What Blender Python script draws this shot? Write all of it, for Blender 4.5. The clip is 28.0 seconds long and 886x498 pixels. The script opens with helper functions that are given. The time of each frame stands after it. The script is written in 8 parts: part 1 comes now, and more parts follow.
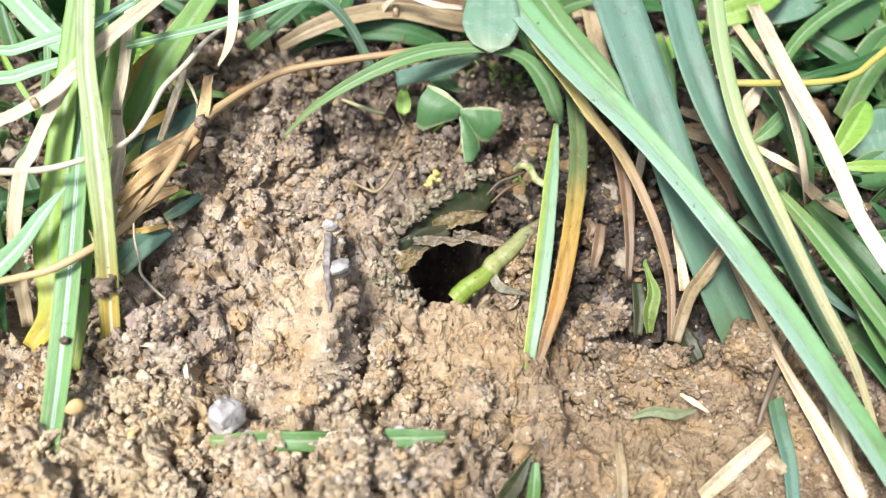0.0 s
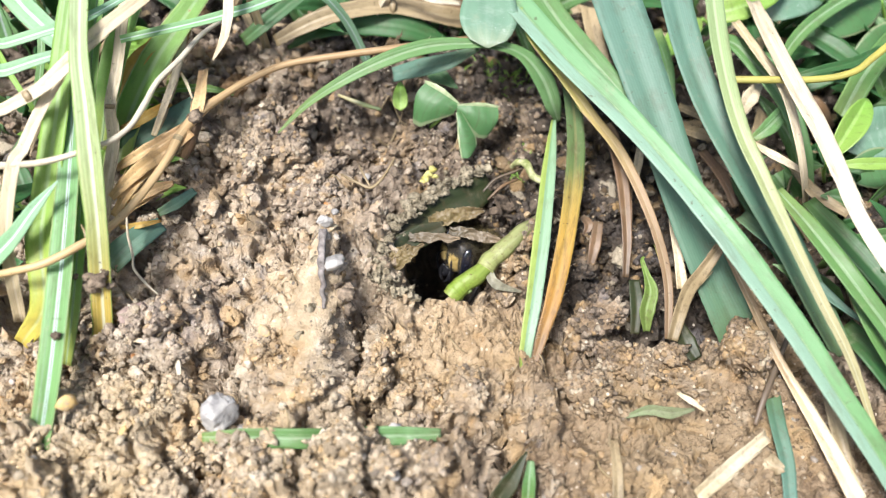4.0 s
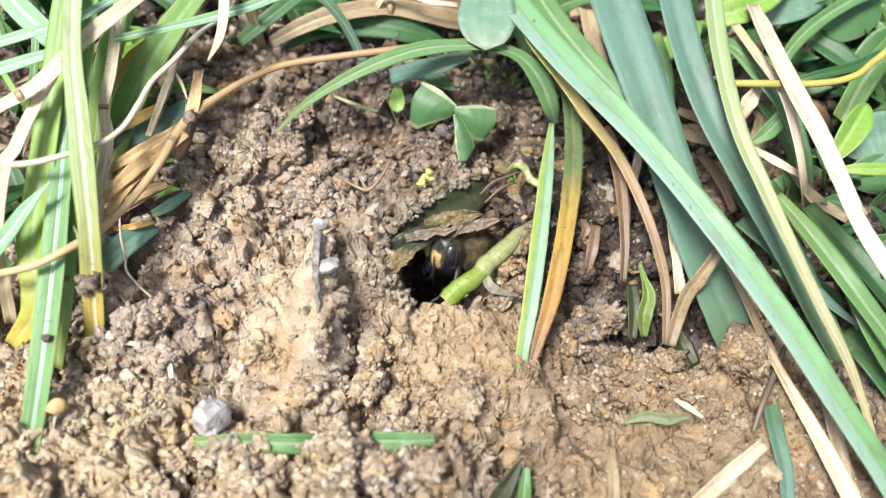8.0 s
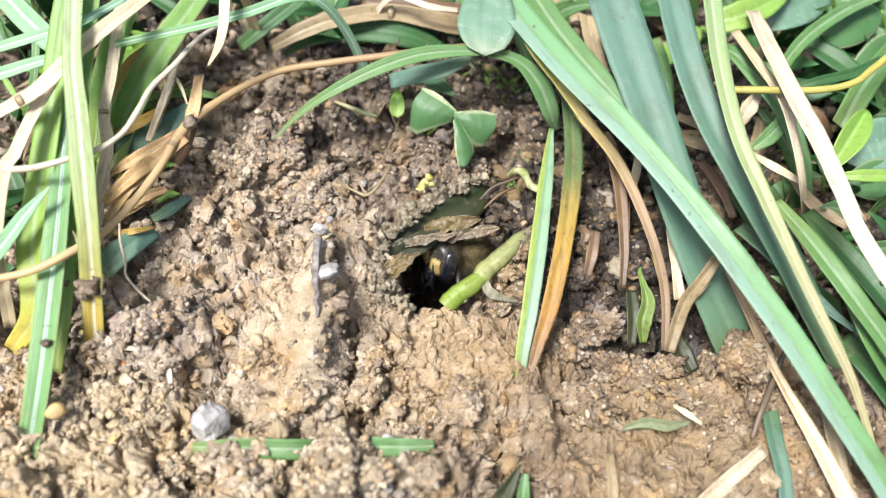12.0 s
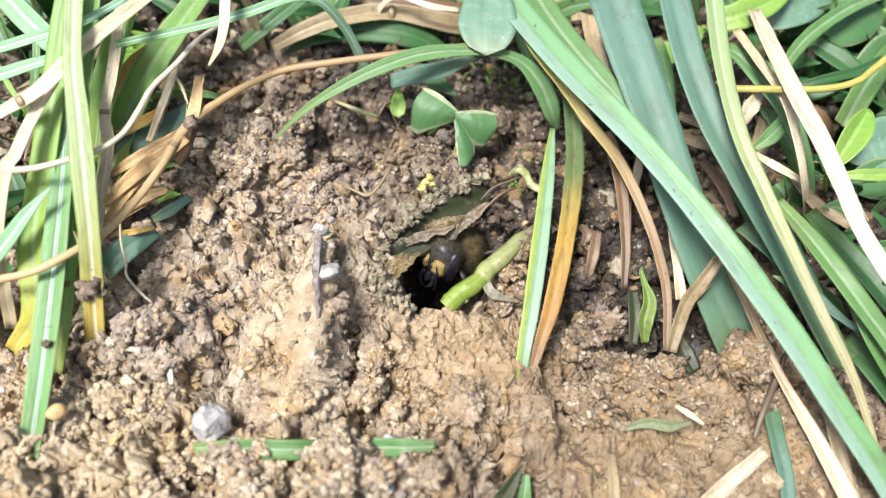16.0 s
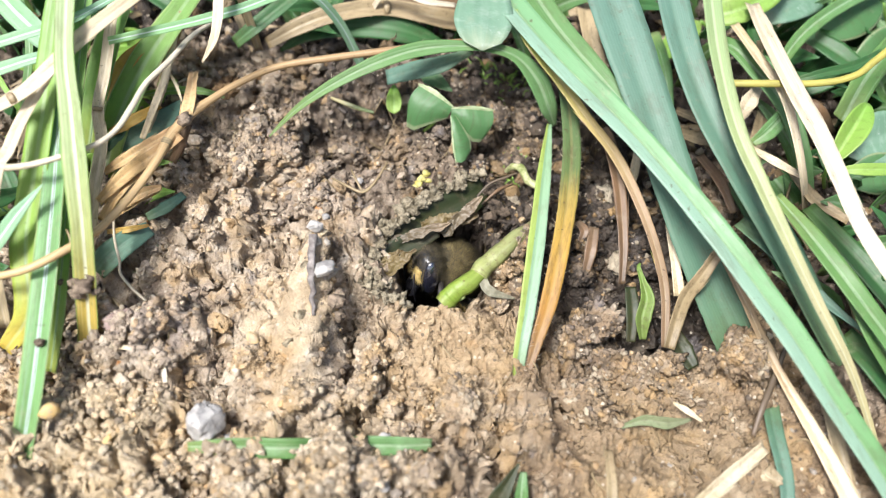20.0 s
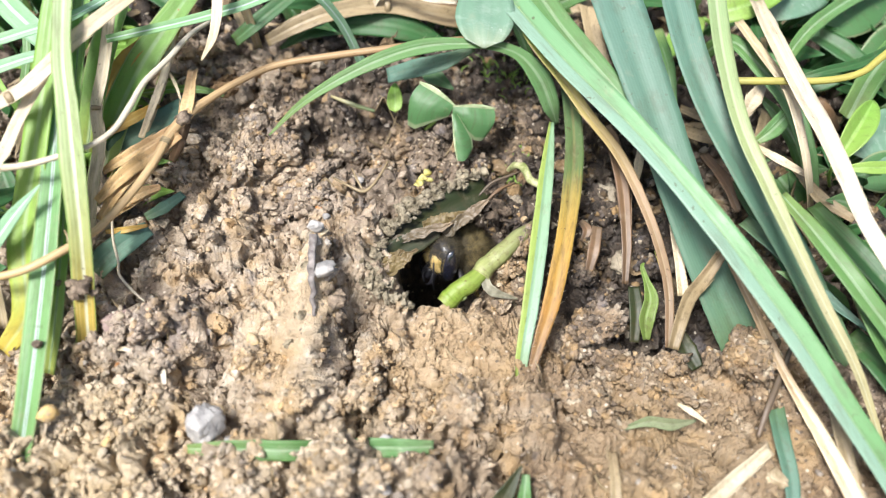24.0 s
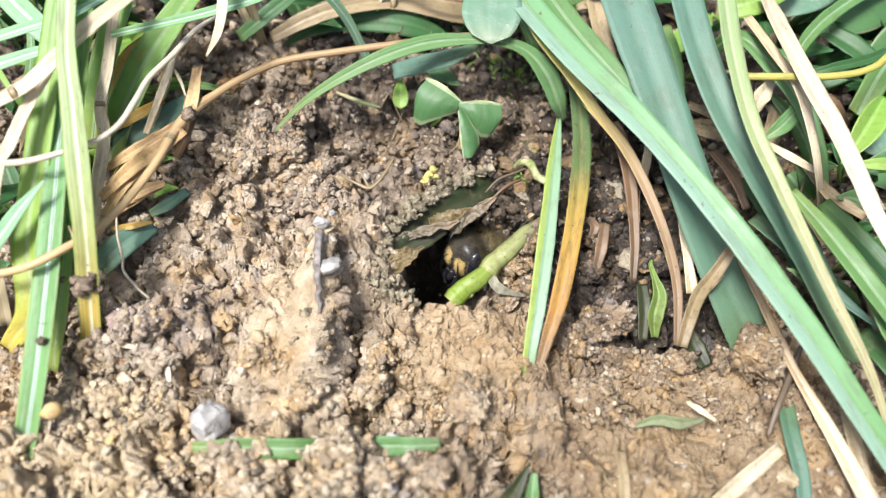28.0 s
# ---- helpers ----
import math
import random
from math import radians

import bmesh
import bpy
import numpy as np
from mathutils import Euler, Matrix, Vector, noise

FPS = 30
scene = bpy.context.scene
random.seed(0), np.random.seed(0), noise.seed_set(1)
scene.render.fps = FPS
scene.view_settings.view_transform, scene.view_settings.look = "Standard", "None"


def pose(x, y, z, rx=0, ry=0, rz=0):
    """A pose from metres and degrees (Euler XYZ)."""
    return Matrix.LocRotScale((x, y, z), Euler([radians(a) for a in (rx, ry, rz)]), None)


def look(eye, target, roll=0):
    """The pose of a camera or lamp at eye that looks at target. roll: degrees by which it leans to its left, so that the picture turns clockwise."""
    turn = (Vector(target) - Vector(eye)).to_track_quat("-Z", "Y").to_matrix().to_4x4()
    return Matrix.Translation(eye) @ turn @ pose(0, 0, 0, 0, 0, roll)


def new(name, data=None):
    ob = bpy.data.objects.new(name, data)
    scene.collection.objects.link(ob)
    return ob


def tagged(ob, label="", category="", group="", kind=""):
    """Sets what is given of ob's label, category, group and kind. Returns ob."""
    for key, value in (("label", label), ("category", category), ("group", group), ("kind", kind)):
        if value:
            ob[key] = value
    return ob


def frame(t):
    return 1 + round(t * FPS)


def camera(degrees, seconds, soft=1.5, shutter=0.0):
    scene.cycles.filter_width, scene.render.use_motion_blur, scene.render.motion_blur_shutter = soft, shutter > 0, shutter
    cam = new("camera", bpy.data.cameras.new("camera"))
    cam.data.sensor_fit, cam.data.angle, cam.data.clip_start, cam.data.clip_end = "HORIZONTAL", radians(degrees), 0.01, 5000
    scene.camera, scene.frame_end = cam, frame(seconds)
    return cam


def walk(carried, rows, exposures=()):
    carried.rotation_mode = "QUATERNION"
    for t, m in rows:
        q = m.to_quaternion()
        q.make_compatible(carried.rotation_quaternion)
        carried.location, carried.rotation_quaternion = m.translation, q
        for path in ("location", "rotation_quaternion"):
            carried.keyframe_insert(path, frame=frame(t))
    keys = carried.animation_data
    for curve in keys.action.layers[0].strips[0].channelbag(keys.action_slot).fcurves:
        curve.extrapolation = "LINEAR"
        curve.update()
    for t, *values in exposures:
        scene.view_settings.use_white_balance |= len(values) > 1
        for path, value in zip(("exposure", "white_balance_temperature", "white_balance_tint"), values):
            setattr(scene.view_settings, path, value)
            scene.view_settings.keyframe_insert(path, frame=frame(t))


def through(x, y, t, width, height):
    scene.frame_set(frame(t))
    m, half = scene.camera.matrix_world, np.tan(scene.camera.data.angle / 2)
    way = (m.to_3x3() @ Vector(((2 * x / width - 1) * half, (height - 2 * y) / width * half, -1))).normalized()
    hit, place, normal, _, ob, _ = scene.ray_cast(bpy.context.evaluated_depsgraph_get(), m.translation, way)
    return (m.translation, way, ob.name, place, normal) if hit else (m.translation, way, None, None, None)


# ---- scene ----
cam = camera(60, 28.0, soft=1.15)
PATH = [
    (0, -0.00077, -0.06204, 0.06240, 44.832, 0.450, -0.344),
    (0.5, -0.00056, -0.06237, 0.06235, 44.964, 0.430, -0.326),
    (1, -0.00056, -0.06249, 0.06245, 44.978, 0.431, -0.337),
    (1.5, -0.00037, -0.06238, 0.06234, 44.868, 0.424, -0.325),
    (2, -0.00052, -0.06246, 0.06228, 44.872, 0.396, -0.306),
    (2.5, -0.00031, -0.06217, 0.06216, 44.827, 0.392, -0.290),
    (3, -0.00045, -0.06196, 0.06202, 44.767, 0.334, -0.344),
    (3.5, -0.00033, -0.06180, 0.06177, 44.784, 0.340, -0.201),
    (5.5, -0.00016, -0.06183, 0.06159, 44.848, 0.145, -0.114),
    (6, -0.00010, -0.06133, 0.06143, 44.856, 0.006, 0.019),
    (6.5, 0.00008, -0.06094, 0.06113, 44.769, 0.052, 0.079),
    (7, -0.00004, -0.06114, 0.06110, 45.006, 0.066, 0.021),
    (7.5, 0.00027, -0.06134, 0.06127, 44.958, -0.018, 0.042),
    (8, 0.00000, -0.06120, 0.06120, 44.999, 0.000, 0.000),
    (8.5, -0.00016, -0.06101, 0.06130, 44.879, -0.068, -0.078),
    (9, 0.00009, -0.06104, 0.06135, 44.962, 0.042, 0.042),
    (9.5, -0.00011, -0.06095, 0.06128, 45.009, -0.055, 0.087),
    (10, 0.00004, -0.06089, 0.06146, 45.043, -0.108, 0.101),
    (10.5, 0.00005, -0.06107, 0.06148, 45.069, -0.058, 0.065),
    (11, 0.00036, -0.06120, 0.06153, 45.152, -0.034, 0.095),
    (11.5, 0.00028, -0.06110, 0.06152, 45.122, 0.017, 0.118),
    (12, 0.00012, -0.06094, 0.06152, 45.127, -0.085, 0.134),
    (12.5, 0.00005, -0.06090, 0.06162, 45.083, -0.135, 0.180),
    (14.5, 0.00033, -0.06075, 0.06164, 45.041, 0.028, 0.221),
    (15, 0.00006, -0.06085, 0.06141, 45.197, 0.092, 0.214),
    (15.5, -0.00018, -0.06074, 0.06133, 45.135, 0.032, 0.176),
    (16, 0.00023, -0.06078, 0.06147, 45.082, 0.077, 0.190),
    (16.5, 0.00050, -0.06079, 0.06137, 45.062, 0.141, 0.162),
    (17, 0.00062, -0.06088, 0.06137, 45.072, 0.073, 0.140),
    (17.5, 0.00047, -0.06084, 0.06127, 45.018, 0.095, 0.061),
    (18, 0.00047, -0.06065, 0.06118, 45.012, 0.075, -0.031),
    (18.5, 0.00030, -0.06061, 0.06122, 44.976, 0.099, 0.034),
    (19, 0.00023, -0.06050, 0.06101, 45.000, 0.125, -0.009),
    (19.5, 0.00043, -0.06041, 0.06097, 44.969, 0.181, 0.073),
    (20, 0.00073, -0.06050, 0.06090, 44.983, 0.266, 0.076),
    (20.5, 0.00075, -0.06051, 0.06069, 45.053, 0.235, -0.011),
    (21, 0.00052, -0.06027, 0.06068, 44.857, 0.274, 0.023),
    (21.5, 0.00048, -0.06018, 0.06060, 44.934, 0.252, 0.039),
    (23.5, 0.00049, -0.06001, 0.06049, 44.857, 0.383, -0.040),
    (24, 0.00068, -0.05979, 0.06050, 44.813, 0.390, 0.074),
    (24.5, 0.00033, -0.05974, 0.06039, 44.890, 0.380, 0.068),
    (25, 0.00037, -0.05955, 0.06027, 44.817, 0.470, 0.087),
    (25.5, 0.00028, -0.05977, 0.06015, 44.834, 0.456, 0.049),
    (26, 0.00041, -0.05972, 0.05999, 44.841, 0.549, 0.023),
    (26.5, 0.00018, -0.05966, 0.06005, 44.758, 0.495, -0.013),
    (27, 0.00005, -0.05952, 0.06001, 44.807, 0.508, 0.046),
    (27.5, -0.00006, -0.05957, 0.05987, 44.907, 0.499, 0.166),
    (28, 0.00027, -0.05964, 0.05972, 44.896, 0.519, 0.236),
]
walk(cam, [(t, pose(x, y, z, rx, ry, rz)) for t, x, y, z, rx, ry, rz in PATH])
cam.data.dof.use_dof = True
cam.data.dof.focus_distance = 0.0845
cam.data.dof.aperture_fstop = 20

# ---- light: bright overcast sky, soft sun from the front left ----
SUN_EL, SUN_AZ = radians(60), radians(-145)      # azimuth from +y towards +x
world = bpy.data.worlds.new("sky")
scene.world = world
world.use_nodes = True
wn = world.node_tree.nodes
sky = wn.new("ShaderNodeTexSky")
sky.sky_type = "NISHITA"
sky.sun_disc = False
sky.sun_elevation, sky.sun_rotation = SUN_EL, SUN_AZ
sky.air_density, sky.dust_density = 1.0, 4.0
world.node_tree.links.new(sky.outputs[0], wn["Background"].inputs[0])
wn["Background"].inputs[1].default_value = 0.09
sun = new("sun", bpy.data.lights.new("sun", "SUN"))
sun.data.energy, sun.data.angle, sun.data.color = 3.7, radians(16), (1.0, 0.985, 0.985)
sun_from = Vector((math.sin(SUN_AZ) * math.cos(SUN_EL), math.cos(SUN_AZ) * math.cos(SUN_EL), math.sin(SUN_EL)))
sun.matrix_world = look(sun_from, (0, 0, 0))
scene.view_settings.exposure = 0.93


# ---- materials ----
class Nodes:
    """A node material with short-hand for its links."""

    def __init__(self, name):
        self.mat = bpy.data.materials.new(name)
        self.mat.use_nodes = True
        self.tree = self.mat.node_tree
        self.bsdf = self.tree.nodes["Principled BSDF"]
        self.out = self.tree.nodes["Material Output"]

    def add(self, kind, **values):
        node = self.tree.nodes.new(kind)
        for key, value in values.items():
            if key in node.inputs:
                self.put(node.inputs[key], value)
        return node

    def put(self, socket, value):
        if isinstance(value, bpy.types.NodeSocket):
            self.tree.links.new(value, socket)
        else:
            socket.default_value = value

    def math(self, op, a, b=0.0, c=0.0):
        node = self.tree.nodes.new("ShaderNodeMath")
        node.operation = op
        for socket, value in zip(node.inputs, (a, b, c)):
            self.put(socket, value)
        return node.outputs[0]

    def mix(self, fac, a, b, blend="MIX"):
        node = self.tree.nodes.new("ShaderNodeMix")
        node.data_type, node.blend_type = "RGBA", blend
        self.put(node.inputs[0], fac)
        self.put(node.inputs[6], a if isinstance(a, bpy.types.NodeSocket) else (*a, 1))
        self.put(node.inputs[7], b if isinstance(b, bpy.types.NodeSocket) else (*b, 1))
        return node.outputs[2]

    def noise(self, scale, detail=4.0, rough=0.6, vector=None):
        node = self.tree.nodes.new("ShaderNodeTexNoise")
        node.inputs["Scale"].default_value = scale
        node.inputs["Detail"].default_value = detail
        node.inputs["Roughness"].default_value = rough
        self.put(node.inputs["Vector"], vector if vector else self.place())
        return node.outputs[0]

    def place(self):
        return self.tree.nodes.new("ShaderNodeNewGeometry").outputs["Position"]

    def ramp(self, fac, stops):
        node = self.tree.nodes.new("ShaderNodeValToRGB")
        while len(node.color_ramp.elements) < len(stops):
            node.color_ramp.elements.new(0.5)
        for el, (at, col) in zip(node.color_ramp.elements, stops):
            el.position, el.color = at, (*col, 1) if len(col) == 3 else col
        self.put(node.inputs[0], fac)
        return node.outputs[0]

    def step(self, value, low, high):
        node = self.tree.nodes.new("ShaderNodeMapRange")
        node.interpolation_type = "SMOOTHSTEP"
        self.put(node.inputs[0], value)
        node.inputs[1].default_value, node.inputs[2].default_value = low, high
        return node.outputs[0]

    def bump(self, height, strength, distance):
        node = self.tree.nodes.new("ShaderNodeBump")
        self.put(node.inputs["Height"], height)
        node.inputs["Strength"].default_value, node.inputs["Distance"].default_value = strength, distance
        self.put(self.bsdf.inputs["Normal"], node.outputs[0])
        return node.outputs[0]


def soil_material(name, island=False):
    n = Nodes(name)
    # dark-soil share, with the shade of roots, gaps and burrow counted in
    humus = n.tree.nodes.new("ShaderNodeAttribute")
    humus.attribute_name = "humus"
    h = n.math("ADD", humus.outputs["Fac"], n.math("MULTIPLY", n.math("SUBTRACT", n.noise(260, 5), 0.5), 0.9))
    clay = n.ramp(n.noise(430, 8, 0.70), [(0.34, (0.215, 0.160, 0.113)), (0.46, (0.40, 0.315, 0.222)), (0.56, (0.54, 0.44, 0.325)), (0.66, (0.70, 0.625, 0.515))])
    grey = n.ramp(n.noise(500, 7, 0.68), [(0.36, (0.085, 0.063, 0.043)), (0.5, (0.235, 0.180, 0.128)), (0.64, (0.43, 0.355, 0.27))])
    # darkest soil; the blades' shade over the root zone is part of this tone
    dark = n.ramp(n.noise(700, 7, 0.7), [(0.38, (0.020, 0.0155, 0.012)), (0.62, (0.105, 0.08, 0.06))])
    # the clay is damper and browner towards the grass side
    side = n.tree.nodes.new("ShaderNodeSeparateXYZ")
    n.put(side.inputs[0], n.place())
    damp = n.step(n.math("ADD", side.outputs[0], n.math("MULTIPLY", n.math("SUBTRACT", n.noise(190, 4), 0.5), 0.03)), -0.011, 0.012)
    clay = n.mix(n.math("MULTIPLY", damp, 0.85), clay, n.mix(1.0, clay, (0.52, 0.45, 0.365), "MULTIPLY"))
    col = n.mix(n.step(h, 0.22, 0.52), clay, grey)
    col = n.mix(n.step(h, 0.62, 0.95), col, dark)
    # broad ochre, cream and slate patches
    col = n.mix(n.math("MULTIPLY", n.step(n.noise(170, 4, 0.6), 0.49, 0.62), n.math("MULTIPLY_ADD", h, -0.6, 0.62)), col, (0.47, 0.32, 0.155))
    col = n.mix(n.math("MULTIPLY", n.step(n.noise(210, 5, 0.65), 0.57, 0.66), n.math("MULTIPLY_ADD", h, -0.6, 0.7)), col, (0.56, 0.47, 0.35))
    col = n.mix(n.math("MULTIPLY", n.step(n.noise(240, 5, 0.65), 0.59, 0.68), 0.55), col, (0.20, 0.185, 0.19))
    # ochre clay trodden out of the burrow, slate-grey earth on the near left, cream crust on the plate
    for where, far, amount, tint in (((0.001, -0.0115, -0.003), 0.010, 0.7, (0.50, 0.355, 0.185)), ((0.024, -0.022, -0.006), 0.015, 0.55, (0.36, 0.27, 0.155)), ((-0.028, -0.010, 0.001), 0.009, 0.55, (0.31, 0.265, 0.245)),
                                     ((-0.014, 0.008, 0.004), 0.012, 0.35, (0.40, 0.33, 0.27)), ((0.0065, -0.0185, -0.004), 0.0055, 0.5, (0.46, 0.375, 0.27)), ((-0.033, -0.024, -0.004), 0.012, 0.65, (0.66, 0.53, 0.32)), ((-0.012, -0.025, -0.004), 0.012, 0.5, (0.60, 0.485, 0.32)), ((-0.0145, -0.0085, 0.001), 0.0075, 0.6, (0.62, 0.475, 0.285))):
        away = n.tree.nodes.new("ShaderNodeVectorMath")
        away.operation = "DISTANCE"
        n.put(away.inputs[0], n.place())
        away.inputs[1].default_value = where
        spread = n.step(n.math("ADD", away.outputs["Value"], n.math("MULTIPLY", n.math("SUBTRACT", n.noise(330, 5, 0.7), 0.5), 0.020)), far, far * 0.4)
        col = n.mix(n.math("MULTIPLY", spread, amount), col, n.mix(0.35, tint, col))
    # ochre stains, pale sand grains and dark specks
    col = n.mix(n.math("MULTIPLY", n.step(n.noise(330, 3), 0.60, 0.72), 0.5), col, (0.42, 0.265, 0.115))
    v = n.add("ShaderNodeTexVoronoi", Scale=1900.0, Vector=n.place())
    pick = n.tree.nodes.new("ShaderNodeSeparateColor")
    n.put(pick.inputs[0], v.outputs["Color"])
    grain = n.math("MULTIPLY", n.math("GREATER_THAN", pick.outputs[0], 0.92), n.math("LESS_THAN", v.outputs["Distance"], 0.33))
    col = n.mix(n.math("MULTIPLY", grain, 0.7), col, (0.66, 0.58, 0.47))
    soot = n.math("MULTIPLY", n.math("LESS_THAN", pick.outputs[1], 0.05), n.math("LESS_THAN", v.outputs["Distance"], 0.36))
    col = n.mix(n.math("MULTIPLY", soot, 0.7), col, (0.05, 0.042, 0.04))
    if island:
        rnd = n.tree.nodes.new("ShaderNodeNewGeometry").outputs["Random Per Island"]
        col = n.mix(n.math("MULTIPLY", n.step(rnd, 0.90, 0.99), 0.6), col, (0.17, 0.145, 0.13))
        col = n.mix(n.math("MULTIPLY", n.math("LESS_THAN", rnd, 0.09), 0.7), col, (0.62, 0.53, 0.39))
        col = n.mix(n.math("MULTIPLY", n.step(n.math("FRACT", n.math("MULTIPLY", rnd, 31.7)), 0.80, 0.9), 0.5), col, (0.46, 0.30, 0.13))
        tone = n.math("MULTIPLY_ADD", n.math("FRACT", n.math("MULTIPLY", rnd, 7.3)), 0.65, 0.66)
        scale = n.tree.nodes.new("ShaderNodeVectorMath")
        scale.operation = "SCALE"
        n.put(scale.inputs[0], col)
        n.put(scale.inputs["Scale"], tone)
        col = scale.outputs[0]
    n.put(n.bsdf.inputs["Base Color"], col)
    n.put(n.bsdf.inputs["Roughness"], n.math("MULTIPLY_ADD", n.noise(700, 4), 0.9, 0.12))
    n.bsdf.inputs["Specular IOR Level"].default_value = 0.5
    chips = n.add("ShaderNodeTexVoronoi", Scale=4200.0, Vector=n.place())
    relief = n.math("ADD", n.math("MULTIPLY", n.noise(1700, 8, 0.72), 1.0), n.math("MULTIPLY", chips.outputs["Distance"], 0.35))
    n.bump(relief, 1.0, 0.00042)
    return n.mat


def blade_material(name, along, rib=(0.45, 0.55, 0.35), rib_amount=0.35, veins=26, spots=0.35, spot_color=(0.09, 0.06, 0.03),
                   rough=0.42, through=0.32, half=None, half_at=0.5, lengthwise=0.25, gain=1.08, vein_dark=0.14, mottle=0.42, edge=None):
    """Grass: colour runs along the blade, fine veins lengthwise, a midrib, freckles and dust."""
    along = [(at, tuple(min(0.8, c * gain) for c in col)) for at, col in along]
    n = Nodes(name)
    uv = n.tree.nodes.new("ShaderNodeUVMap").outputs[0]
    sep = n.tree.nodes.new("ShaderNodeSeparateXYZ")
    n.put(sep.inputs[0], uv)
    u, v = sep.outputs[0], sep.outputs[1]
    rnd = n.tree.nodes.new("ShaderNodeObjectInfo").outputs["Random"]
    streak = n.add("ShaderNodeMapping", Vector=uv)
    streak.inputs["Scale"].default_value = (9.0, 1.3, 1.0)
    off = n.tree.nodes.new("ShaderNodeCombineXYZ")
    n.put(off.inputs[2], n.math("MULTIPLY", rnd, 40.0))
    n.put(streak.inputs["Location"], off.outputs[0])
    lines = n.noise(1.0, 5, 0.6, streak.outputs[0])
    wear = n.math("ADD", v, n.math("MULTIPLY", n.math("SUBTRACT", lines, 0.5), lengthwise))
    col = n.ramp(wear, along)
    if half:
        col = n.mix(n.math("MULTIPLY", n.step(u, half_at + 0.04, half_at - 0.03), half[1]), col, half[0])
    vein = n.math("SINE", n.math("MULTIPLY", u, veins * 6.283))
    col = n.mix(n.math("MULTIPLY", n.math("MULTIPLY_ADD", vein, 0.5, 0.5), vein_dark), col, (0.03, 0.05, 0.015))
    if edge:
        col = n.mix(n.math("MULTIPLY", n.step(n.math("ABSOLUTE", n.math("SUBTRACT", u, 0.5)), 0.44, 0.475), 0.8), col, edge)
    ribm = n.step(n.math("ABSOLUTE", n.math("SUBTRACT", u, 0.5)), 0.11, 0.03)
    col = n.mix(n.math("MULTIPLY", ribm, rib_amount), col, rib)
    col = n.mix(n.math("MULTIPLY", n.step(lines, 0.55, 0.75), 0.35), col, rib)
    col = n.mix(n.math("MULTIPLY", n.step(n.noise(1300, 3), 0.66, 0.72), spots), col, spot_color)
    blot = n.add("ShaderNodeMapping", Vector=uv)
    blot.inputs["Scale"].default_value = (3.0, 14.0, 1.0)
    n.put(blot.inputs["Location"], off.outputs[0])
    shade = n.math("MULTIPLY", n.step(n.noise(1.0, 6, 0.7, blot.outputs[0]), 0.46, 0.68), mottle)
    col = n.mix(shade, col, n.mix(0.62, col, spot_color))
    dust = n.math("MULTIPLY", n.step(n.noise(420, 5, 0.7), 0.56, 0.8), 0.30)
    col = n.mix(dust, col, (0.42, 0.36, 0.26))
    n.put(n.bsdf.inputs["Base Color"], col)
    n.put(n.bsdf.inputs["Roughness"], n.math("MULTIPLY_ADD", n.noise(900, 3), 0.3, rough - 0.1))
    n.bsdf.inputs["Specular IOR Level"].default_value = 0.5
    nor = n.bump(n.math("ADD", n.math("MULTIPLY", vein, 0.06), n.noise(2600, 3)), 0.2, 0.00015)
    trans = n.add("ShaderNodeBsdfTranslucent", Color=col, Normal=nor)
    mixer = n.add("ShaderNodeMixShader")
    mixer.inputs[0].default_value = through
    n.tree.links.new(n.bsdf.outputs[0], mixer.inputs[1])
    n.tree.links.new(trans.outputs[0], mixer.inputs[2])
    n.tree.links.new(mixer.outputs[0], n.out.inputs[0])
    return n.mat


def plain_material(name, low, high, scale=900.0, rough=0.5, relief=0.4, depth=0.0002, spec=0.5, coat=0.0, through=0.0):
    """A mottled surface between two colours with fine relief."""
    n = Nodes(name)
    col = n.ramp(n.noise(scale, 5, 0.65), [(0.38, low), (0.62, high)])
    n.put(n.bsdf.inputs["Base Color"], col)
    n.put(n.bsdf.inputs["Roughness"], n.math("MULTIPLY_ADD", n.noise(scale * 1.7, 3), 0.3, rough - 0.15))
    n.bsdf.inputs["Specular IOR Level"].default_value = spec
    n.bsdf.inputs["Coat Weight"].default_value = coat
    nor = n.bump(n.noise(scale * 2.5, 5, 0.7), relief, depth)
    if through:
        trans = n.add("ShaderNodeBsdfTranslucent", Color=col, Normal=nor)
        mixer = n.add("ShaderNodeMixShader")
        mixer.inputs[0].default_value = through
        n.tree.links.new(n.bsdf.outputs[0], mixer.inputs[1])
        n.tree.links.new(trans.outputs[0], mixer.inputs[2])
        n.tree.links.new(mixer.outputs[0], n.out.inputs[0])
    return n.mat


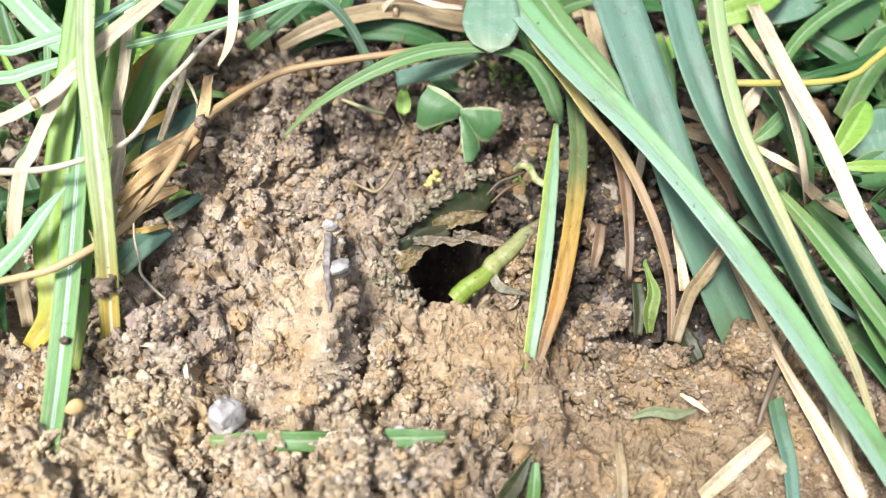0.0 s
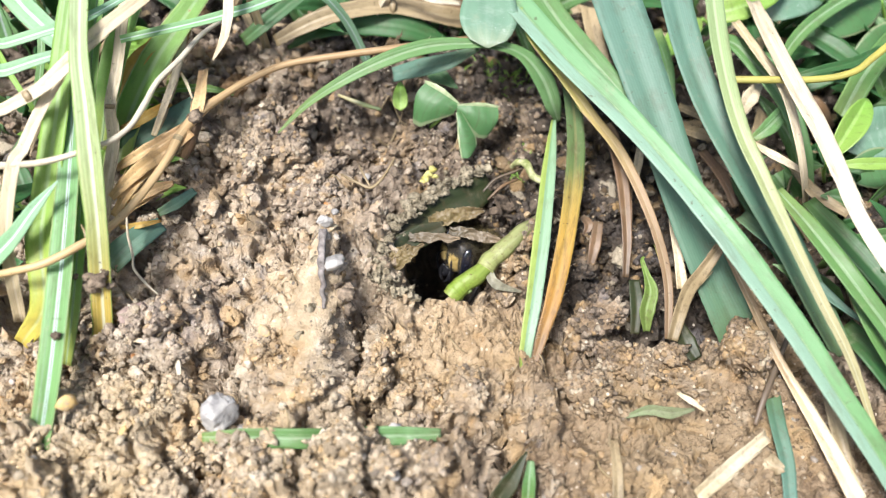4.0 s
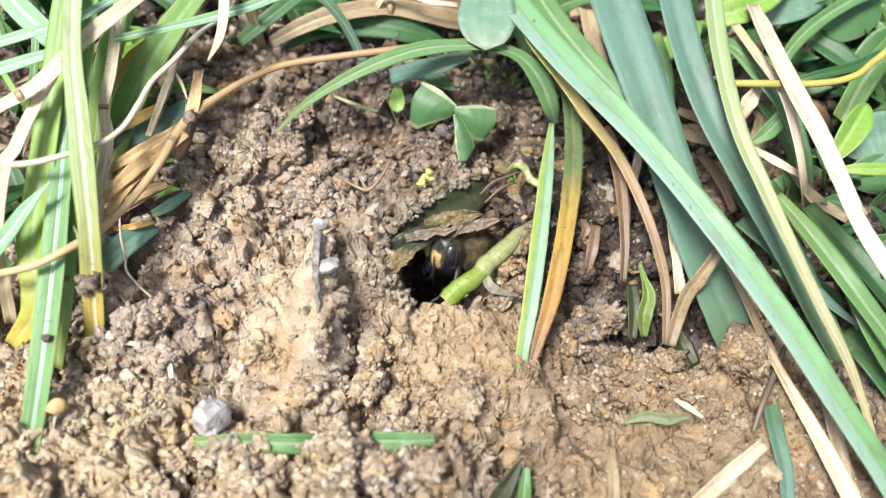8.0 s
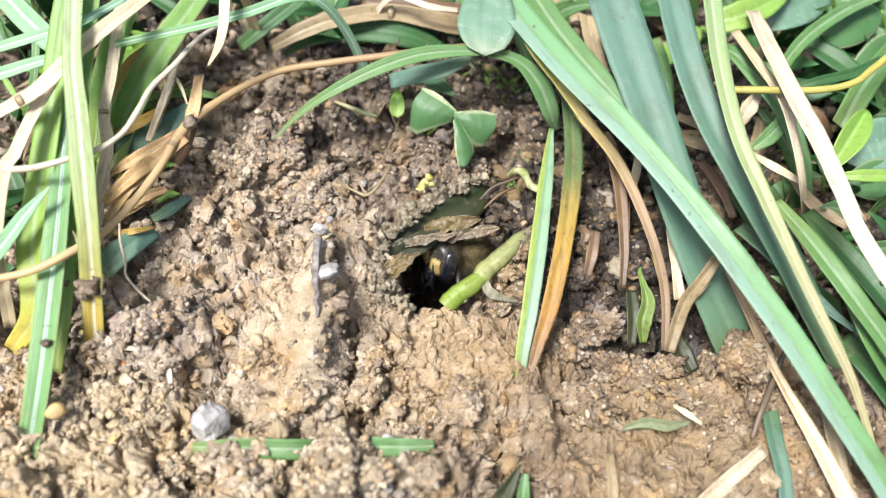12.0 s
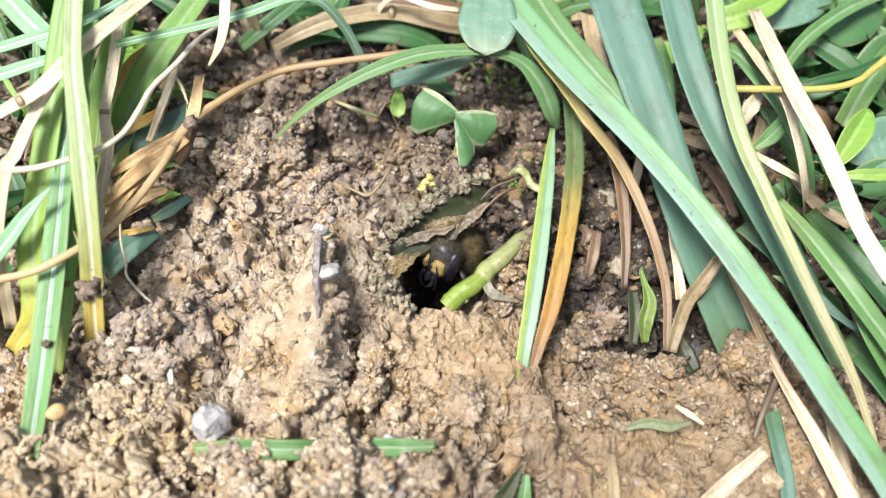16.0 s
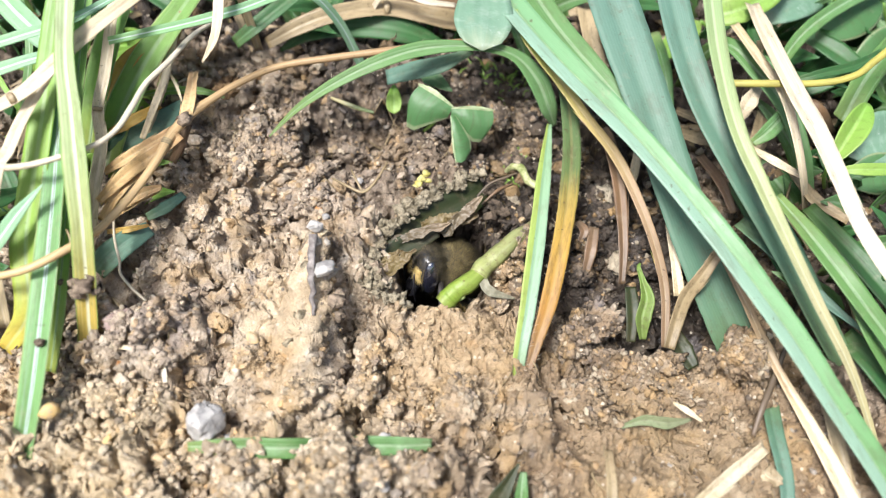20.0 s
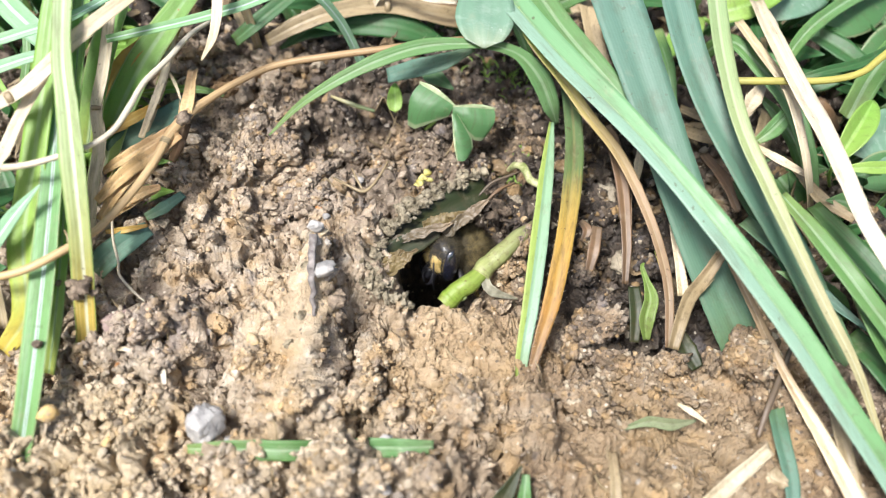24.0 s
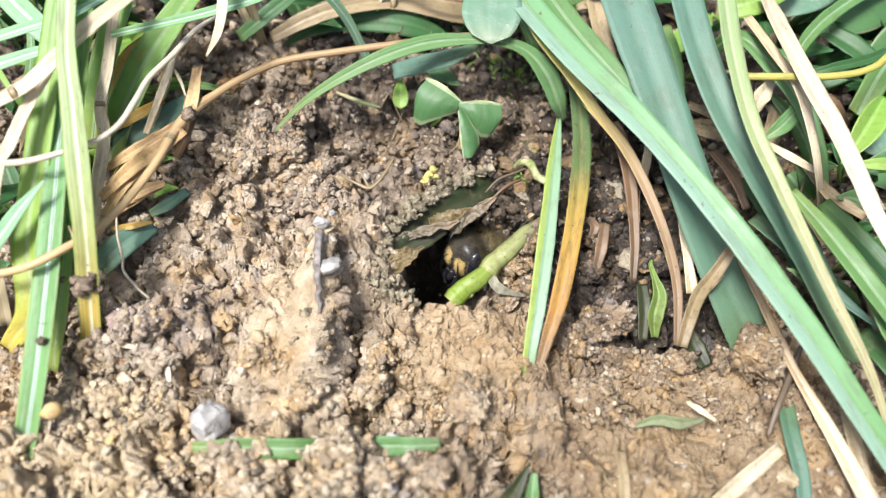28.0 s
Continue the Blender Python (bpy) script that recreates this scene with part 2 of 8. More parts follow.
M_SOIL = soil_material("soil")
M_CRUMB = soil_material("soil_crumbs", True)
PALE_RIB = (0.55, 0.68, 0.50)
MATS = {
    "green": blade_material("green_blade", [(0.0, (0.20, 0.30, 0.09)), (0.25, (0.115, 0.25, 0.07)), (0.8, (0.14, 0.29, 0.11)), (1.0, (0.19, 0.33, 0.14))], PALE_RIB),
    "lush": blade_material("lush_blade", [(0.0, (0.38, 0.44, 0.10)), (0.3, (0.25, 0.46, 0.10)), (1.0, (0.31, 0.52, 0.18))], (0.56, 0.70, 0.48), 0.4, spots=0.2, through=0.5, mottle=0.3, edge=(0.46, 0.58, 0.26)),
    "mint": blade_material("mint_blade", [(0.0, (0.22, 0.42, 0.17)), (1.0, (0.30, 0.50, 0.33))], (0.66, 0.80, 0.74), 0.95, spots=0.3, mottle=0.3, through=0.4, gain=1.25),
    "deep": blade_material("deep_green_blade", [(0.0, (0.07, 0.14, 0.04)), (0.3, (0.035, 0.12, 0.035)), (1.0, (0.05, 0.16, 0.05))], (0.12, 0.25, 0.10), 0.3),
    "blue": blade_material("blue_green_blade", [(0.0, (0.13, 0.215, 0.10)), (0.3, (0.098, 0.20, 0.125)), (1.0, (0.125, 0.24, 0.185))], (0.22, 0.34, 0.25), 0.15, veins=17, vein_dark=0.06, rough=0.46),
    "twotone": blade_material("two_tone_blade", [(0.0, (0.15, 0.33, 0.12)), (0.4, (0.18, 0.37, 0.17)), (1.0, (0.20, 0.39, 0.20))], (0.14, 0.28, 0.12), 0.35, spots=0.6, half=((0.31, 0.47, 0.37), 0.85), rough=0.40, mottle=0.45),
    "edged": blade_material("pale_edged_blade", [(0.0, (0.20, 0.30, 0.14)), (0.25, (0.30, 0.46, 0.32)), (1.0, (0.26, 0.42, 0.24))], (0.16, 0.30, 0.12), 0.3, half=((0.40, 0.52, 0.11), 0.9), half_at=0.36),
    "striped": blade_material("striped_blade", [(0.0, (0.18, 0.35, 0.12)), (1.0, (0.20, 0.40, 0.18))], (0.60, 0.74, 0.72), 0.95, through=0.4, gain=1.25, veins=9, vein_dark=0.16, edge=(0.42, 0.52, 0.22)),
    "bright": blade_material("bright_blade", [(0.0, (0.24, 0.36, 0.08)), (1.0, (0.21, 0.40, 0.07))], (0.38, 0.58, 0.20), 0.3, spots=0.1, gain=1.25),
    "sprout": blade_material("curled_sprout", [(0.0, (0.17, 0.24, 0.06)), (1.0, (0.20, 0.33, 0.07))], (0.30, 0.44, 0.14), 0.2, spots=0.5, mottle=0.8),
    "pale": blade_material("pale_blade", [(0.0, (0.50, 0.38, 0.10)), (0.14, (0.58, 0.44, 0.10)), (0.34, (0.44, 0.45, 0.16)), (0.6, (0.40, 0.50, 0.23)), (1.0, (0.46, 0.57, 0.33))], (0.74, 0.76, 0.58), 0.8, through=0.4, veins=7, vein_dark=0.16, spots=0.6, edge=(0.28, 0.44, 0.12)),
    "lemon": blade_material("lemon_blade", [(0.0, (0.46, 0.40, 0.20)), (0.4, (0.48, 0.46, 0.27)), (0.62, (0.36, 0.42, 0.19)), (1.0, (0.28, 0.40, 0.19))], (0.62, 0.66, 0.48), 0.4),
    "yellowing": blade_material("yellowing_blade", [(0.0, (0.60, 0.46, 0.08)), (0.16, (0.46, 0.47, 0.08)), (0.34, (0.28, 0.45, 0.07)), (1.0, (0.20, 0.38, 0.09))], PALE_RIB, 0.2),
    "autumn": blade_material("half_dead_blade", [(0.0, (0.24, 0.15, 0.09)), (0.14, (0.34, 0.185, 0.06)), (0.26, (0.42, 0.215, 0.045)), (0.42, (0.50, 0.31, 0.06)), (0.54, (0.36, 0.28, 0.07)), (0.62, (0.12, 0.18, 0.06)), (1.0, (0.08, 0.16, 0.07))], (0.50, 0.36, 0.16), 0.2, spots=0.9, mottle=0.8),
    "speckled": blade_material("speckled_sheath", [(0.0, (0.22, 0.14, 0.08)), (0.35, (0.42, 0.29, 0.17)), (0.6, (0.52, 0.40, 0.15)), (0.85, (0.42, 0.42, 0.10)), (1.0, (0.25, 0.36, 0.09))], (0.55, 0.46, 0.30), 0.3, spots=0.9),
    "straw": blade_material("pale_straw", [(0.0, (0.52, 0.42, 0.25)), (0.5, (0.70, 0.60, 0.43)), (1.0, (0.64, 0.535, 0.36))], (0.76, 0.69, 0.54), 0.3, veins=9, spots=0.5, through=0.2, gain=1.0, vein_dark=0.08, mottle=0.6),
    "white": blade_material("bleached_straw", [(0.0, (0.56, 0.47, 0.32)), (0.5, (0.70, 0.63, 0.49)), (1.0, (0.72, 0.65, 0.51))], (0.80, 0.75, 0.64), 0.3, veins=9, spots=0.6, through=0.2, gain=1.0, vein_dark=0.10, mottle=0.7),
    "weathered": blade_material("weathered_straw", [(0.0, (0.34, 0.23, 0.12)), (0.5, (0.42, 0.30, 0.17)), (0.62, (0.56, 0.45, 0.28)), (1.0, (0.66, 0.57, 0.40))], (0.68, 0.58, 0.42), 0.3, veins=9, spots=0.6, through=0.15, gain=1.0, vein_dark=0.08, mottle=0.75),
    "tan": blade_material("tan_straw", [(0.0, (0.20, 0.15, 0.08)), (0.5, (0.36, 0.28, 0.16)), (1.0, (0.27, 0.20, 0.11))], (0.46, 0.37, 0.22), 0.25, veins=11, spots=0.6, through=0.12, gain=1.0, vein_dark=0.08, mottle=0.75),
    "orange": blade_material("orange_stalk", [(0.0, (0.62, 0.44, 0.21)), (0.4, (0.58, 0.41, 0.21)), (1.0, (0.34, 0.215, 0.11))], (0.68, 0.53, 0.32), 0.25, veins=9, spots=0.5, through=0.15, gain=1.0, vein_dark=0.08, mottle=0.6),
    "rust": blade_material("rusty_strip", [(0.0, (0.55, 0.36, 0.15)), (0.4, (0.64, 0.44, 0.21)), (1.0, (0.48, 0.30, 0.14))], (0.70, 0.53, 0.30), 0.25, veins=9, spots=0.5, through=0.25, gain=1.0, vein_dark=0.08, mottle=0.6),
    "amber": blade_material("amber_blade", [(0.0, (0.42, 0.26, 0.07)), (0.5, (0.58, 0.38, 0.08)), (1.0, (0.50, 0.29, 0.07))], (0.60, 0.46, 0.16), 0.25, veins=12, spots=0.6, through=0.3, gain=1.0),
    "brown": blade_material("brown_dead_leaf", [(0.0, (0.09, 0.056, 0.032)), (0.5, (0.18, 0.105, 0.055)), (1.0, (0.13, 0.085, 0.05))], (0.26, 0.175, 0.10), 0.25, veins=11, spots=0.6, through=0.1, gain=1.0, vein_dark=0.08, mottle=0.75),
    "dark": blade_material("dark_twig", [(0.0, (0.06, 0.045, 0.03)), (1.0, (0.14, 0.10, 0.07))], (0.2, 0.16, 0.1), 0.2, veins=5, through=0.0, gain=1.0, vein_dark=0.08, mottle=0.75),
    "leaf": blade_material("clover_leaf", [(0.0, (0.07, 0.18, 0.06)), (1.0, (0.085, 0.20, 0.075))], (0.14, 0.28, 0.12), 0.25, veins=3, spots=0.2, vein_dark=0.04, edge=(0.30, 0.36, 0.20)),
    "teal": blade_material("teal_leaf", [(0.0, (0.12, 0.245, 0.15)), (0.8, (0.16, 0.29, 0.20)), (1.0, (0.30, 0.36, 0.24))], (0.30, 0.44, 0.34), 0.2, veins=5, spots=0.6, vein_dark=0.05, spot_color=(0.45, 0.52, 0.46)),
    "lining": blade_material("dead_lining", [(0.0, (0.07, 0.055, 0.03)), (0.5, (0.17, 0.135, 0.05)), (1.0, (0.12, 0.09, 0.05))], (0.2, 0.16, 0.07), 0.2, veins=5, gain=1.0),
    "stub": blade_material("green_stub", [(0.0, (0.38, 0.41, 0.15)), (0.3, (0.38, 0.42, 0.15)), (0.7, (0.35, 0.38, 0.16)), (1.0, (0.17, 0.145, 0.08))], (0.56, 0.58, 0.36), 0.15, veins=4, spots=0.9, spot_color=(0.16, 0.11, 0.05), gain=1.0, mottle=0.8, vein_dark=0.1),
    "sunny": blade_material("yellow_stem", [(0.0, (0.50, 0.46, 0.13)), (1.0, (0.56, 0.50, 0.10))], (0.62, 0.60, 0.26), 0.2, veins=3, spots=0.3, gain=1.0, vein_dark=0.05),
    "withered": blade_material("withered_leaf", [(0.0, (0.22, 0.28, 0.13)), (1.0, (0.28, 0.31, 0.18))], (0.36, 0.38, 0.25), 0.2, veins=6, gain=1.0, mottle=0.7),
    "stem_end": blade_material("green_stem_end", [(0.0, (0.31, 0.38, 0.08)), (0.2, (0.25, 0.38, 0.045)), (0.7, (0.28, 0.38, 0.07)), (1.0, (0.30, 0.35, 0.11))], (0.46, 0.54, 0.18), 0.15, veins=4, spots=0.9, spot_color=(0.16, 0.13, 0.03), gain=1.0, mottle=0.6, vein_dark=0.12),
    # leaves under the crust or down in gaps: their shade is in this dark olive
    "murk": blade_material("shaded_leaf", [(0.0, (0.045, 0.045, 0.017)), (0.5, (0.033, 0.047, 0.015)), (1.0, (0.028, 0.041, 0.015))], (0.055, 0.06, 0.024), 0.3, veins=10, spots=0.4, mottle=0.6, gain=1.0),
}

# ---- broad form of the ground ----


def ground_z(x, y):
    return 0.0135 * np.tanh(y / 0.045) - 0.0045 * np.tanh(x / 0.045)


def smooth(a, b, x):
    t = np.clip((x - a) / (b - a), 0, 1)
    return t * t * (3 - 2 * t)


def hashed(ix, iy, k):
    h = (ix.astype(np.int64) * 374761393 + iy.astype(np.int64) * 668265263 + k * 1442695041) & 0xFFFFFFFF
    h = ((h ^ (h >> 13)) * 1274126177) & 0xFFFFFFFF
    return ((h ^ (h >> 16)) & 0xFFFFFF) / float(0xFFFFFF)


def value_noise(x, y, size, k):
    """Smooth noise from 0 to 1 with cells of that size."""
    x, y = x / size, y / size
    ix, iy = np.floor(x), np.floor(y)
    fx, fy = x - ix, y - iy
    fx, fy = fx * fx * (3 - 2 * fx), fy * fy * (3 - 2 * fy)
    a, b = hashed(ix, iy, k), hashed(ix + 1, iy, k)
    c, d = hashed(ix, iy + 1, k), hashed(ix + 1, iy + 1, k)
    return (a + (b - a) * fx) * (1 - fy) + (c + (d - c) * fx) * fy


def fractal(x, y, size, k, octaves=4):
    out, amp = 0, 0.5
    for o in range(octaves):
        out = out + amp * value_noise(x, y, size / 2**o, k + o)
        amp *= 0.5
    return out


def lumps(x, y, size, k, share=0.8):
    """Rounded crumbs, one to a cell: height over the cell's size."""
    wx = x + (fractal(x, y, size * 0.8, k + 50, 2) - 0.4) * size * 0.7
    wy = y + (fractal(x, y, size * 0.8, k + 60, 2) - 0.4) * size * 0.7
    wx, wy = wx / size, wy / size
    ix, iy = np.floor(wx), np.floor(wy)
    best = np.zeros_like(wx)
    for dx in (-1, 0, 1):
        for dy in (-1, 0, 1):
            cx, cy = ix + dx, iy + dy
            px, py = cx + 0.15 + 0.7 * hashed(cx, cy, k), cy + 0.15 + 0.7 * hashed(cx, cy, k + 1)
            r = (0.28 + 0.37 * hashed(cx, cy, k + 2)) * (hashed(cx, cy, k + 3) < share)
            d = (wx - px) ** 2 + (wy - py) ** 2
            best = np.maximum(best, np.sqrt(np.maximum(r * r - d, 0)))
    return best


def bump_at(x, y, cx, cy, rx, ry, turn=0.0, power=1.0):
    c, s = math.cos(turn), math.sin(turn)
    u, v = ((x - cx) * c + (y - cy) * s) / rx, (-(x - cx) * s + (y - cy) * c) / ry
    return np.exp(-((u * u + v * v) ** power))


# ---- helpers of the scene ----
def part(name, bm, material, parent, label=""):
    """Links a bmesh as one mesh object under a thing or part."""
    mesh = bpy.data.meshes.new(name)
    bm.to_mesh(mesh)
    bm.free()
    return part_mesh(name, mesh, material, parent, label)


def part_mesh(name, mesh, material, parent, label="", smooth_=True):
    mesh.materials.append(material)
    for p in mesh.polygons:
        p.use_smooth = smooth_
    ob = new(name, mesh)
    ob.parent = parent
    return tagged(ob, label)


def mesh_from(name, verts, faces, uvs=None):
    mesh = bpy.data.meshes.new(name)
    mesh.from_pydata([tuple(v) for v in verts], [], faces)
    if uvs is not None:
        layer = mesh.uv_layers.new(name="UVMap")
        index = np.empty(len(mesh.loops), np.int32)
        mesh.loops.foreach_get("vertex_index", index)
        layer.data.foreach_set("uv", np.asarray(uvs, np.float32)[index].ravel())
    return mesh


def spline(pts, count):
    """Catmull-Rom through the points."""
    p = np.asarray(pts, float)
    p = np.vstack([2 * p[0] - p[1], p, 2 * p[-1] - p[-2]])
    at = np.linspace(0, len(pts) - 1, count)
    i = np.minimum(at.astype(int), len(pts) - 2)
    t = (at - i)[:, None]
    a, b, c, d = p[i], p[i + 1], p[i + 2], p[i + 3]
    return 0.5 * (2 * b + (c - a) * t + (2 * a - 5 * b + 4 * c - d) * t**2 + (3 * b - a - 3 * c + d) * t**3)


FACING = np.array((0.0, -0.7, 0.72))


def ribbon(pts, widths, fold=0.22, round_=False, roll=0.0, thick=0.00016, facing=FACING, seed=0, count=None):
    """A blade or stalk along the points (metres), as verts, faces and uvs. widths in millimetres; fold: depth of the V over half the
    width; round_: a stalk of oval section; roll: degrees by which its face turns, one number or (start, end)."""
    count = count or max(14, 7 * len(pts))
    c = spline(pts, count)
    w = np.interp(np.linspace(0, 1, count), np.linspace(0, 1, len(widths)), widths) * 0.5e-3
    rng = np.random.default_rng(seed + int(abs(c[0, 0]) * 1e6) + int(abs(c[-1, 1]) * 1e6))
    w = w * (1 + 0.028 * np.convolve(rng.normal(size=count + 8), np.ones(9) / 3, "valid"))
    tan = np.gradient(c, axis=0)
    tan /= np.linalg.norm(tan, axis=1)[:, None]
    side = np.cross(tan, facing)
    side /= np.linalg.norm(side, axis=1)[:, None] + 1e-9
    nor = np.cross(side, tan)
    turn = np.radians(np.linspace(*roll, count) if isinstance(roll, tuple) else np.full(count, roll))[:, None]
    side, nor = side * np.cos(turn) + nor * np.sin(turn), nor * np.cos(turn) - side * np.sin(turn)
    if round_:
        ang = np.linspace(0, 2 * np.pi, 9)[:-1]
        ring = [(math.cos(a), 0.72 * math.sin(a) + (0.06 if k % 2 else 0)) for k, a in enumerate(ang)]
        us = [0.5 + 0.5 * math.cos(a) for a in ang]
    else:
        across = np.linspace(-1, 1, 9)
        ridge = [0.02, 0.0, 0.035, 0.0, -0.03, 0.0, 0.035, 0.0, 0.02]
        top = [(u, fold * abs(u) + ridge[k]) for k, u in enumerate(across)]
        ring = top + [(u, h) for u, h in top[::-1]]
        us = [0.5 + 0.5 * u for u, h in ring]
    n = len(ring)
    verts, uvs = [], []
    for k in range(count):
        low = min(1.0, w[k] / 3e-4)
        for j, (u, h) in enumerate(ring):
            drop = 0.0 if round_ or j < n // 2 else thick * low * (1.0 if 0 < j - n // 2 < n // 2 - 1 else 0.4)
            verts.append(c[k] + side[k] * u * w[k] + nor[k] * (h * w[k] - drop))
            uvs.append((us[j], k / (count - 1)))
    faces = [(k * n + j, k * n + (j + 1) % n, (k + 1) * n + (j + 1) % n, (k + 1) * n + j) for k in range(count - 1) for j in range(n)]
    faces += [tuple(range(n))[::-1], tuple(range((count - 1) * n, count * n))]
    return verts, faces, uvs


def grass(name, label, category, mat, pts, widths, group="", joints=(), hairs=0, **shape):
    """One blade or stalk; joints: thickened nodes at shares of its length; hairs: bristles along its edges."""
    mesh = mesh_from(name, *ribbon(pts, widths, **shape))
    ob = part_mesh(name, mesh, MATS[mat] if isinstance(mat, str) else mat, None)
    line = spline(pts, 101)
    for share in joints:
        k = int(share * 100)
        w = float(np.interp(share, np.linspace(0, 1, len(widths)), widths))
        near = [line[max(0, k - 1)], line[k], line[min(100, k + 1)]]
        part_mesh("joint", mesh_from("joint", *ribbon(near, [w * 0.9, w * 1.05, w * 0.9], round_=True, count=9)), MATS["tan"], ob, "swollen brown joint")
    if name == "grass_stalk" and not shape.get("round_") and max(widths) > 1.2:
        v = np.array(ribbon(pts, widths, **shape)[0]).reshape(-1, 18, 3)
        r, fv, ff, fu = random.Random(int(abs(pts[0][0]) * 1e6)), [], [], []
        for _ in range(3):
            k, side = r.randrange(0, len(v) - 3), r.choice((0, 8))
            last = min(len(v) - 1, k + r.randrange(3, 7))
            run = v[k:last + 1, side]
            out = (v[k, side] - v[k, 8 - side]) / (np.linalg.norm(v[k, side] - v[k, 8 - side]) + 1e-9)
            lift = np.linspace(0, 1, len(run))[:, None] ** 2 * r.uniform(0.00005, 0.00022)
            strip, quads, uv = ribbon(run + out * lift + np.array((0, -0.3, 0.3)) * lift, [0.13, 0.10, 0.04], round_=True, count=10)
            ff += [tuple(i + len(fv) for i in q) for q in quads]
            fv += strip
            fu += uv
        part_mesh("frayed_fibre", mesh_from("frayed_fibre", fv, ff, fu), ob.data.materials[0], ob, "thin split fibres peeling from the edge")
    if hairs:
        verts, faces, uvs = ribbon(pts, widths, **shape)
        v = np.array(verts).reshape(-1, 18, 3)
        r, hv, hf = random.Random(hairs), [], []
        for _ in range(hairs):
            k, side = r.randrange(1, len(v) - 1), r.choice((0, 8))
            base = v[k, side] + (v[k + 1, side] - v[k, side]) * r.random()
            out = v[k, side] - v[k, 8 - side]
            along = v[k + 1, side] - v[k, side]
            way = out / np.linalg.norm(out) * r.uniform(0.5, 1) + along / np.linalg.norm(along) * r.uniform(0.2, 0.9) + np.array((0, -0.2, 0.3))
            q = along / np.linalg.norm(along) * 0.00002
            n = np.cross(way, q)
            n = n / (np.linalg.norm(n) + 1e-12) * 0.00002
            m = len(hv)
            hv += [base + q, base - q + n, base - q - n, base + way * r.uniform(0.0003, 0.0007)]
            hf += [(m, m + 1, m + 3), (m + 1, m + 2, m + 3), (m + 2, m, m + 3)]
        part_mesh("edge_hairs", mesh_from("edge_hairs", hv, hf, [(0.5, 0.5)] * len(hv)), MATS["straw"], ob, "short pale bristles")
    return tagged(ob, label, category, group)


def leaf_mesh(name, base, tip, width, fold=0.25, curl=0.15, facing=FACING, blunt=0.6, notch=0.0, rolled=0.0, heart=False):
    """A leaf from base to tip, width in millimetres, folded along the midrib and curled along its length."""
    base, tip = np.array(base), np.array(tip)
    length = np.linalg.norm(tip - base)
    t = (tip - base) / length
    s = np.cross(t, facing)
    s /= np.linalg.norm(s)
    n = np.cross(s, t)
    a = math.radians(rolled)
    s, n = s * math.cos(a) + n * math.sin(a), n * math.cos(a) - s * math.sin(a)
    rows, cols = 17, 11
    verts, uvs = [], []
    for layer in (0, 1):
        for i in range(rows):
            v = i / (rows - 1)
            half = width * 0.5e-3 * (math.sin(math.pi * min(v, 1) ** blunt) ** 0.7 if 0 < v < 1 else 0.04)
            if heart:
                half = width * 0.5e-3 * min(1.0, 0.06 + 1.2 * v**0.8) * math.sqrt(max(0.0, 1 - v**6) + 0.002)
            for j in range(cols):
                u = 2 * j / (cols - 1) - 1
                wave = 0.03 * math.sin(9 * v + 5 * u)
                h = (fold * abs(u) + wave) * half + curl * length * (v * (1 - v)) * 2 - layer * 0.00014
                along = v * length - notch * length * (1 - abs(u)) * v**6
                verts.append(base + t * along + s * u * half + n * h)
                uvs.append((0.5 + 0.5 * u, v))
    f, m = [], rows * cols
    for i in range(rows - 1):
        for j in range(cols - 1):
            q = (i * cols + j, i * cols + j + 1, (i + 1) * cols + j + 1, (i + 1) * cols + j)
            f += [q, tuple(m + k for k in q[::-1])]
    edge = [j for j in range(cols)] + [i * cols + cols - 1 for i in range(1, rows)]
    edge += [(rows - 1) * cols + j for j in range(cols - 2, -1, -1)] + [i * cols for i in range(rows - 2, 0, -1)]
    f += [(a, b, m + b, m + a)[::-1] for a, b in zip(edge, edge[1:] + edge[:1])]
    return mesh_from(name, verts, f, uvs)


def rock_verts(seed, levels=2, rough=0.35, flat=0.8, sharp=0.5):
    """A lump of about unit radius: verts and triangles."""
    bm = bmesh.new()
    bmesh.ops.create_icosphere(bm, subdivisions=levels, radius=1.0)
    off = Vector((seed * 3.7, seed * 1.3, seed * 2.1))
    rng = random.Random(seed)
    planes = [(Vector((rng.gauss(0, 1), rng.gauss(0, 1), rng.gauss(0, 1))).normalized(), rng.uniform(0.55, 0.95)) for _ in range(9)]
    for v in bm.verts:
        p = v.co.copy()
        k = 1 + rough * noise.noise(p * 1.4 + off) + rough * 0.6 * noise.noise(p * 3.1 + off) + rough * 0.5 * abs(noise.noise(p * 6 + off)) + rough * 0.25 * noise.noise(p * 13 + off)
        p *= k
        if levels > 2:
            for size, amount in ((1.5, 0.34), (3.2, 0.30), (7.0, 0.18)):
                near = noise.voronoi(p * size + off)[0]
                k = amount * rough * 2 * (min(near[1] - near[0], 0.5) - 0.2)
                p *= 1 + k
        for nrm, d in planes:
            over = p.dot(nrm) - d
            if over > 0:
                p -= nrm * over * sharp
        p.z *= flat
        v.co = p
    verts = np.array([v.co[:] for v in bm.verts])
    bm.faces.ensure_lookup_table()
    faces = np.array([[v.index for v in f.verts] for f in bm.faces])
    bm.free()
    return verts, faces


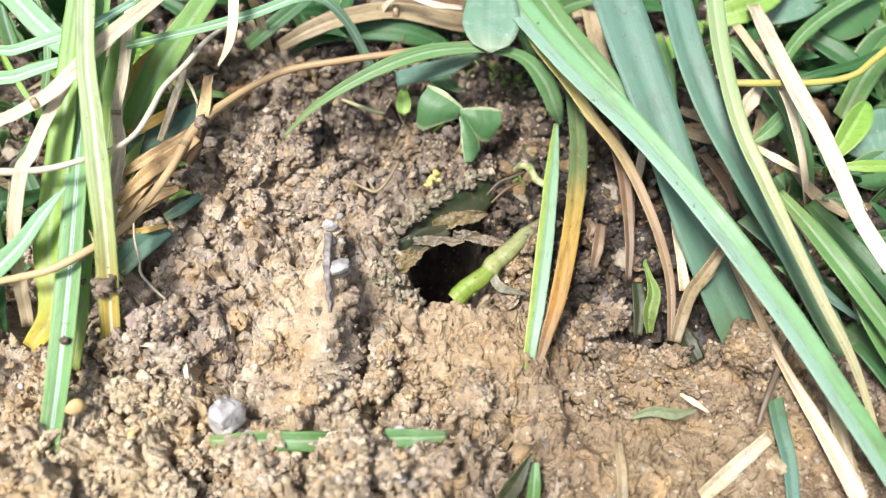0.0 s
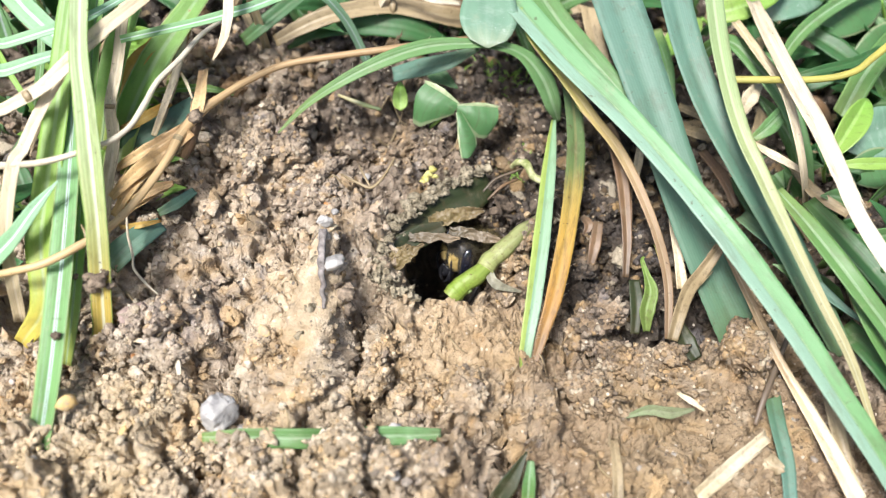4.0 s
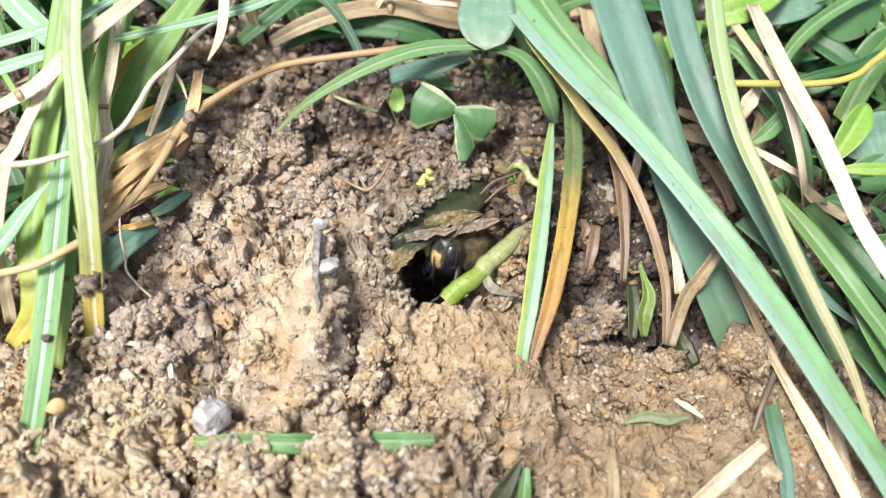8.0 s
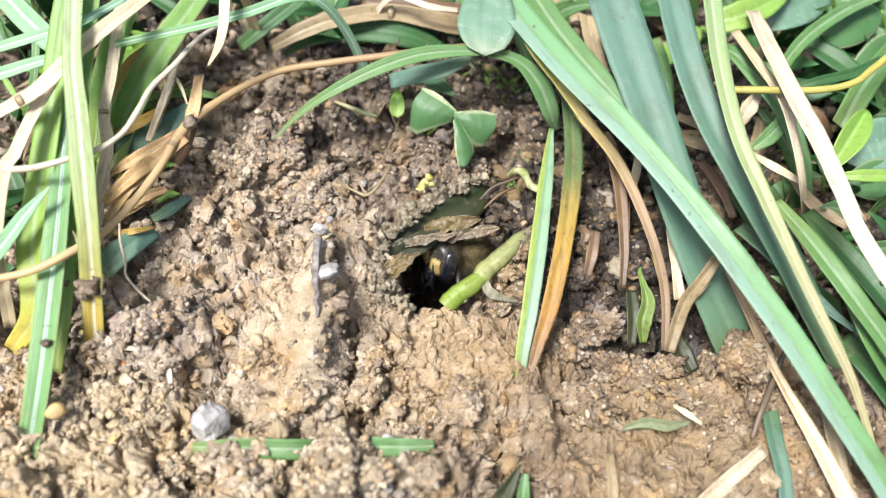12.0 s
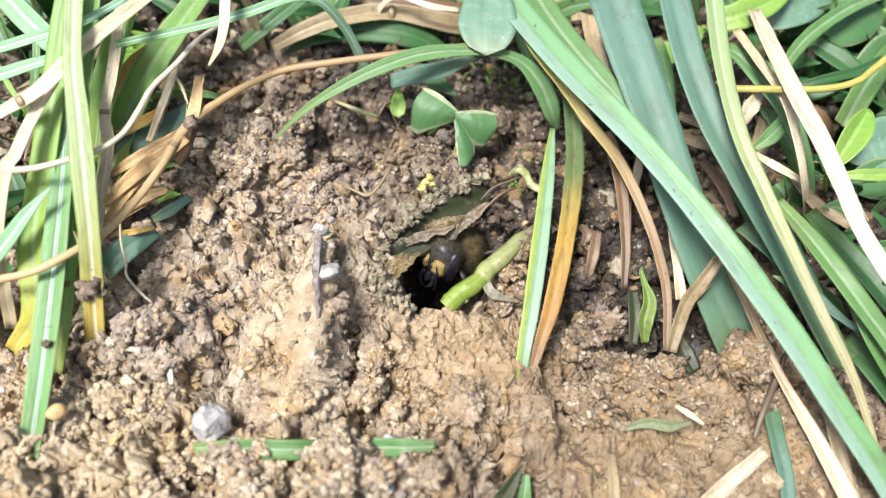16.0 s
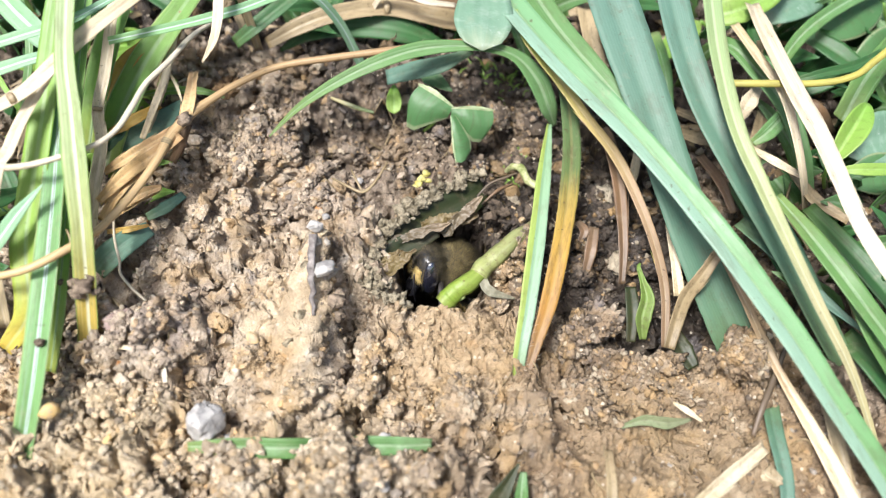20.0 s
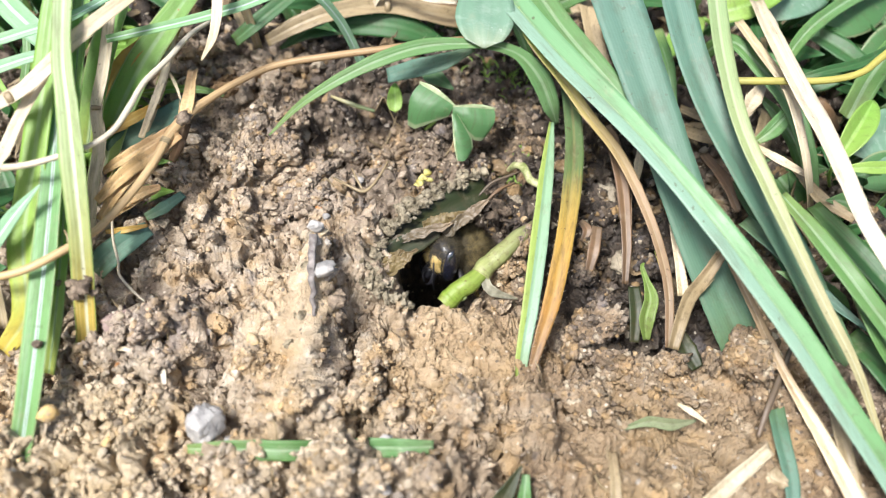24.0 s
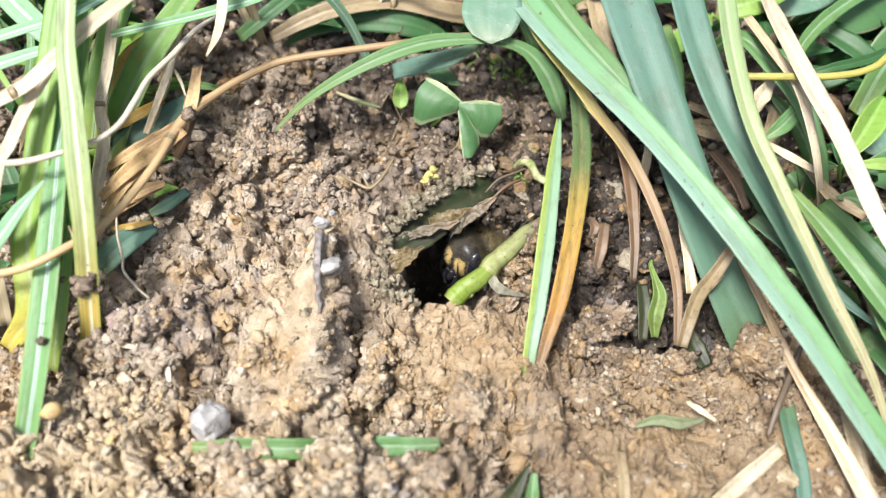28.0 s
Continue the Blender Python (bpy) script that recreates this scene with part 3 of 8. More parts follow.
# ---- ground: one sheet, fine round the burrow, coarse far out ----
def hole_radius(x, y):
    """Under 1 inside the burrow's mouth."""
    wob = (fractal(x, y, 0.004, 900, 3) - 0.44) * 0.5
    u, v = (x + 0.0000) / 0.0062, (y - 0.0012) / 0.0068
    turn = 0.22
    main = np.hypot(u * math.cos(turn) - v * math.sin(turn), u * math.sin(turn) + v * math.cos(turn))
    aside = np.hypot((x - 0.0048) / 0.0038, (y - 0.0030) / 0.0026)
    return np.minimum(main, aside) + wob


def facets(x, y, size, k):
    """Broken, tilted plates with grooves between them, from about 0 to 1."""
    wx = (x + (fractal(x, y, size * 0.9, k + 50, 2) - 0.4) * size * 0.9) / size
    wy = (y + (fractal(x, y, size * 0.9, k + 60, 2) - 0.4) * size * 0.9) / size
    ix, iy = np.floor(wx), np.floor(wy)
    first, second, top = np.full_like(wx, 9.0), np.full_like(wx, 9.0), np.zeros_like(wx)
    for dx in (-1, 0, 1):
        for dy in (-1, 0, 1):
            cx, cy = ix + dx, iy + dy
            ox, oy = wx - (cx + hashed(cx, cy, k)), wy - (cy + hashed(cx, cy, k + 1))
            d = np.hypot(ox, oy)
            mine = hashed(cx, cy, k + 2) * 0.6 + 0.2 + (hashed(cx, cy, k + 3) - 0.5) * 1.6 * ox + (hashed(cx, cy, k + 4) - 0.5) * 1.6 * oy
            near = d < first
            second = np.where(near, first, np.minimum(second, d))
            first, top = np.where(near, d, first), np.where(near, mine, top)
    groove = np.clip((second - first) / 0.22, 0, 1)
    return top * (0.35 + 0.65 * groove) - 0.35 * (1 - groove)


def cracks(x, y, size, k, width):
    """1 along the joints of an irregular net, 0 elsewhere."""
    wx = (x + (fractal(x, y, size * 0.5, k + 50, 3) - 0.44) * size * 1.1) / size
    wy = (y + (fractal(x, y, size * 0.5, k + 60, 3) - 0.44) * size * 1.1) / size
    ix, iy = np.floor(wx), np.floor(wy)
    first, second = np.full_like(wx, 9.0), np.full_like(wx, 9.0)
    for dx in (-1, 0, 1):
        for dy in (-1, 0, 1):
            cx, cy = ix + dx, iy + dy
            d = np.hypot(wx - (cx + hashed(cx, cy, k)), wy - (cy + hashed(cx, cy, k + 1)))
            second = np.where(d < first, first, np.minimum(second, d))
            first = np.minimum(first, d)
    return smooth(width, 0.0, second - first)


def crumbly(x, y):
    """Where the soil is loose: little on the trodden clay in front of the burrow."""
    slab = np.maximum(bump_at(x, y, 0.004, -0.0115, 0.009, 0.006, 0.2, 2), bump_at(x, y, 0.023, -0.0185, 0.017, 0.0085, -0.15, 2))
    slab = np.maximum(slab, bump_at(x, y, -0.0165, -0.0085, 0.0045, 0.0075, -0.2, 2))
    return 1 - 0.88 * slab


LEVEL = 0.0009


def piled(x, y):
    """Where the soil lies as a heap of separate crumbs: behind the burrow, round the roots and on the near left."""
    back_ = smooth(0.001, 0.008, y + 0.003 * smooth(-0.010, -0.022, x))
    roots = bump_at(x, y, 0.020, 0.001, 0.010, 0.012, 0, 1.5)
    left_ = 0.6 * smooth(-0.0175, -0.025, x) * smooth(-0.002, -0.008, y)
    return np.maximum(np.maximum(back_, roots), left_)


def ground_height(x, y):
    soft = crumbly(x, y)
    near = np.exp(-(np.maximum(np.hypot(x, y) - 0.07, 0) / 0.05) ** 2)
    z = ground_z(x, y)
    z = z + 0.0056 * (fractal(x, y, 0.013, 10, 3) - 0.44) + 0.0030 * np.exp(-(np.hypot(x, y) / 0.06) ** 4) * (fractal(x, y, 0.0062, 12, 2) - 0.44)
    patch = smooth(0.36, 0.62, fractal(x, y, 0.007, 15, 3) * 1.1)
    z = z + near * soft * (0.0021 * lumps(x, y, 0.0030, 20, 0.7) + 0.00065 * lumps(x, y, 0.0014, 30) * patch
                           + 0.0011 * facets(x, y, 0.0030, 120) + 0.00036 * facets(x, y, 0.0012, 140) + 0.00012 * facets(x, y, 0.0006, 160)
                           + 0.00022 * lumps(x, y, 0.0007, 40) * patch)
    z = z + near * (1 - soft) * (0.0008 * fractal(x, y, 0.003, 80, 4) + 0.0006 * facets(x, y, 0.0046, 180) + 0.00022 * facets(x, y, 0.0011, 190))
    z = z + near * 0.00022 * fractal(x, y, 0.0005, 70, 2) - near * soft * LEVEL
    z = z - near * 0.0013 * cracks(x, y, 0.0075, 230, 0.10) * smooth(0.30, 0.6, fractal(x, y, 0.012, 240, 2) + 0.1) - near * (1 - soft) * 0.0019 * cracks(x, y, 0.0034, 250, 0.08) - near * 0.0012 * cracks(x, y, 0.0042, 260, 0.12) * smooth(0.42, 0.6, fractal(x, y, 0.009, 270, 2) + 0.1 * smooth(0, 0.02, x))
    # mud tower beside the burrow, with a steep far side, and a ridge in front
    wx = x + 0.0016 * (fractal(x, y, 0.003, 91, 3) - 0.44) * 2
    wy = y + 0.0016 * (fractal(x, y, 0.003, 95, 3) - 0.44) * 2
    tower = np.maximum(0, 1 - np.hypot((wx + 0.0136) / np.where(wx > -0.0136, 0.0024, 0.0050), (wy + 0.0045) / np.where(wy > -0.0045, 0.0028, 0.0105)))
    z = z + 0.0026 * tower ** 0.9 - 0.0026 * bump_at(wx, wy, -0.0088, -0.0085, 0.0026, 0.0032) + 0.0008 * smooth(0.02, 0.3, tower) * (facets(x, y, 0.0022, 210) - 0.3)
    z = z + 0.0030 * bump_at(wx, wy, -0.0055, -0.0255, 0.008, 0.0035)
    z = z + 0.0022 * bump_at(wx, wy, -0.030, -0.012, 0.006, 0.005) + 0.002 * bump_at(wx, wy, 0.031, -0.011, 0.005, 0.004)
    z = z + 0.0018 * bump_at(wx, wy, -0.005, 0.0095, 0.006, 0.0018, -0.25) + 0.0022 * bump_at(wx, wy, -0.0082, -0.0005, 0.0026, 0.0050, 0.1)
    z = z - 0.0030 * bump_at(wx, wy, 0.021, 0.000, 0.006, 0.007) - 0.002 * bump_at(wx, wy, 0.001, 0.021, 0.009, 0.003)
    z = z - 0.0030 * bump_at(wx, wy, 0.0115, -0.0125, 0.0009, 0.0045, 0.3) - 0.0028 * bump_at(wx, wy, 0.0185, -0.0035, 0.0010, 0.0040) - 0.0026 * bump_at(wx, wy, 0.030, -0.0095, 0.0042, 0.0010, 0.4)
    z = z - 0.0024 * bump_at(wx, wy, 0.0205, -0.0165, 0.0045, 0.0008, -0.5) - 0.0024 * bump_at(wx, wy, 0.004, -0.0205, 0.0040, 0.0009, 0.3)
    # broken lumps of clay before the burrow, split by deep joints
    front = near * smooth(-0.003, -0.009, y) * (0.25 + 0.75 * soft) * smooth(0.030, 0.012, x + 0.01 * smooth(-0.016, -0.020, y))
    z = z + front * (0.0019 * (facets(x, y, 0.0052, 800) - 0.3) + 0.0009 * (facets(x, y, 0.0021, 820) - 0.3) - 0.0016 * cracks(x, y, 0.0036, 840, 0.10) * smooth(0.40, 0.55, fractal(x, y, 0.008, 850, 2) + 0.08))
    # the bank of dark crumbs behind the clover
    z = z + 0.0026 * bump_at(wx, wy, 0.0105, 0.0205, 0.0050, 0.0045) + 0.0012 * bump_at(wx, wy, 0.0165, 0.0120, 0.0040, 0.0050)
    # pits in the broken crust
    z = z - near * (0.08 + 0.92 * soft ** 2) * (1 - 0.6 * piled(x, y)) * (0.0017 * smooth(0.50, 0.64, fractal(x, y, 0.0026, 500, 3) * 1.12) + 0.0009 * smooth(0.5, 0.68, fractal(x, y, 0.0012, 520, 2) * 1.3) - 0.0002)
    # hollows between the heaped crumbs
    z = z - near * piled(x, y) * (0.0008 + 0.0034 * smooth(0.50, 0.68, fractal(x, y, 0.0075, 620, 3) * 1.12) + 0.0014 * smooth(0.5, 0.7, fractal(x, y, 0.0030, 640, 2) * 1.3))
    # a trodden plate before the burrow with a broken edge, and a broader one towards the straw
    for cx, cy, hx, hy, turn, rise, tilt in ((0.0060, -0.0188, 0.0052, 0.0026, -0.10, 0.0026, 0.06), (0.0240, -0.0222, 0.0080, 0.0040, -0.16, 0.0007, 0.02), (-0.0150, -0.0290, 0.006, 0.002, 0.1, 0.0012, 0.0)):
        c, s_ = math.cos(turn), math.sin(turn)
        jag = 0.0011 * (fractal(x, y, 0.0024, 700, 3) - 0.44) * 2
        u, v = (x - cx) * c + (y - cy) * s_ + jag, -(x - cx) * s_ + (y - cy) * c + jag
        inside = smooth(hx + 0.0003, hx - 0.0002, np.abs(u)) * smooth(hy + 0.0003, hy - 0.0003, np.abs(v))
        z = z + inside * (rise + tilt * u)
    z = z - 0.0036 * bump_at(wx, wy, 0.0064, -0.0243, 0.0008, 0.0032, 0.12) - 0.0030 * bump_at(wx, wy, -0.0012, -0.0185, 0.0020, 0.0024) - 0.0026 * bump_at(wx, wy, 0.0270, -0.0140, 0.0050, 0.0008, -0.45)
    z = z - 0.0065 * bump_at(wx, wy, 0.0275, -0.0065, 0.0030, 0.0026) - 0.0030 * bump_at(wx, wy, 0.0225, -0.0085, 0.0030, 0.0012, -0.3) - 0.0045 * bump_at(wx, wy, 0.0203, -0.0086, 0.0011, 0.0018) - 0.0040 * bump_at(wx, wy, 0.0262, -0.0082, 0.0012, 0.0020)
    r = hole_radius(x, y)
    return z - 0.0012 * smooth(1.5, 1.0, r) - 0.0155 * smooth(1.06, 0.78, r)


def humus_shade_share(x, y):
    """0: dry clay; 1: dark leaf mould. Shade under grass and in hollows is mixed in."""
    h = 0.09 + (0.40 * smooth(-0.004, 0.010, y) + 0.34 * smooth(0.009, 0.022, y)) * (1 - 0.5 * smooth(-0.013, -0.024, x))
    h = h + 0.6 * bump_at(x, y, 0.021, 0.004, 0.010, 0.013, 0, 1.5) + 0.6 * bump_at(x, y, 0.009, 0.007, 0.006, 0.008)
    # shaded gaps under the side and back grass, given as darker soil
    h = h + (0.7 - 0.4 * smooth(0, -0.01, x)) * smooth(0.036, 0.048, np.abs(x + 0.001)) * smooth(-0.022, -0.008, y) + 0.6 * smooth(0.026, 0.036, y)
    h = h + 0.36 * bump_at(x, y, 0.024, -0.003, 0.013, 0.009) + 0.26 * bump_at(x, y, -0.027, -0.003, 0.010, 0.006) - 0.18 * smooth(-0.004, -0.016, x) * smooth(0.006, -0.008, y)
    # root zone and hollow: dark crumbs plus the shade there, put into the colour
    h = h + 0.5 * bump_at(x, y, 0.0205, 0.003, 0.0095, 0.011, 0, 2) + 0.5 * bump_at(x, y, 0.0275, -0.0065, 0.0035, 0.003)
    # the last term puts the burrow's inner shade into the soil colour
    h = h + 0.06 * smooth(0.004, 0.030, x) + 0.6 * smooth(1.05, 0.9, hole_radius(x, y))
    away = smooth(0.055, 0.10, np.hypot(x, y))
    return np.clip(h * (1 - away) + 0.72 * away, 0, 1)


def growing(start, sign):
    out, step = [], 0.0006
    while abs(start) < 2:
        start += sign * step
        out.append(start)
        step *= 1.45
    return out


CELL = 0.00016
xs = np.r_[growing(-0.062, -1)[::-1], np.arange(-0.062, 0.0621, CELL), growing(0.062, 1)]
ys = np.r_[growing(-0.040, -1)[::-1], np.arange(-0.040, 0.0561, CELL), growing(0.056, 1)]
gx, gy = np.meshgrid(xs, ys)
gz = ground_height(gx, gy)


def height_at(x, y):
    """The finished ground's height, read back from its grid."""
    x, y = np.asarray(x, float), np.asarray(y, float)
    i = np.clip(np.searchsorted(xs, x) - 1, 0, len(xs) - 2)
    j = np.clip(np.searchsorted(ys, y) - 1, 0, len(ys) - 2)
    fx, fy = (x - xs[i]) / (xs[i + 1] - xs[i]), (y - ys[j]) / (ys[j + 1] - ys[j])
    return (gz[j, i] * (1 - fx) + gz[j, i + 1] * fx) * (1 - fy) + (gz[j + 1, i] * (1 - fx) + gz[j + 1, i + 1] * fx) * fy


def big_mesh(name, verts, faces, material, humus=None, flat=False):
    """A mesh from arrays; faces all of one size."""
    mesh = bpy.data.meshes.new(name)
    k = faces.shape[1]
    mesh.vertices.add(len(verts))
    mesh.vertices.foreach_set("co", np.asarray(verts, np.float32).ravel())
    mesh.loops.add(faces.size)
    mesh.loops.foreach_set("vertex_index", faces.astype(np.int32).ravel())
    mesh.polygons.add(len(faces))
    mesh.polygons.foreach_set("loop_start", np.arange(0, faces.size, k, dtype=np.int32))
    mesh.polygons.foreach_set("use_smooth", np.full(len(faces), not flat))
    if humus is not None:
        mesh.attributes.new("humus", "FLOAT", "POINT").data.foreach_set("value", np.asarray(humus, np.float32))
    mesh.update(calc_edges=True)
    mesh.materials.append(material)
    return new(name, mesh)


nx, ny = len(xs), len(ys)
corner = (np.arange(ny - 1)[:, None] * nx + np.arange(nx - 1)[None]).ravel()


def ledges(k):
    """Sideways crumbling that changes with height too, so that steep faces break up."""
    out = np.zeros_like(gx)
    for size, amount in ((0.0016, 0.0009), (0.0007, 0.00055)):
        out += amount * (fractal(gx + 0.6 * gz, gy * 0.7 + 1.1 * gz, size, k, 3) - 0.44) * 2
        k += 7
    near = np.exp(-(np.maximum(np.hypot(gx, gy) - 0.055, 0) / 0.02) ** 2)
    return out * near * (0.35 + 0.65 * crumbly(gx, gy))


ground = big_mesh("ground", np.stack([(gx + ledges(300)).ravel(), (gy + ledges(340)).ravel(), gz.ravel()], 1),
                  np.stack([corner, corner + 1, corner + nx + 1, corner + nx], 1), M_SOIL, humus_shade_share(gx, gy).ravel())
tagged(ground, "tan clay soil round a burrow, crumbly and darker behind", "soil", kind="structure")

# ---- loose crumbs ----
rng = np.random.default_rng(5)


def scatter(count, keep, small, large, variants, name, label, category, flat=True, sink=0.35, heap=0.0, skew=2.2, bounds=(-0.056, 0.056, -0.034, 0.050)):
    """Loose lumps on the ground; heap: how far, in their own size, they may lie upon one another."""
    x, y = rng.uniform(bounds[0], bounds[1], count), rng.uniform(bounds[2], bounds[3], count)
    ok = rng.random(count) < keep(x, y)
    x, y = x[ok], y[ok]
    n = len(x)
    size = small * (large / small) ** (rng.random(n) ** skew) * 0.5
    z = height_at(x, y) + size * (0.8 - 2 * sink * rng.random(n) + heap * rng.random(n) ** 2)
    share = humus_shade_share(x, y) + rng.normal(0, 0.12, n)
    kinds = rng.integers(0, len(variants), n)
    a, b, c = rng.uniform(-0.7, 0.7, n), rng.uniform(-0.7, 0.7, n), rng.uniform(0, 6.28, n)
    ca, sa, cb, sb, cc, sc = np.cos(a), np.sin(a), np.cos(b), np.sin(b), np.cos(c), np.sin(c)
    turn = np.empty((n, 3, 3))
    turn[:, 0] = np.stack([cb * cc, sa * sb * cc - ca * sc, ca * sb * cc + sa * sc], 1)
    turn[:, 1] = np.stack([cb * sc, sa * sb * sc + ca * cc, ca * sb * sc - sa * cc], 1)
    turn[:, 2] = np.stack([-sb, sa * cb, ca * cb], 1)
    vs, fs, hs, base = [], [], [], 0
    for kind, (v, f) in enumerate(variants):
        me = np.flatnonzero(kinds == kind)
        v, m = np.asarray(v), len(v)
        stretch = 1 + rng.uniform(-0.25, 0.25, (len(me), 1, 3))
        p = np.einsum("kij,kvj->kvi", turn[me], v[None] * stretch) * size[me, None, None] + np.stack([x[me], y[me], z[me]], 1)[:, None]
        vs.append(p.reshape(-1, 3))
        fs.append((f[None] + m * np.arange(len(me))[:, None, None]).reshape(-1, f.shape[1]) + base)
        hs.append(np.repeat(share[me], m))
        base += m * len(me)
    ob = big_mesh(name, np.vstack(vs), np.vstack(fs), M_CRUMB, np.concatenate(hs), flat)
    return tagged(ob, label, category, kind="stuff")


ROCKS = [rock_verts(s, 2, 0.75, 0.8, 1.0) for s in range(14)]
ROCKS_FINE = [rock_verts(40 + s, 3, 0.85, 0.8, 1.0) for s in range(14)]


def loose(x, y):
    return np.where(hole_radius(x, y) < 0.90, 0, 0.08 + 0.92 * crumbly(x, y) ** 2)


def gaps(x, y):
    return smooth(0.30, 0.5, fractal(x, y, 0.006, 660, 3) * 1.1)


scatter(9000, lambda x, y: loose(x, y) * (1 - 0.55 * piled(x, y)) * (0.25 + 0.75 * gaps(x, y)), 0.00022, 0.0007, [rock_verts(s, 1, 0.6, 0.75, 0.95) for s in range(10)], "fine_crumbs", "fine tan and grey soil crumbs strewn over the clay", "soil crumbs", sink=0.7)
scatter(11000, lambda x, y: loose(x, y) * (0.07 + 0.93 * piled(x, y)) * (0.3 + 0.7 * gaps(x, y)), 0.0004, 0.0012, ROCKS, "soil_crumbs", "angular grey-brown soil crumbs heaped round the burrow", "soil crumbs", flat=False, heap=1.0, sink=0.5, skew=1.4)
scatter(4300, lambda x, y: loose(x, y) * (0.025 + 0.975 * piled(x, y)) * (0.15 + 0.85 * gaps(x, y)), 0.0010, 0.0025, ROCKS_FINE,
        "coarse_crumbs", "rounded soil crumbs, looser and darker behind the burrow", "soil crumbs", flat=False, heap=0.5, skew=1.6)


# ---- sand grains ----
def grain_material():
    n = Nodes("sand_grain")
    rnd = n.tree.nodes.new("ShaderNodeNewGeometry").outputs["Random Per Island"]
    col = n.ramp(rnd, [(0.0, (0.30, 0.15, 0.06)), (0.25, (0.40, 0.28, 0.14)), (0.5, (0.42, 0.34, 0.22)), (0.75, (0.30, 0.28, 0.25)), (1.0, (0.20, 0.17, 0.15))])
    n.put(n.bsdf.inputs["Base Color"], n.mix(0.35, col, n.ramp(n.noise(1500, 5, 0.7), [(0.4, (0.12, 0.09, 0.06)), (0.6, (0.45, 0.38, 0.28))])))
    n.bsdf.inputs["Roughness"].default_value = 0.45
    n.bump(n.noise(4000, 4, 0.7), 0.5, 0.0002)
    return n.mat


def plain_gravel():
    """Cream to amber, differing from grain to grain, clouded with clay."""
    n = Nodes("gravel")
    rnd = n.tree.nodes.new("ShaderNodeNewGeometry").outputs["Random Per Island"]
    col = n.ramp(rnd, [(0.0, (0.52, 0.33, 0.10)), (0.3, (0.60, 0.47, 0.24)), (0.6, (0.66, 0.57, 0.40)), (0.85, (0.52, 0.47, 0.42)), (1.0, (0.36, 0.30, 0.27))])
    col = n.mix(n.step(n.noise(900, 5, 0.7), 0.48, 0.62), col, (0.40, 0.305, 0.205))
    n.put(n.bsdf.inputs["Base Color"], col)
    n.bsdf.inputs["Roughness"].default_value = 0.5
    n.bump(n.noise(2600, 5, 0.7), 0.5, 0.0002)
    return n.mat


GRAINS = [rock_verts(70 + s, 2, 0.28, 0.85, 0.7) for s in range(8)]
grains = scatter(900, lambda x, y: np.where(hole_radius(x, y) < 1.2, 0, 0.2 + 0.4 * smooth(-0.004, -0.016, y) + 0.4 * smooth(0, -0.02, x) * smooth(0.004, -0.008, y)), 0.0004, 0.0011, GRAINS,
                 "sand_grains", "small amber, cream and grey sand grains in clay", "sand grains", sink=0.5)
grains.data.materials.clear()
grains.data.materials.append(grain_material())

pearls = scatter(900, lambda x, y: np.where((x < -0.012) & (y < -0.009), 0.6 * smooth(0.42, 0.55, fractal(x, y, 0.007, 760, 2) * 1.3), 0.0), 0.0005, 0.0016, GRAINS,
                 "gravel", "cream and amber rounded gravel grains in loose clay", "gravel", flat=False, sink=0.4, heap=0.7, bounds=(-0.046, 0.035, -0.030, 0.006))
pearls.data.materials.clear()
pearls.data.materials.append(plain_gravel())

# ---- clods, stones ----
def clod(x, y, size, seed, name="soil_clod", label="tan lump of dried clay soil lying on the ground", category="clod", mat=None, flat=0.8, lift=0.0, group="clods on the ground", rough=0.62, sharp=0.85, humus=None):
    v, f = rock_verts(seed, 5 if size > 2.6 else 4, rough, flat, sharp)
    bm = bmesh.new()
    vs = [bm.verts.new(p * size * 0.5e-3) for p in v]
    for tri in f:
        bm.faces.new([vs[k] for k in tri])
    ob = part(name, bm, mat or M_CLOD, None)
    if not mat:
        share = humus if humus is not None else float(humus_shade_share(np.array([x]), np.array([y]))[0])
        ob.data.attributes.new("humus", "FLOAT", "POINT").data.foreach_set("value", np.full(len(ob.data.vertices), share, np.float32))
    ob.matrix_basis = pose(x, y, float(height_at(x, y)) + lift * size * 0.5e-3, 0, 0, seed * 77 % 360)
    return tagged(ob, label, category, group)


M_CLOD = soil_material("clod_clay")
M_STONE = plain_material("white_stone", (0.20, 0.195, 0.19), (0.50, 0.48, 0.45), 350, 0.55, 0.8, 0.0004)
M_CREAM = plain_material("cream_stone", (0.28, 0.21, 0.12), (0.48, 0.40, 0.27), 700, 0.45, 0.3)
M_AMBER = plain_material("amber_grain", (0.20, 0.09, 0.035), (0.38, 0.19, 0.07), 900, 0.3, 0.2)
M_RED = plain_material("red_chip", (0.15, 0.07, 0.045), (0.26, 0.12, 0.08), 900, 0.6, 0.4)
M_MAUVE = plain_material("mauve_stone", (0.16, 0.11, 0.10), (0.33, 0.25, 0.22), 500, 0.6, 0.4)
clod(-0.0222, -0.0206, 3.6, 3, name='pebble', label='white angular quartz pebble set in clay', category='pebble', mat=M_STONE, group='pebbles in the soil', rough=0.17, lift=0.95, sharp=0.8, flat=1.25)
clod(-0.0201, -0.0213, 1.87, 4, name='pebble', label='small pale grey pebble lying in the soil', category='pebble', mat=M_STONE, group='pebbles in the soil', rough=0.35, lift=0.1, flat=0.9)
clod(-0.0090, -0.0200, 1.68, 5, name='pebble', label='small cream pebble lying in the soil', category='pebble', mat=M_CREAM, group='pebbles in the soil', rough=0.35, lift=0.1)
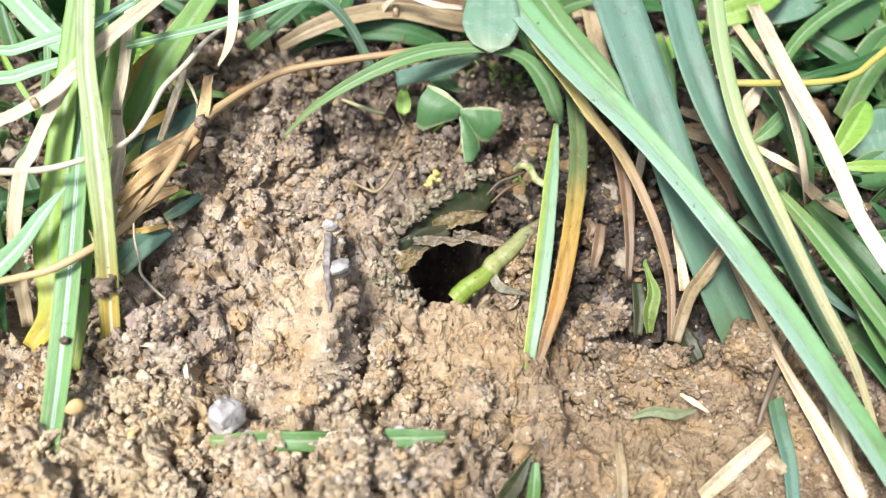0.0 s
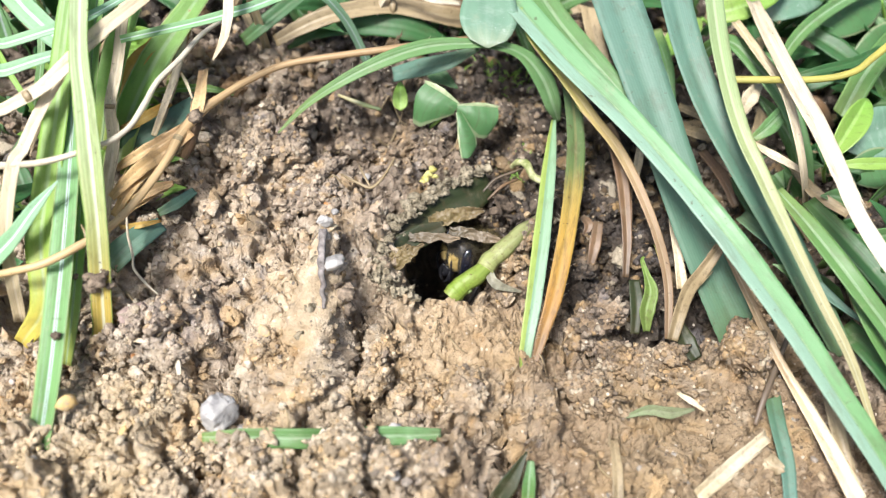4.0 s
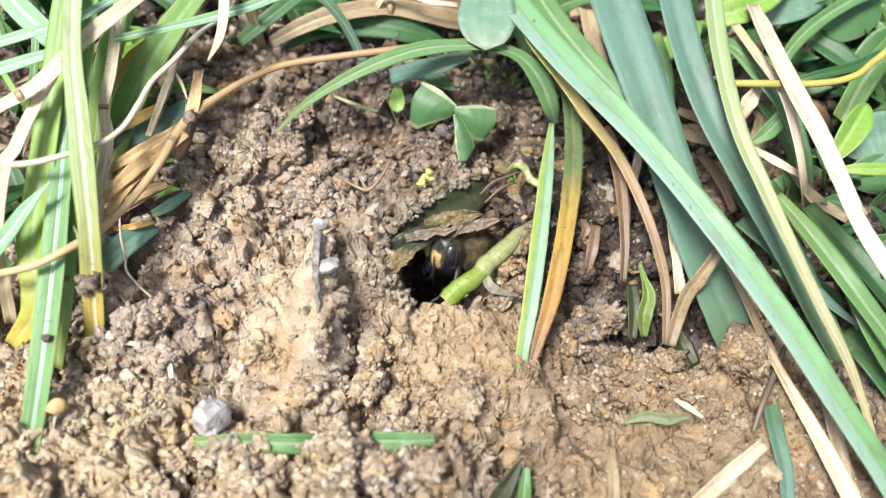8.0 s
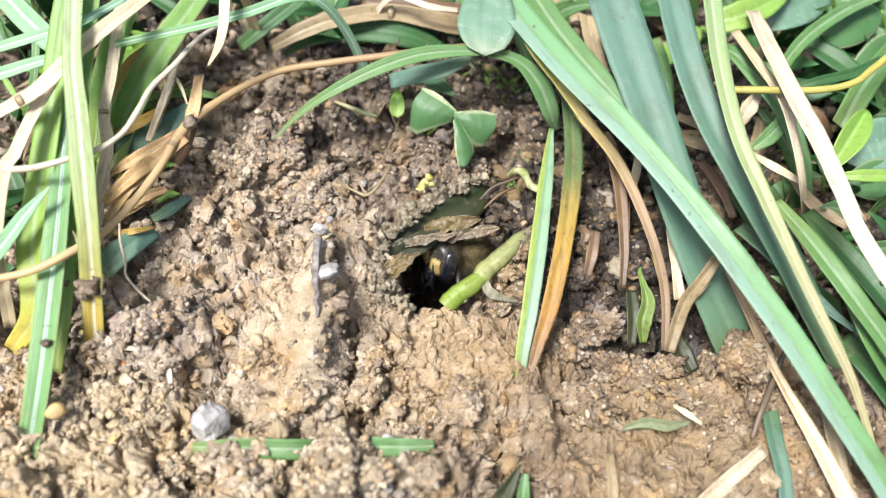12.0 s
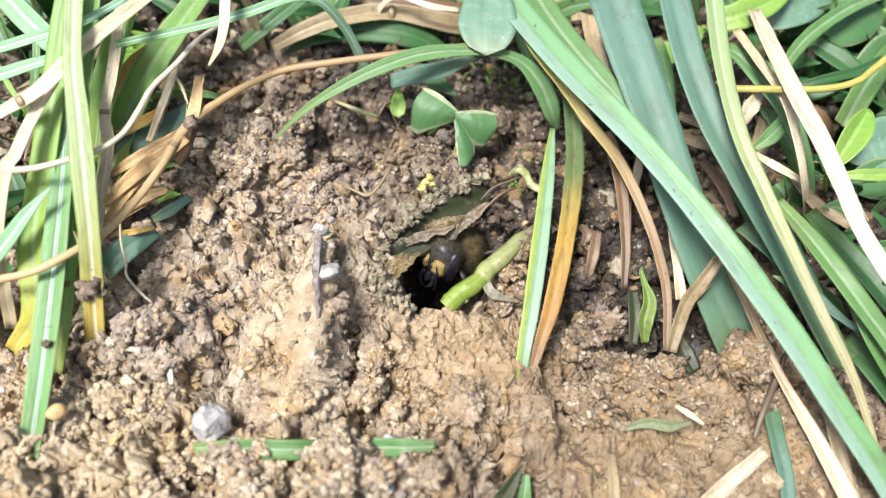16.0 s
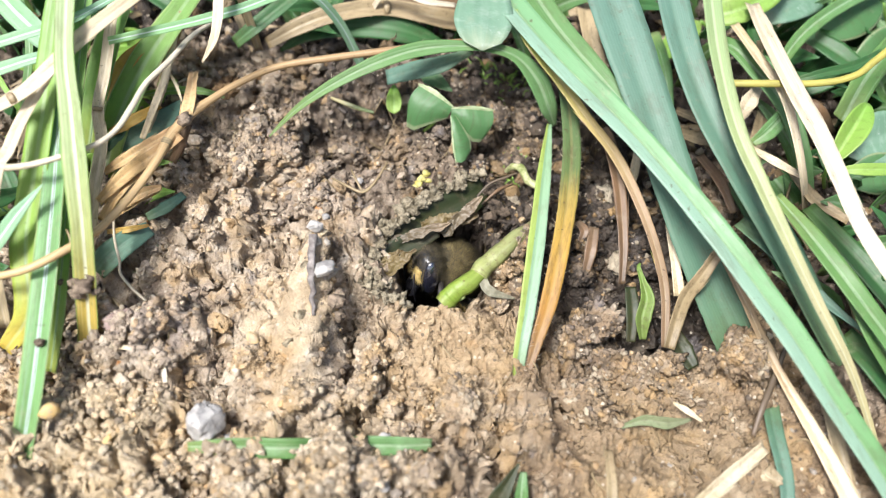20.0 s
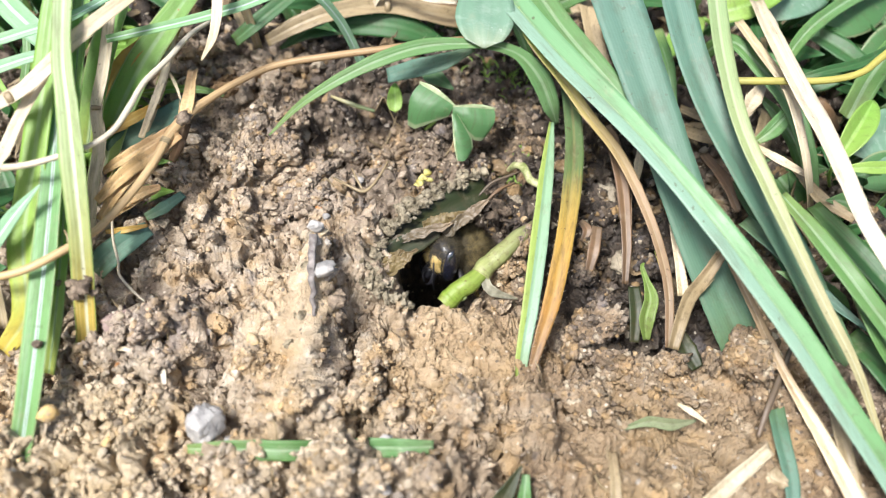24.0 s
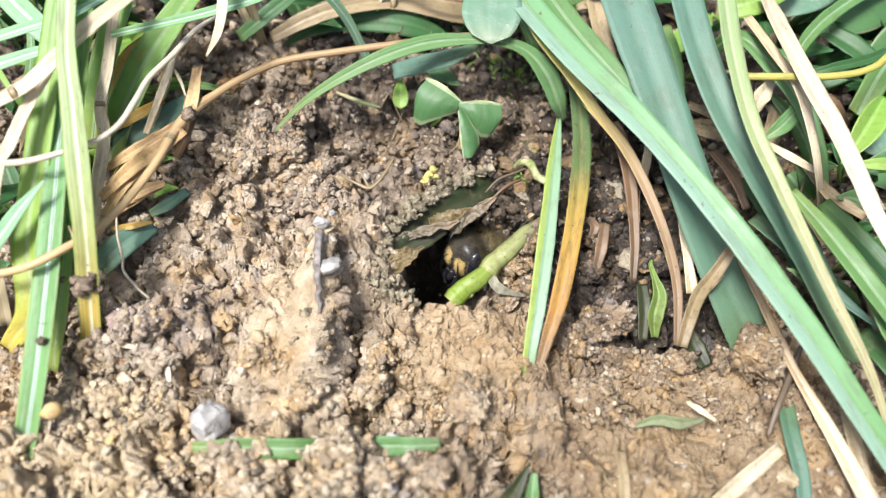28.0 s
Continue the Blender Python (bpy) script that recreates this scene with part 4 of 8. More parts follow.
clod(-0.0054, -0.0210, 1.89, 6, name='pebble', label='small white pebble lying in the soil', category='pebble', mat=M_STONE, group='pebbles in the soil', rough=0.35, lift=0.1)
for x_, y_, size_, seed_, share_ in ((0.0163, -0.0072, 3.6, 801, 0.25), (0.0146, -0.0084, 3.0, 802, 0.3), (0.0178, -0.0102, 2.6, 803, 0.35), (0.0212, -0.0104, 2.7, 804, 0.75), (0.0196, -0.0112, 2.0, 805, 0.6),
                                    (0.0241, -0.0107, 2.2, 806, 0.7), (0.0272, -0.0093, 2.4, 807, 0.8), (0.0181, -0.0022, 1.9, 808, 0.9), (0.0163, -0.0042, 1.7, 809, 0.8), (0.0238, 0.0006, 2.2, 810, 1.0),
                                    (0.0230, 0.0042, 2.6, 811, 1.0), (0.0189, 0.0060, 2.2, 812, 1.0), (0.0180, 0.0022, 1.8, 813, 0.95), (0.0222, 0.0085, 2.4, 814, 1.0), (0.0287, -0.0112, 2.0, 815, 0.6)):
    clod(x_, y_, size_ * 1.35, seed_, label="brown crumbly lump of soil among the grass roots", lift=0.75, humus=share_, rough=0.8)
clod(0.0177, -0.0036, 1.25, 816, name="pebble", label="tan rounded grain among dark crumbs", category="pebble", mat=M_STONE, group="pebbles in the soil", rough=0.25, lift=0.6)
clod(-0.0314, -0.0152, 0.95, 7, name='pebble', label='round amber-coloured grain lying in the soil', category='pebble', mat=M_AMBER, group='pebbles in the soil', rough=0.1, lift=0.1)
clod(-0.0236, -0.0088, 1.78, 9, name='pebble', label='flat reddish chip on the soil', category='pebble', mat=M_RED, group='pebbles in the soil', rough=0.35, lift=0.1, flat=0.5)
clod(-0.0336, -0.0081, 2.73, 10, name='pebble', label='mauve-grey rounded pebble on soil', category='pebble', mat=M_MAUVE, group='pebbles in the soil', rough=0.35, lift=0.1)
clod(-0.0339, -0.0206, 1.86, 11, name='pebble', label='pale rounded pebble lying in the soil', category='pebble', mat=M_CREAM, group='pebbles in the soil', rough=0.35, lift=0.1)
clod(-0.0334, -0.0248, 1.91, 12, name='pebble', label='pale rounded pebble lying in the soil', category='pebble', mat=M_CREAM, group='pebbles in the soil', rough=0.35, lift=0.1)
clod(-0.0306, -0.0180, 1.00, 13, name='pebble', label='small cream pebble lying in the soil', category='pebble', mat=M_CREAM, group='pebbles in the soil', rough=0.35, lift=0.1)
clod(-0.0175, -0.0161, 0.85, 14, name='pebble', label='small white grain lying in the soil', category='pebble', mat=M_STONE, group='pebbles in the soil', rough=0.35, lift=0.1)
clod(-0.0134, -0.0207, 1.33, 15, name='pebble', label='amber pebble in clay lying in the soil', category='pebble', mat=M_AMBER, group='pebbles in the soil', rough=0.35, lift=0.1)
clod(-0.0050, -0.0263, 1.39, 16, name='pebble', label='white grain in clay lying in the soil', category='pebble', mat=M_STONE, group='pebbles in the soil', rough=0.35, lift=0.1)
clod(-0.0137, 0.0044, 0.91, 17, name='pebble', label='small orange grain on the soil', category='pebble', mat=M_AMBER, group='pebbles in the soil', rough=0.35, lift=0.1)
clod(0.0320, -0.0236, 1.92, 18, name='pebble', label='cream pebble in clay lying in the soil', category='pebble', mat=M_CREAM, group='pebbles in the soil', rough=0.35, lift=0.1)
clod(0.0176, -0.0025, 1.02, 19, name='pebble', label='small pale grain lying in the soil', category='pebble', mat=M_CREAM, group='pebbles in the soil', rough=0.35, lift=0.1)
clod(0.0224, -0.0243, 0.89, 20, name='pebble', label='small pale grain lying in the soil', category='pebble', mat=M_CREAM, group='pebbles in the soil', rough=0.35, lift=0.1)
clod(-0.0096, 0.0102, 0.94, 21, name='pebble', label='small pale grain lying in the soil', category='pebble', mat=M_STONE, group='pebbles in the soil', rough=0.35, lift=0.1)
clod(-0.0098, -0.0274, 4.3, 480, label='dark grey-mauve lump of mud standing up from clay', humus=0.75, lift=0.6, rough=0.8)
clod(-0.0086, -0.0250, 2.6, 481, label='dark grey-mauve lump of mud on clay', humus=0.75, lift=0.8, rough=0.8)
clod(-0.0110, -0.0246, 2.2, 482, label='dark grey-mauve lump of mud on clay', humus=0.75, lift=0.7, rough=0.8)
clod(-0.0284, -0.0122, 4.4, 483, label='slate-grey clod with pale chips in it', humus=0.55, lift=0.35, rough=0.7)
clod(-0.0252, -0.0132, 2.6, 484, label='slate-grey clod with pale chips in it', humus=0.55, lift=0.3, rough=0.7)
clod(-0.0322, -0.0106, 3.1, 485, label='mauve-brown rounded pebble beside a grass blade', category='pebble', mat=M_MAUVE, lift=0.4, rough=0.3)
clod(-0.0189, -0.0245, 4.59, 100, label='tan lump of clay soil lying on the ground')
clod(-0.0323, -0.0182, 3.56, 101, label='tan lump of clay soil lying on the ground')
clod(-0.0078, -0.0237, 5.39, 102, label='tan lump of clay soil lying on the ground')
clod(0.0313, -0.0118, 6.0, 103, label='brown broken clod of damp clay against a straw', lift=0.55, rough=0.8)
clod(0.0339, -0.0123, 3.41, 104, label='tan lump of clay soil lying on the ground')
clod(-0.0269, 0.0031, 2.80, 105, label='tan lump of clay soil lying on the ground')
clod(-0.0271, 0.0006, 2.26, 106, label='tan lump of clay soil lying on the ground')
clod(-0.0170, -0.0225, 1.74, 107, label='tan lump of clay soil lying on the ground')
clod(-0.0345, -0.0263, 3.35, 108, label='tan lump of clay soil lying on the ground')
clod(-0.0273, -0.0266, 4.25, 109, label='tan lump of clay soil lying on the ground')
clod(0.0021, -0.0177, 4.65, 110, label='tan lump of clay soil lying on the ground')
clod(0.0144, -0.0160, 5.0, 111, label='crumbly tan lump of clay on trodden soil', lift=0.25, rough=0.8)
clod(0.0256, -0.0124, 4.0, 486, label='brown broken clod of damp clay', lift=0.5, rough=0.8)
clod(0.0288, -0.0150, 4.0, 487, label='brown broken clod of damp clay', lift=0.5, rough=0.8)
clod(0.0330, -0.0150, 3.4, 488, label='brown broken clod of damp clay', lift=0.2, rough=0.8)
clod(-0.0073, -0.0117, 3.31, 112, label='tan lump of clay soil lying on the ground')
clod(-0.0275, -0.0146, 2.74, 113, label='tan lump of clay soil lying on the ground')
clod(-0.0149, -0.0169, 2.73, 114, label='tan lump of clay soil lying on the ground')
clod(0.0164, -0.0071, 2.98, 115, label='tan lump of clay soil lying on the ground')
clod(-0.0233, -0.0259, 2.54, 116, label='tan lump of clay soil lying on the ground')
clod(-0.0404, -0.0162, 2.69, 117, label='tan lump of clay soil lying on the ground')
clod(-0.0191, -0.0142, 2.77, 118, label='tan lump of clay soil lying on the ground')
clod(-0.0122, -0.0228, 3.06, 119, label='tan lump of clay soil lying on the ground')
clod(0.0300, -0.0151, 2.86, 120, label='tan lump of clay soil lying on the ground')
clod(-0.0419, -0.0185, 2.65, 121, label='tan lump of clay soil lying on the ground')
clod(-0.0379, -0.0195, 2.20, 122, label='tan lump of clay soil lying on the ground')
clod(-0.0024, -0.0245, 2.61, 123, label='tan lump of clay soil lying on the ground')
clod(-0.0312, 0.0238, 3.20, 124, label='tan lump of clay soil lying on the ground')
clod(-0.0270, 0.0238, 3.55, 125, label='tan lump of clay soil lying on the ground')
clod(-0.0286, 0.0212, 3.05, 126, label='tan lump of clay soil lying on the ground')
clod(-0.0248, 0.0260, 3.25, 127, label='tan lump of clay soil lying on the ground')
clod(-0.0305, 0.0269, 2.33, 128, label='tan lump of clay soil lying on the ground')
clod(-0.0317, 0.0208, 2.25, 129, label='tan lump of clay soil lying on the ground')
clod(-0.0225, 0.0244, 2.54, 130, label='tan lump of clay soil lying on the ground')
clod(-0.0250, 0.0222, 2.28, 131, label='tan lump of clay soil lying on the ground')
clod(-0.0048, -0.0169, 2.75, 132, label='tan lump of clay soil lying on the ground')
clod(-0.0182, 0.0174, 4.09, 200, label='grey-brown lump of crumbly soil', lift=0.32, rough=0.75)
clod(-0.0113, 0.0168, 4.92, 201, label='grey-brown lump of crumbly soil', lift=0.32, rough=0.75)
clod(-0.0065, 0.0155, 4.09, 202, label='grey-brown lump of crumbly soil', lift=0.32, rough=0.75)
clod(-0.0190, 0.0115, 3.96, 203, label='grey-brown lump of crumbly soil', lift=0.32, rough=0.75)
clod(-0.0149, 0.0103, 3.94, 204, label='grey-brown lump of crumbly soil', lift=0.32, rough=0.75)
clod(-0.0227, 0.0153, 3.23, 205, label='grey-brown lump of crumbly soil', lift=0.32, rough=0.75)
clod(-0.0226, 0.0089, 3.59, 206, label='grey-brown lump of crumbly soil', lift=0.32, rough=0.75)
clod(-0.0254, 0.0103, 3.45, 207, label='grey-brown lump of crumbly soil', lift=0.32, rough=0.75)
clod(-0.0159, 0.0064, 4.63, 208, label='grey-brown lump of crumbly soil', lift=0.32, rough=0.75)
clod(0.0103, 0.0176, 4.19, 209, label='grey-brown lump of crumbly soil', lift=0.32, rough=0.75)
clod(0.0124, 0.0174, 3.35, 210, label='grey-brown lump of crumbly soil', lift=0.32, rough=0.75)
clod(0.0041, 0.0234, 5.17, 211, label='grey-brown lump of crumbly soil', lift=0.32, rough=0.75)
clod(0.0070, 0.0247, 4.34, 212, label='grey-brown lump of crumbly soil', lift=0.32, rough=0.75)
clod(0.0011, 0.0125, 3.23, 213, label='grey-brown lump of crumbly soil', lift=0.32, rough=0.75)
clod(-0.0044, 0.0166, 3.29, 214, label='grey-brown lump of crumbly soil', lift=0.32, rough=0.75)
clod(-0.0305, -0.0106, 4.14, 215, label='grey-brown lump of crumbly soil', lift=0.32, rough=0.75)
clod(-0.0285, -0.0089, 3.49, 216, label='grey-brown lump of crumbly soil', lift=0.32, rough=0.75)
clod(0.0174, 0.0100, 3.23, 217, label='grey-brown lump of crumbly soil', lift=0.32, rough=0.75)
clod(0.0193, 0.0078, 3.67, 218, label='grey-brown lump of crumbly soil', lift=0.32, rough=0.75)
clod(0.0194, 0.0159, 3.34, 219, label='grey-brown lump of crumbly soil', lift=0.32, rough=0.75)
clod(0.0191, -0.0107, 3.59, 220, label='grey-brown lump of crumbly soil', lift=0.32, rough=0.75)
clod(0.0220, -0.0118, 4.28, 221, label='grey-brown lump of crumbly soil', lift=0.32, rough=0.75)
clod(-0.0370, -0.0071, 4.22, 222, label='grey-brown lump of crumbly soil', lift=0.32, rough=0.75)
clod(-0.0314, 0.0004, 2.95, 223, label='grey-brown lump of crumbly soil', lift=0.32, rough=0.75)
clod(-0.0061, 0.0035, 2.29, 224, label='grey-brown lump of crumbly soil', lift=0.32, rough=0.75)
clod(0.0073, -0.0017, 3.00, 226, label='grey-brown lump of crumbly soil', lift=0.32, rough=0.75)
clod(0.0087, 0.0004, 2.74, 227, label='grey-brown lump of crumbly soil', lift=0.32, rough=0.75)
clod(0.0066, -0.0051, 2.21, 228, label='grey-brown lump of crumbly soil', lift=0.32, rough=0.75)
clod(0.0092, -0.0036, 2.97, 229, label='grey-brown lump of crumbly soil', lift=0.32, rough=0.75)
clod(-0.0261, 0.0155, 3.23, 230, label='grey-brown lump of crumbly soil', lift=0.32, rough=0.75)
clod(-0.0217, 0.0180, 3.78, 231, label='grey-brown lump of crumbly soil', lift=0.32, rough=0.75)
clod(-0.0097, 0.0123, 4.01, 232, label='grey-brown lump of crumbly soil', lift=0.32, rough=0.75)
clod(-0.0010, 0.0152, 3.28, 233, label='grey-brown lump of crumbly soil', lift=0.32, rough=0.75)
clod(0.0051, 0.0089, 3.19, 234, label='grey-brown lump of crumbly soil', lift=0.32, rough=0.75)
clod(0.0078, 0.0084, 3.49, 235, label='grey-brown lump of crumbly soil', lift=0.32, rough=0.75)
clod(0.0063, 0.0060, 3.14, 236, label='grey-brown lump of crumbly soil', lift=0.32, rough=0.75)
clod(0.0090, 0.0055, 3.13, 237, label='grey-brown lump of crumbly soil', lift=0.32, rough=0.75)

for x_, y_, size_, seed_ in ((-0.0190, -0.0238, 2.8, 560), (-0.0178, -0.0233, 2.2, 561), (-0.0101, -0.0229, 3.8, 562), (-0.0080, -0.0228, 2.8, 563)):
    clod(x_, y_, size_, seed_, label="tan lump of clay covering a buried grass blade", lift=0.5, rough=0.8)
rc = random.Random(47)
for k in range(34):
    x_, y_ = (rc.uniform(0.0035, 0.0185), rc.uniform(0.010, 0.024)) if k < 17 else (rc.uniform(0.0125, 0.026), rc.uniform(-0.006, 0.011))
    clod(x_, y_, rc.uniform(1.6, 3.4), 580 + k, label="dark crumbly lump of humus among roots", group="humus lumps", lift=rc.uniform(0.2, 0.6), rough=0.8, humus=rc.uniform(0.6, 0.95))
rc = random.Random(31)
for k in range(50):
    x_, y_ = (rc.uniform(-0.020, -0.001), rc.uniform(-0.029, -0.0135)) if k < 22 else (rc.uniform(-0.045, -0.020), rc.uniform(-0.029, -0.006))
    clod(x_, y_, rc.uniform(1.6, 3.8), 500 + k, label="tan crumbly lump of clay lying among others", lift=rc.uniform(0.0, 0.3), rough=0.8)


# ---- crumbs caked on the clods ----
def caked(hosts, per_area, name, label):
    """Small crumbs stuck on the upper sides of lumps."""
    vs, fs, hs, base = [], [], [], 0
    for host in hosts:
        m = host.matrix_basis
        points = [(m @ v.co, (m.to_3x3() @ v.normal)) for v in host.data.vertices]
        points = [p for p, nrm in points if nrm.z > -0.1]
        span = max(host.dimensions) * 1000 or 3.0
        share = float(humus_shade_share(np.array([m.translation.x]), np.array([m.translation.y]))[0])
        for p in [points[k] for k in rng.integers(0, len(points), int(per_area * span * span))]:
            v, f = ROCKS[rng.integers(0, len(ROCKS))]
            size = 0.00016 * (0.00055 / 0.00016) ** rng.random()
            turn = np.array(Euler(rng.uniform(0, 6.28, 3).tolist()).to_matrix())
            vs.append((v * size) @ turn.T + np.array(p))
            fs.append(f + base)
            hs.append(np.full(len(v), share + rng.normal(0, 0.1)))
            base += len(v)
    return tagged(big_mesh(name, np.vstack(vs), np.vstack(fs), M_CRUMB, np.concatenate(hs)), label, "soil crumbs", kind="stuff")


caked([ob for ob in scene.objects if ob.name.startswith("soil_clod") and ob.data.materials[0] is M_CLOD], 4.5, "caked_crumbs", "small soil crumbs caked on the clods")

# ---- grass, straw and leaves ----
def thing(name, label, category, base, group=""):
    """An Empty at the thing's base, to parent its parts."""
    ob = new(name)
    ob.empty_display_size = 0.002
    ob.location = base
    return tagged(ob, label, category, group)


def under(ob, parent):
    """Parents ob where it stands."""
    ob.parent = parent
    ob.matrix_parent_inverse = Matrix.Translation(-Vector(parent.location))
    return ob


M_RIB = plain_material("pale_midrib", (0.18, 0.31, 0.14), (0.30, 0.42, 0.23), 700, 0.4, 0.3, 0.0002, 0.5, 0.0, 0.25)


def ribbed(name, label, category, mat, pts, widths, **shape):
    """A blade with its raised midrib."""
    ob = under(grass(name, label, category, mat, pts, widths, **shape), tuft)
    keep = {k: v for k, v in shape.items() if k in ("roll", "facing")}
    verts, faces, uvs = ribbon(pts, [max(0.08, w * 0.034) for w in widths], round_=True, **keep)
    part_mesh("midrib", mesh_from("midrib", verts, faces, uvs), M_RIB, ob)
    return ob


tuft = thing("grass_tuft", "tall green and yellowing grass tuft beside bare soil", "grass tuft", (-0.0382, -0.0148, -0.0012), "grass tufts")
under(grass("blade", "", "", "yellowing", [(-0.0435, -0.0133, -0.0005), (-0.0407, -0.0112, 0.0029), (-0.0411, -0.0064, 0.0073), (-0.0405, -0.0013, 0.0118), (-0.0400, 0.0053, 0.0168), (-0.0394, 0.0101, 0.0211), (-0.0385, 0.0142, 0.0252)], [1.71, 2.82, 2.94, 2.85, 2.66, 2.32, 2.09], fold=0.15), tuft)
ribbed("blade", "", "", "striped", [(-0.0391, -0.0235, -0.0036), (-0.0381, -0.0181, 0.0015), (-0.0379, -0.0109, 0.0064), (-0.0381, -0.0046, 0.0102), (-0.0386, 0.0019, 0.0137), (-0.0392, 0.0090, 0.0178), (-0.0402, 0.0186, 0.0225)], [2.14, 2.46, 2.52, 2.46, 2.19, 2.01, 1.85], fold=0.25)
ribbed("blade", "", "", "lush", [(-0.0387, -0.0152, -0.0016), (-0.0377, -0.0120, 0.0026), (-0.0374, -0.0063, 0.0072), (-0.0378, 0.0004, 0.0112), (-0.0382, 0.0083, 0.0156), (-0.0388, 0.0170, 0.0200), (-0.0390, 0.0210, 0.0220)], [1.25, 1.68, 1.81, 1.74, 1.80, 1.87, 1.77], fold=0.3)
under(grass("blade", "", "", "pale", [(-0.0353, -0.0128, -0.0011), (-0.0347, -0.0111, 0.0032), (-0.0342, -0.0094, 0.0071), (-0.0339, -0.0076, 0.0106), (-0.0343, -0.0039, 0.0147), (-0.0351, 0.0007, 0.0186), (-0.0360, 0.0052, 0.0221), (-0.0372, 0.0130, 0.0258)], [2.19, 2.25, 2.21, 2.06, 2.27, 2.18, 2.09, 2.05], fold=0.3), tuft)
under(grass("blade", "", "", "mint", [(-0.0499, -0.0106, -0.0007), (-0.0487, -0.0101, 0.0036), (-0.0471, -0.0096, 0.0057), (-0.0430, -0.0081, 0.0089), (-0.0404, -0.0061, 0.0114), (-0.0380, -0.0042, 0.0134)], [2.23, 2.23, 2.23, 1.87, 1.31, 0.16]), tuft)
ribbed("blade", "", "", "lush", [(-0.0395, 0.0083, 0.0076), (-0.0383, 0.0125, 0.0128), (-0.0370, 0.0174, 0.0170), (-0.0358, 0.0231, 0.0203)], [2.95, 2.93, 2.94, 2.87])
under(grass("blade", "", "", "lush", [(-0.0382, 0.0061, 0.0049), (-0.0367, 0.0117, 0.0095), (-0.0340, 0.0165, 0.0136), (-0.0308, 0.0218, 0.0168), (-0.0283, 0.0276, 0.0189)], [2.83, 3.38, 3.39, 3.05, 2.73]), tuft)
under(grass("blade", "", "", "autumn", [(-0.0386, 0.0137, 0.0081), (-0.0367, 0.0167, 0.0108), (-0.0343, 0.0207, 0.0137), (-0.0321, 0.0240, 0.0163)], [1.73, 2.00, 2.02, 1.76]), tuft)
under(grass("blade", "", "", "blue", [(-0.0385, 0.0082, 0.0061), (-0.0352, 0.0097, 0.0078), (-0.0323, 0.0117, 0.0087), (-0.0296, 0.0161, 0.0092)], [1.95, 3.37, 3.13, 1.35]), tuft)
grass("grass_clipping", "dark green leaf lying under dry stalks", "grass blade", "blue", [(-0.0363, -0.0049, 0.0020), (-0.0350, -0.0035, 0.0029), (-0.0332, -0.0017, 0.0035), (-0.0315, 0.0001, 0.0035)], [2.52, 2.78, 2.56, 1.61])
grass("grass_clipping", "short green blade half buried in soil", "grass blade", "blue", [(-0.0322, 0.0016, 0.0038), (-0.0304, 0.0025, 0.0043), (-0.0287, 0.0047, 0.0044)], [0.88, 1.38, 0.89])
grass("grass_stalk", "broad pale straw bent over the grass", "dry stalk", "straw", [(-0.0532, -0.0014, 0.0021), (-0.0501, -0.0004, 0.0113), (-0.0458, 0.0010, 0.0168), (-0.0434, 0.0018, 0.0179), (-0.0401, 0.0032, 0.0192), (-0.0376, 0.0054, 0.0207), (-0.0354, 0.0084, 0.0220), (-0.0328, 0.0122, 0.0229), (-0.0299, 0.0176, 0.0236)], [1.11, 1.11, 1.11, 1.22, 1.33, 1.56, 1.70, 1.51, 1.33], group='dry stalks round the burrow', joints=(0.45,))
grass("grass_stalk", "pale split straw among the green grass", "dry stalk", "straw", [(-0.0448, -0.0102, -0.0008), (-0.0437, -0.0074, 0.0084), (-0.0423, -0.0034, 0.0143), (-0.0416, -0.0014, 0.0153), (-0.0409, 0.0015, 0.0167), (-0.0395, 0.0047, 0.0186), (-0.0381, 0.0066, 0.0201)], [1.42, 1.42, 1.42, 1.32, 1.23, 1.13, 0.91], group='dry stalks round the burrow', fold=0.3)
grass("grass_stalk", "long thin bleached straw curving through the grass", "dry stalk", "white", [(-0.0521, -0.0018, 0.0020), (-0.0493, -0.0021, 0.0096), (-0.0455, -0.0026, 0.0137), (-0.0429, -0.0030, 0.0144), (-0.0394, -0.0030, 0.0148), (-0.0362, -0.0023, 0.0153), (-0.0333, -0.0008, 0.0156), (-0.0319, 0.0015, 0.0157), (-0.0312, 0.0048, 0.0161), (-0.0308, 0.0088, 0.0163), (-0.0294, 0.0131, 0.0164), (-0.0283, 0.0193, 0.0160), (-0.0276, 0.0287, 0.0131)], [0.88, 0.88, 0.88, 0.77, 0.65, 0.60, 0.55, 0.62, 0.69, 0.66, 0.68, 0.65, 0.58], group='dry stalks round the burrow', round_=True)
grass("grass_stalk", "pinkish dry grass stem", "dry stalk", "straw", [(-0.0380, -0.0003, 0.0030), (-0.0373, 0.0028, 0.0069), (-0.0368, 0.0067, 0.0100), (-0.0371, 0.0092, 0.0128), (-0.0364, 0.0125, 0.0157), (-0.0360, 0.0189, 0.0204), (-0.0360, 0.0212, 0.0219)], [1.24, 1.36, 1.36, 1.24, 1.24, 1.26, 1.27], group='dry stalks round the burrow', joints=(0.5,))
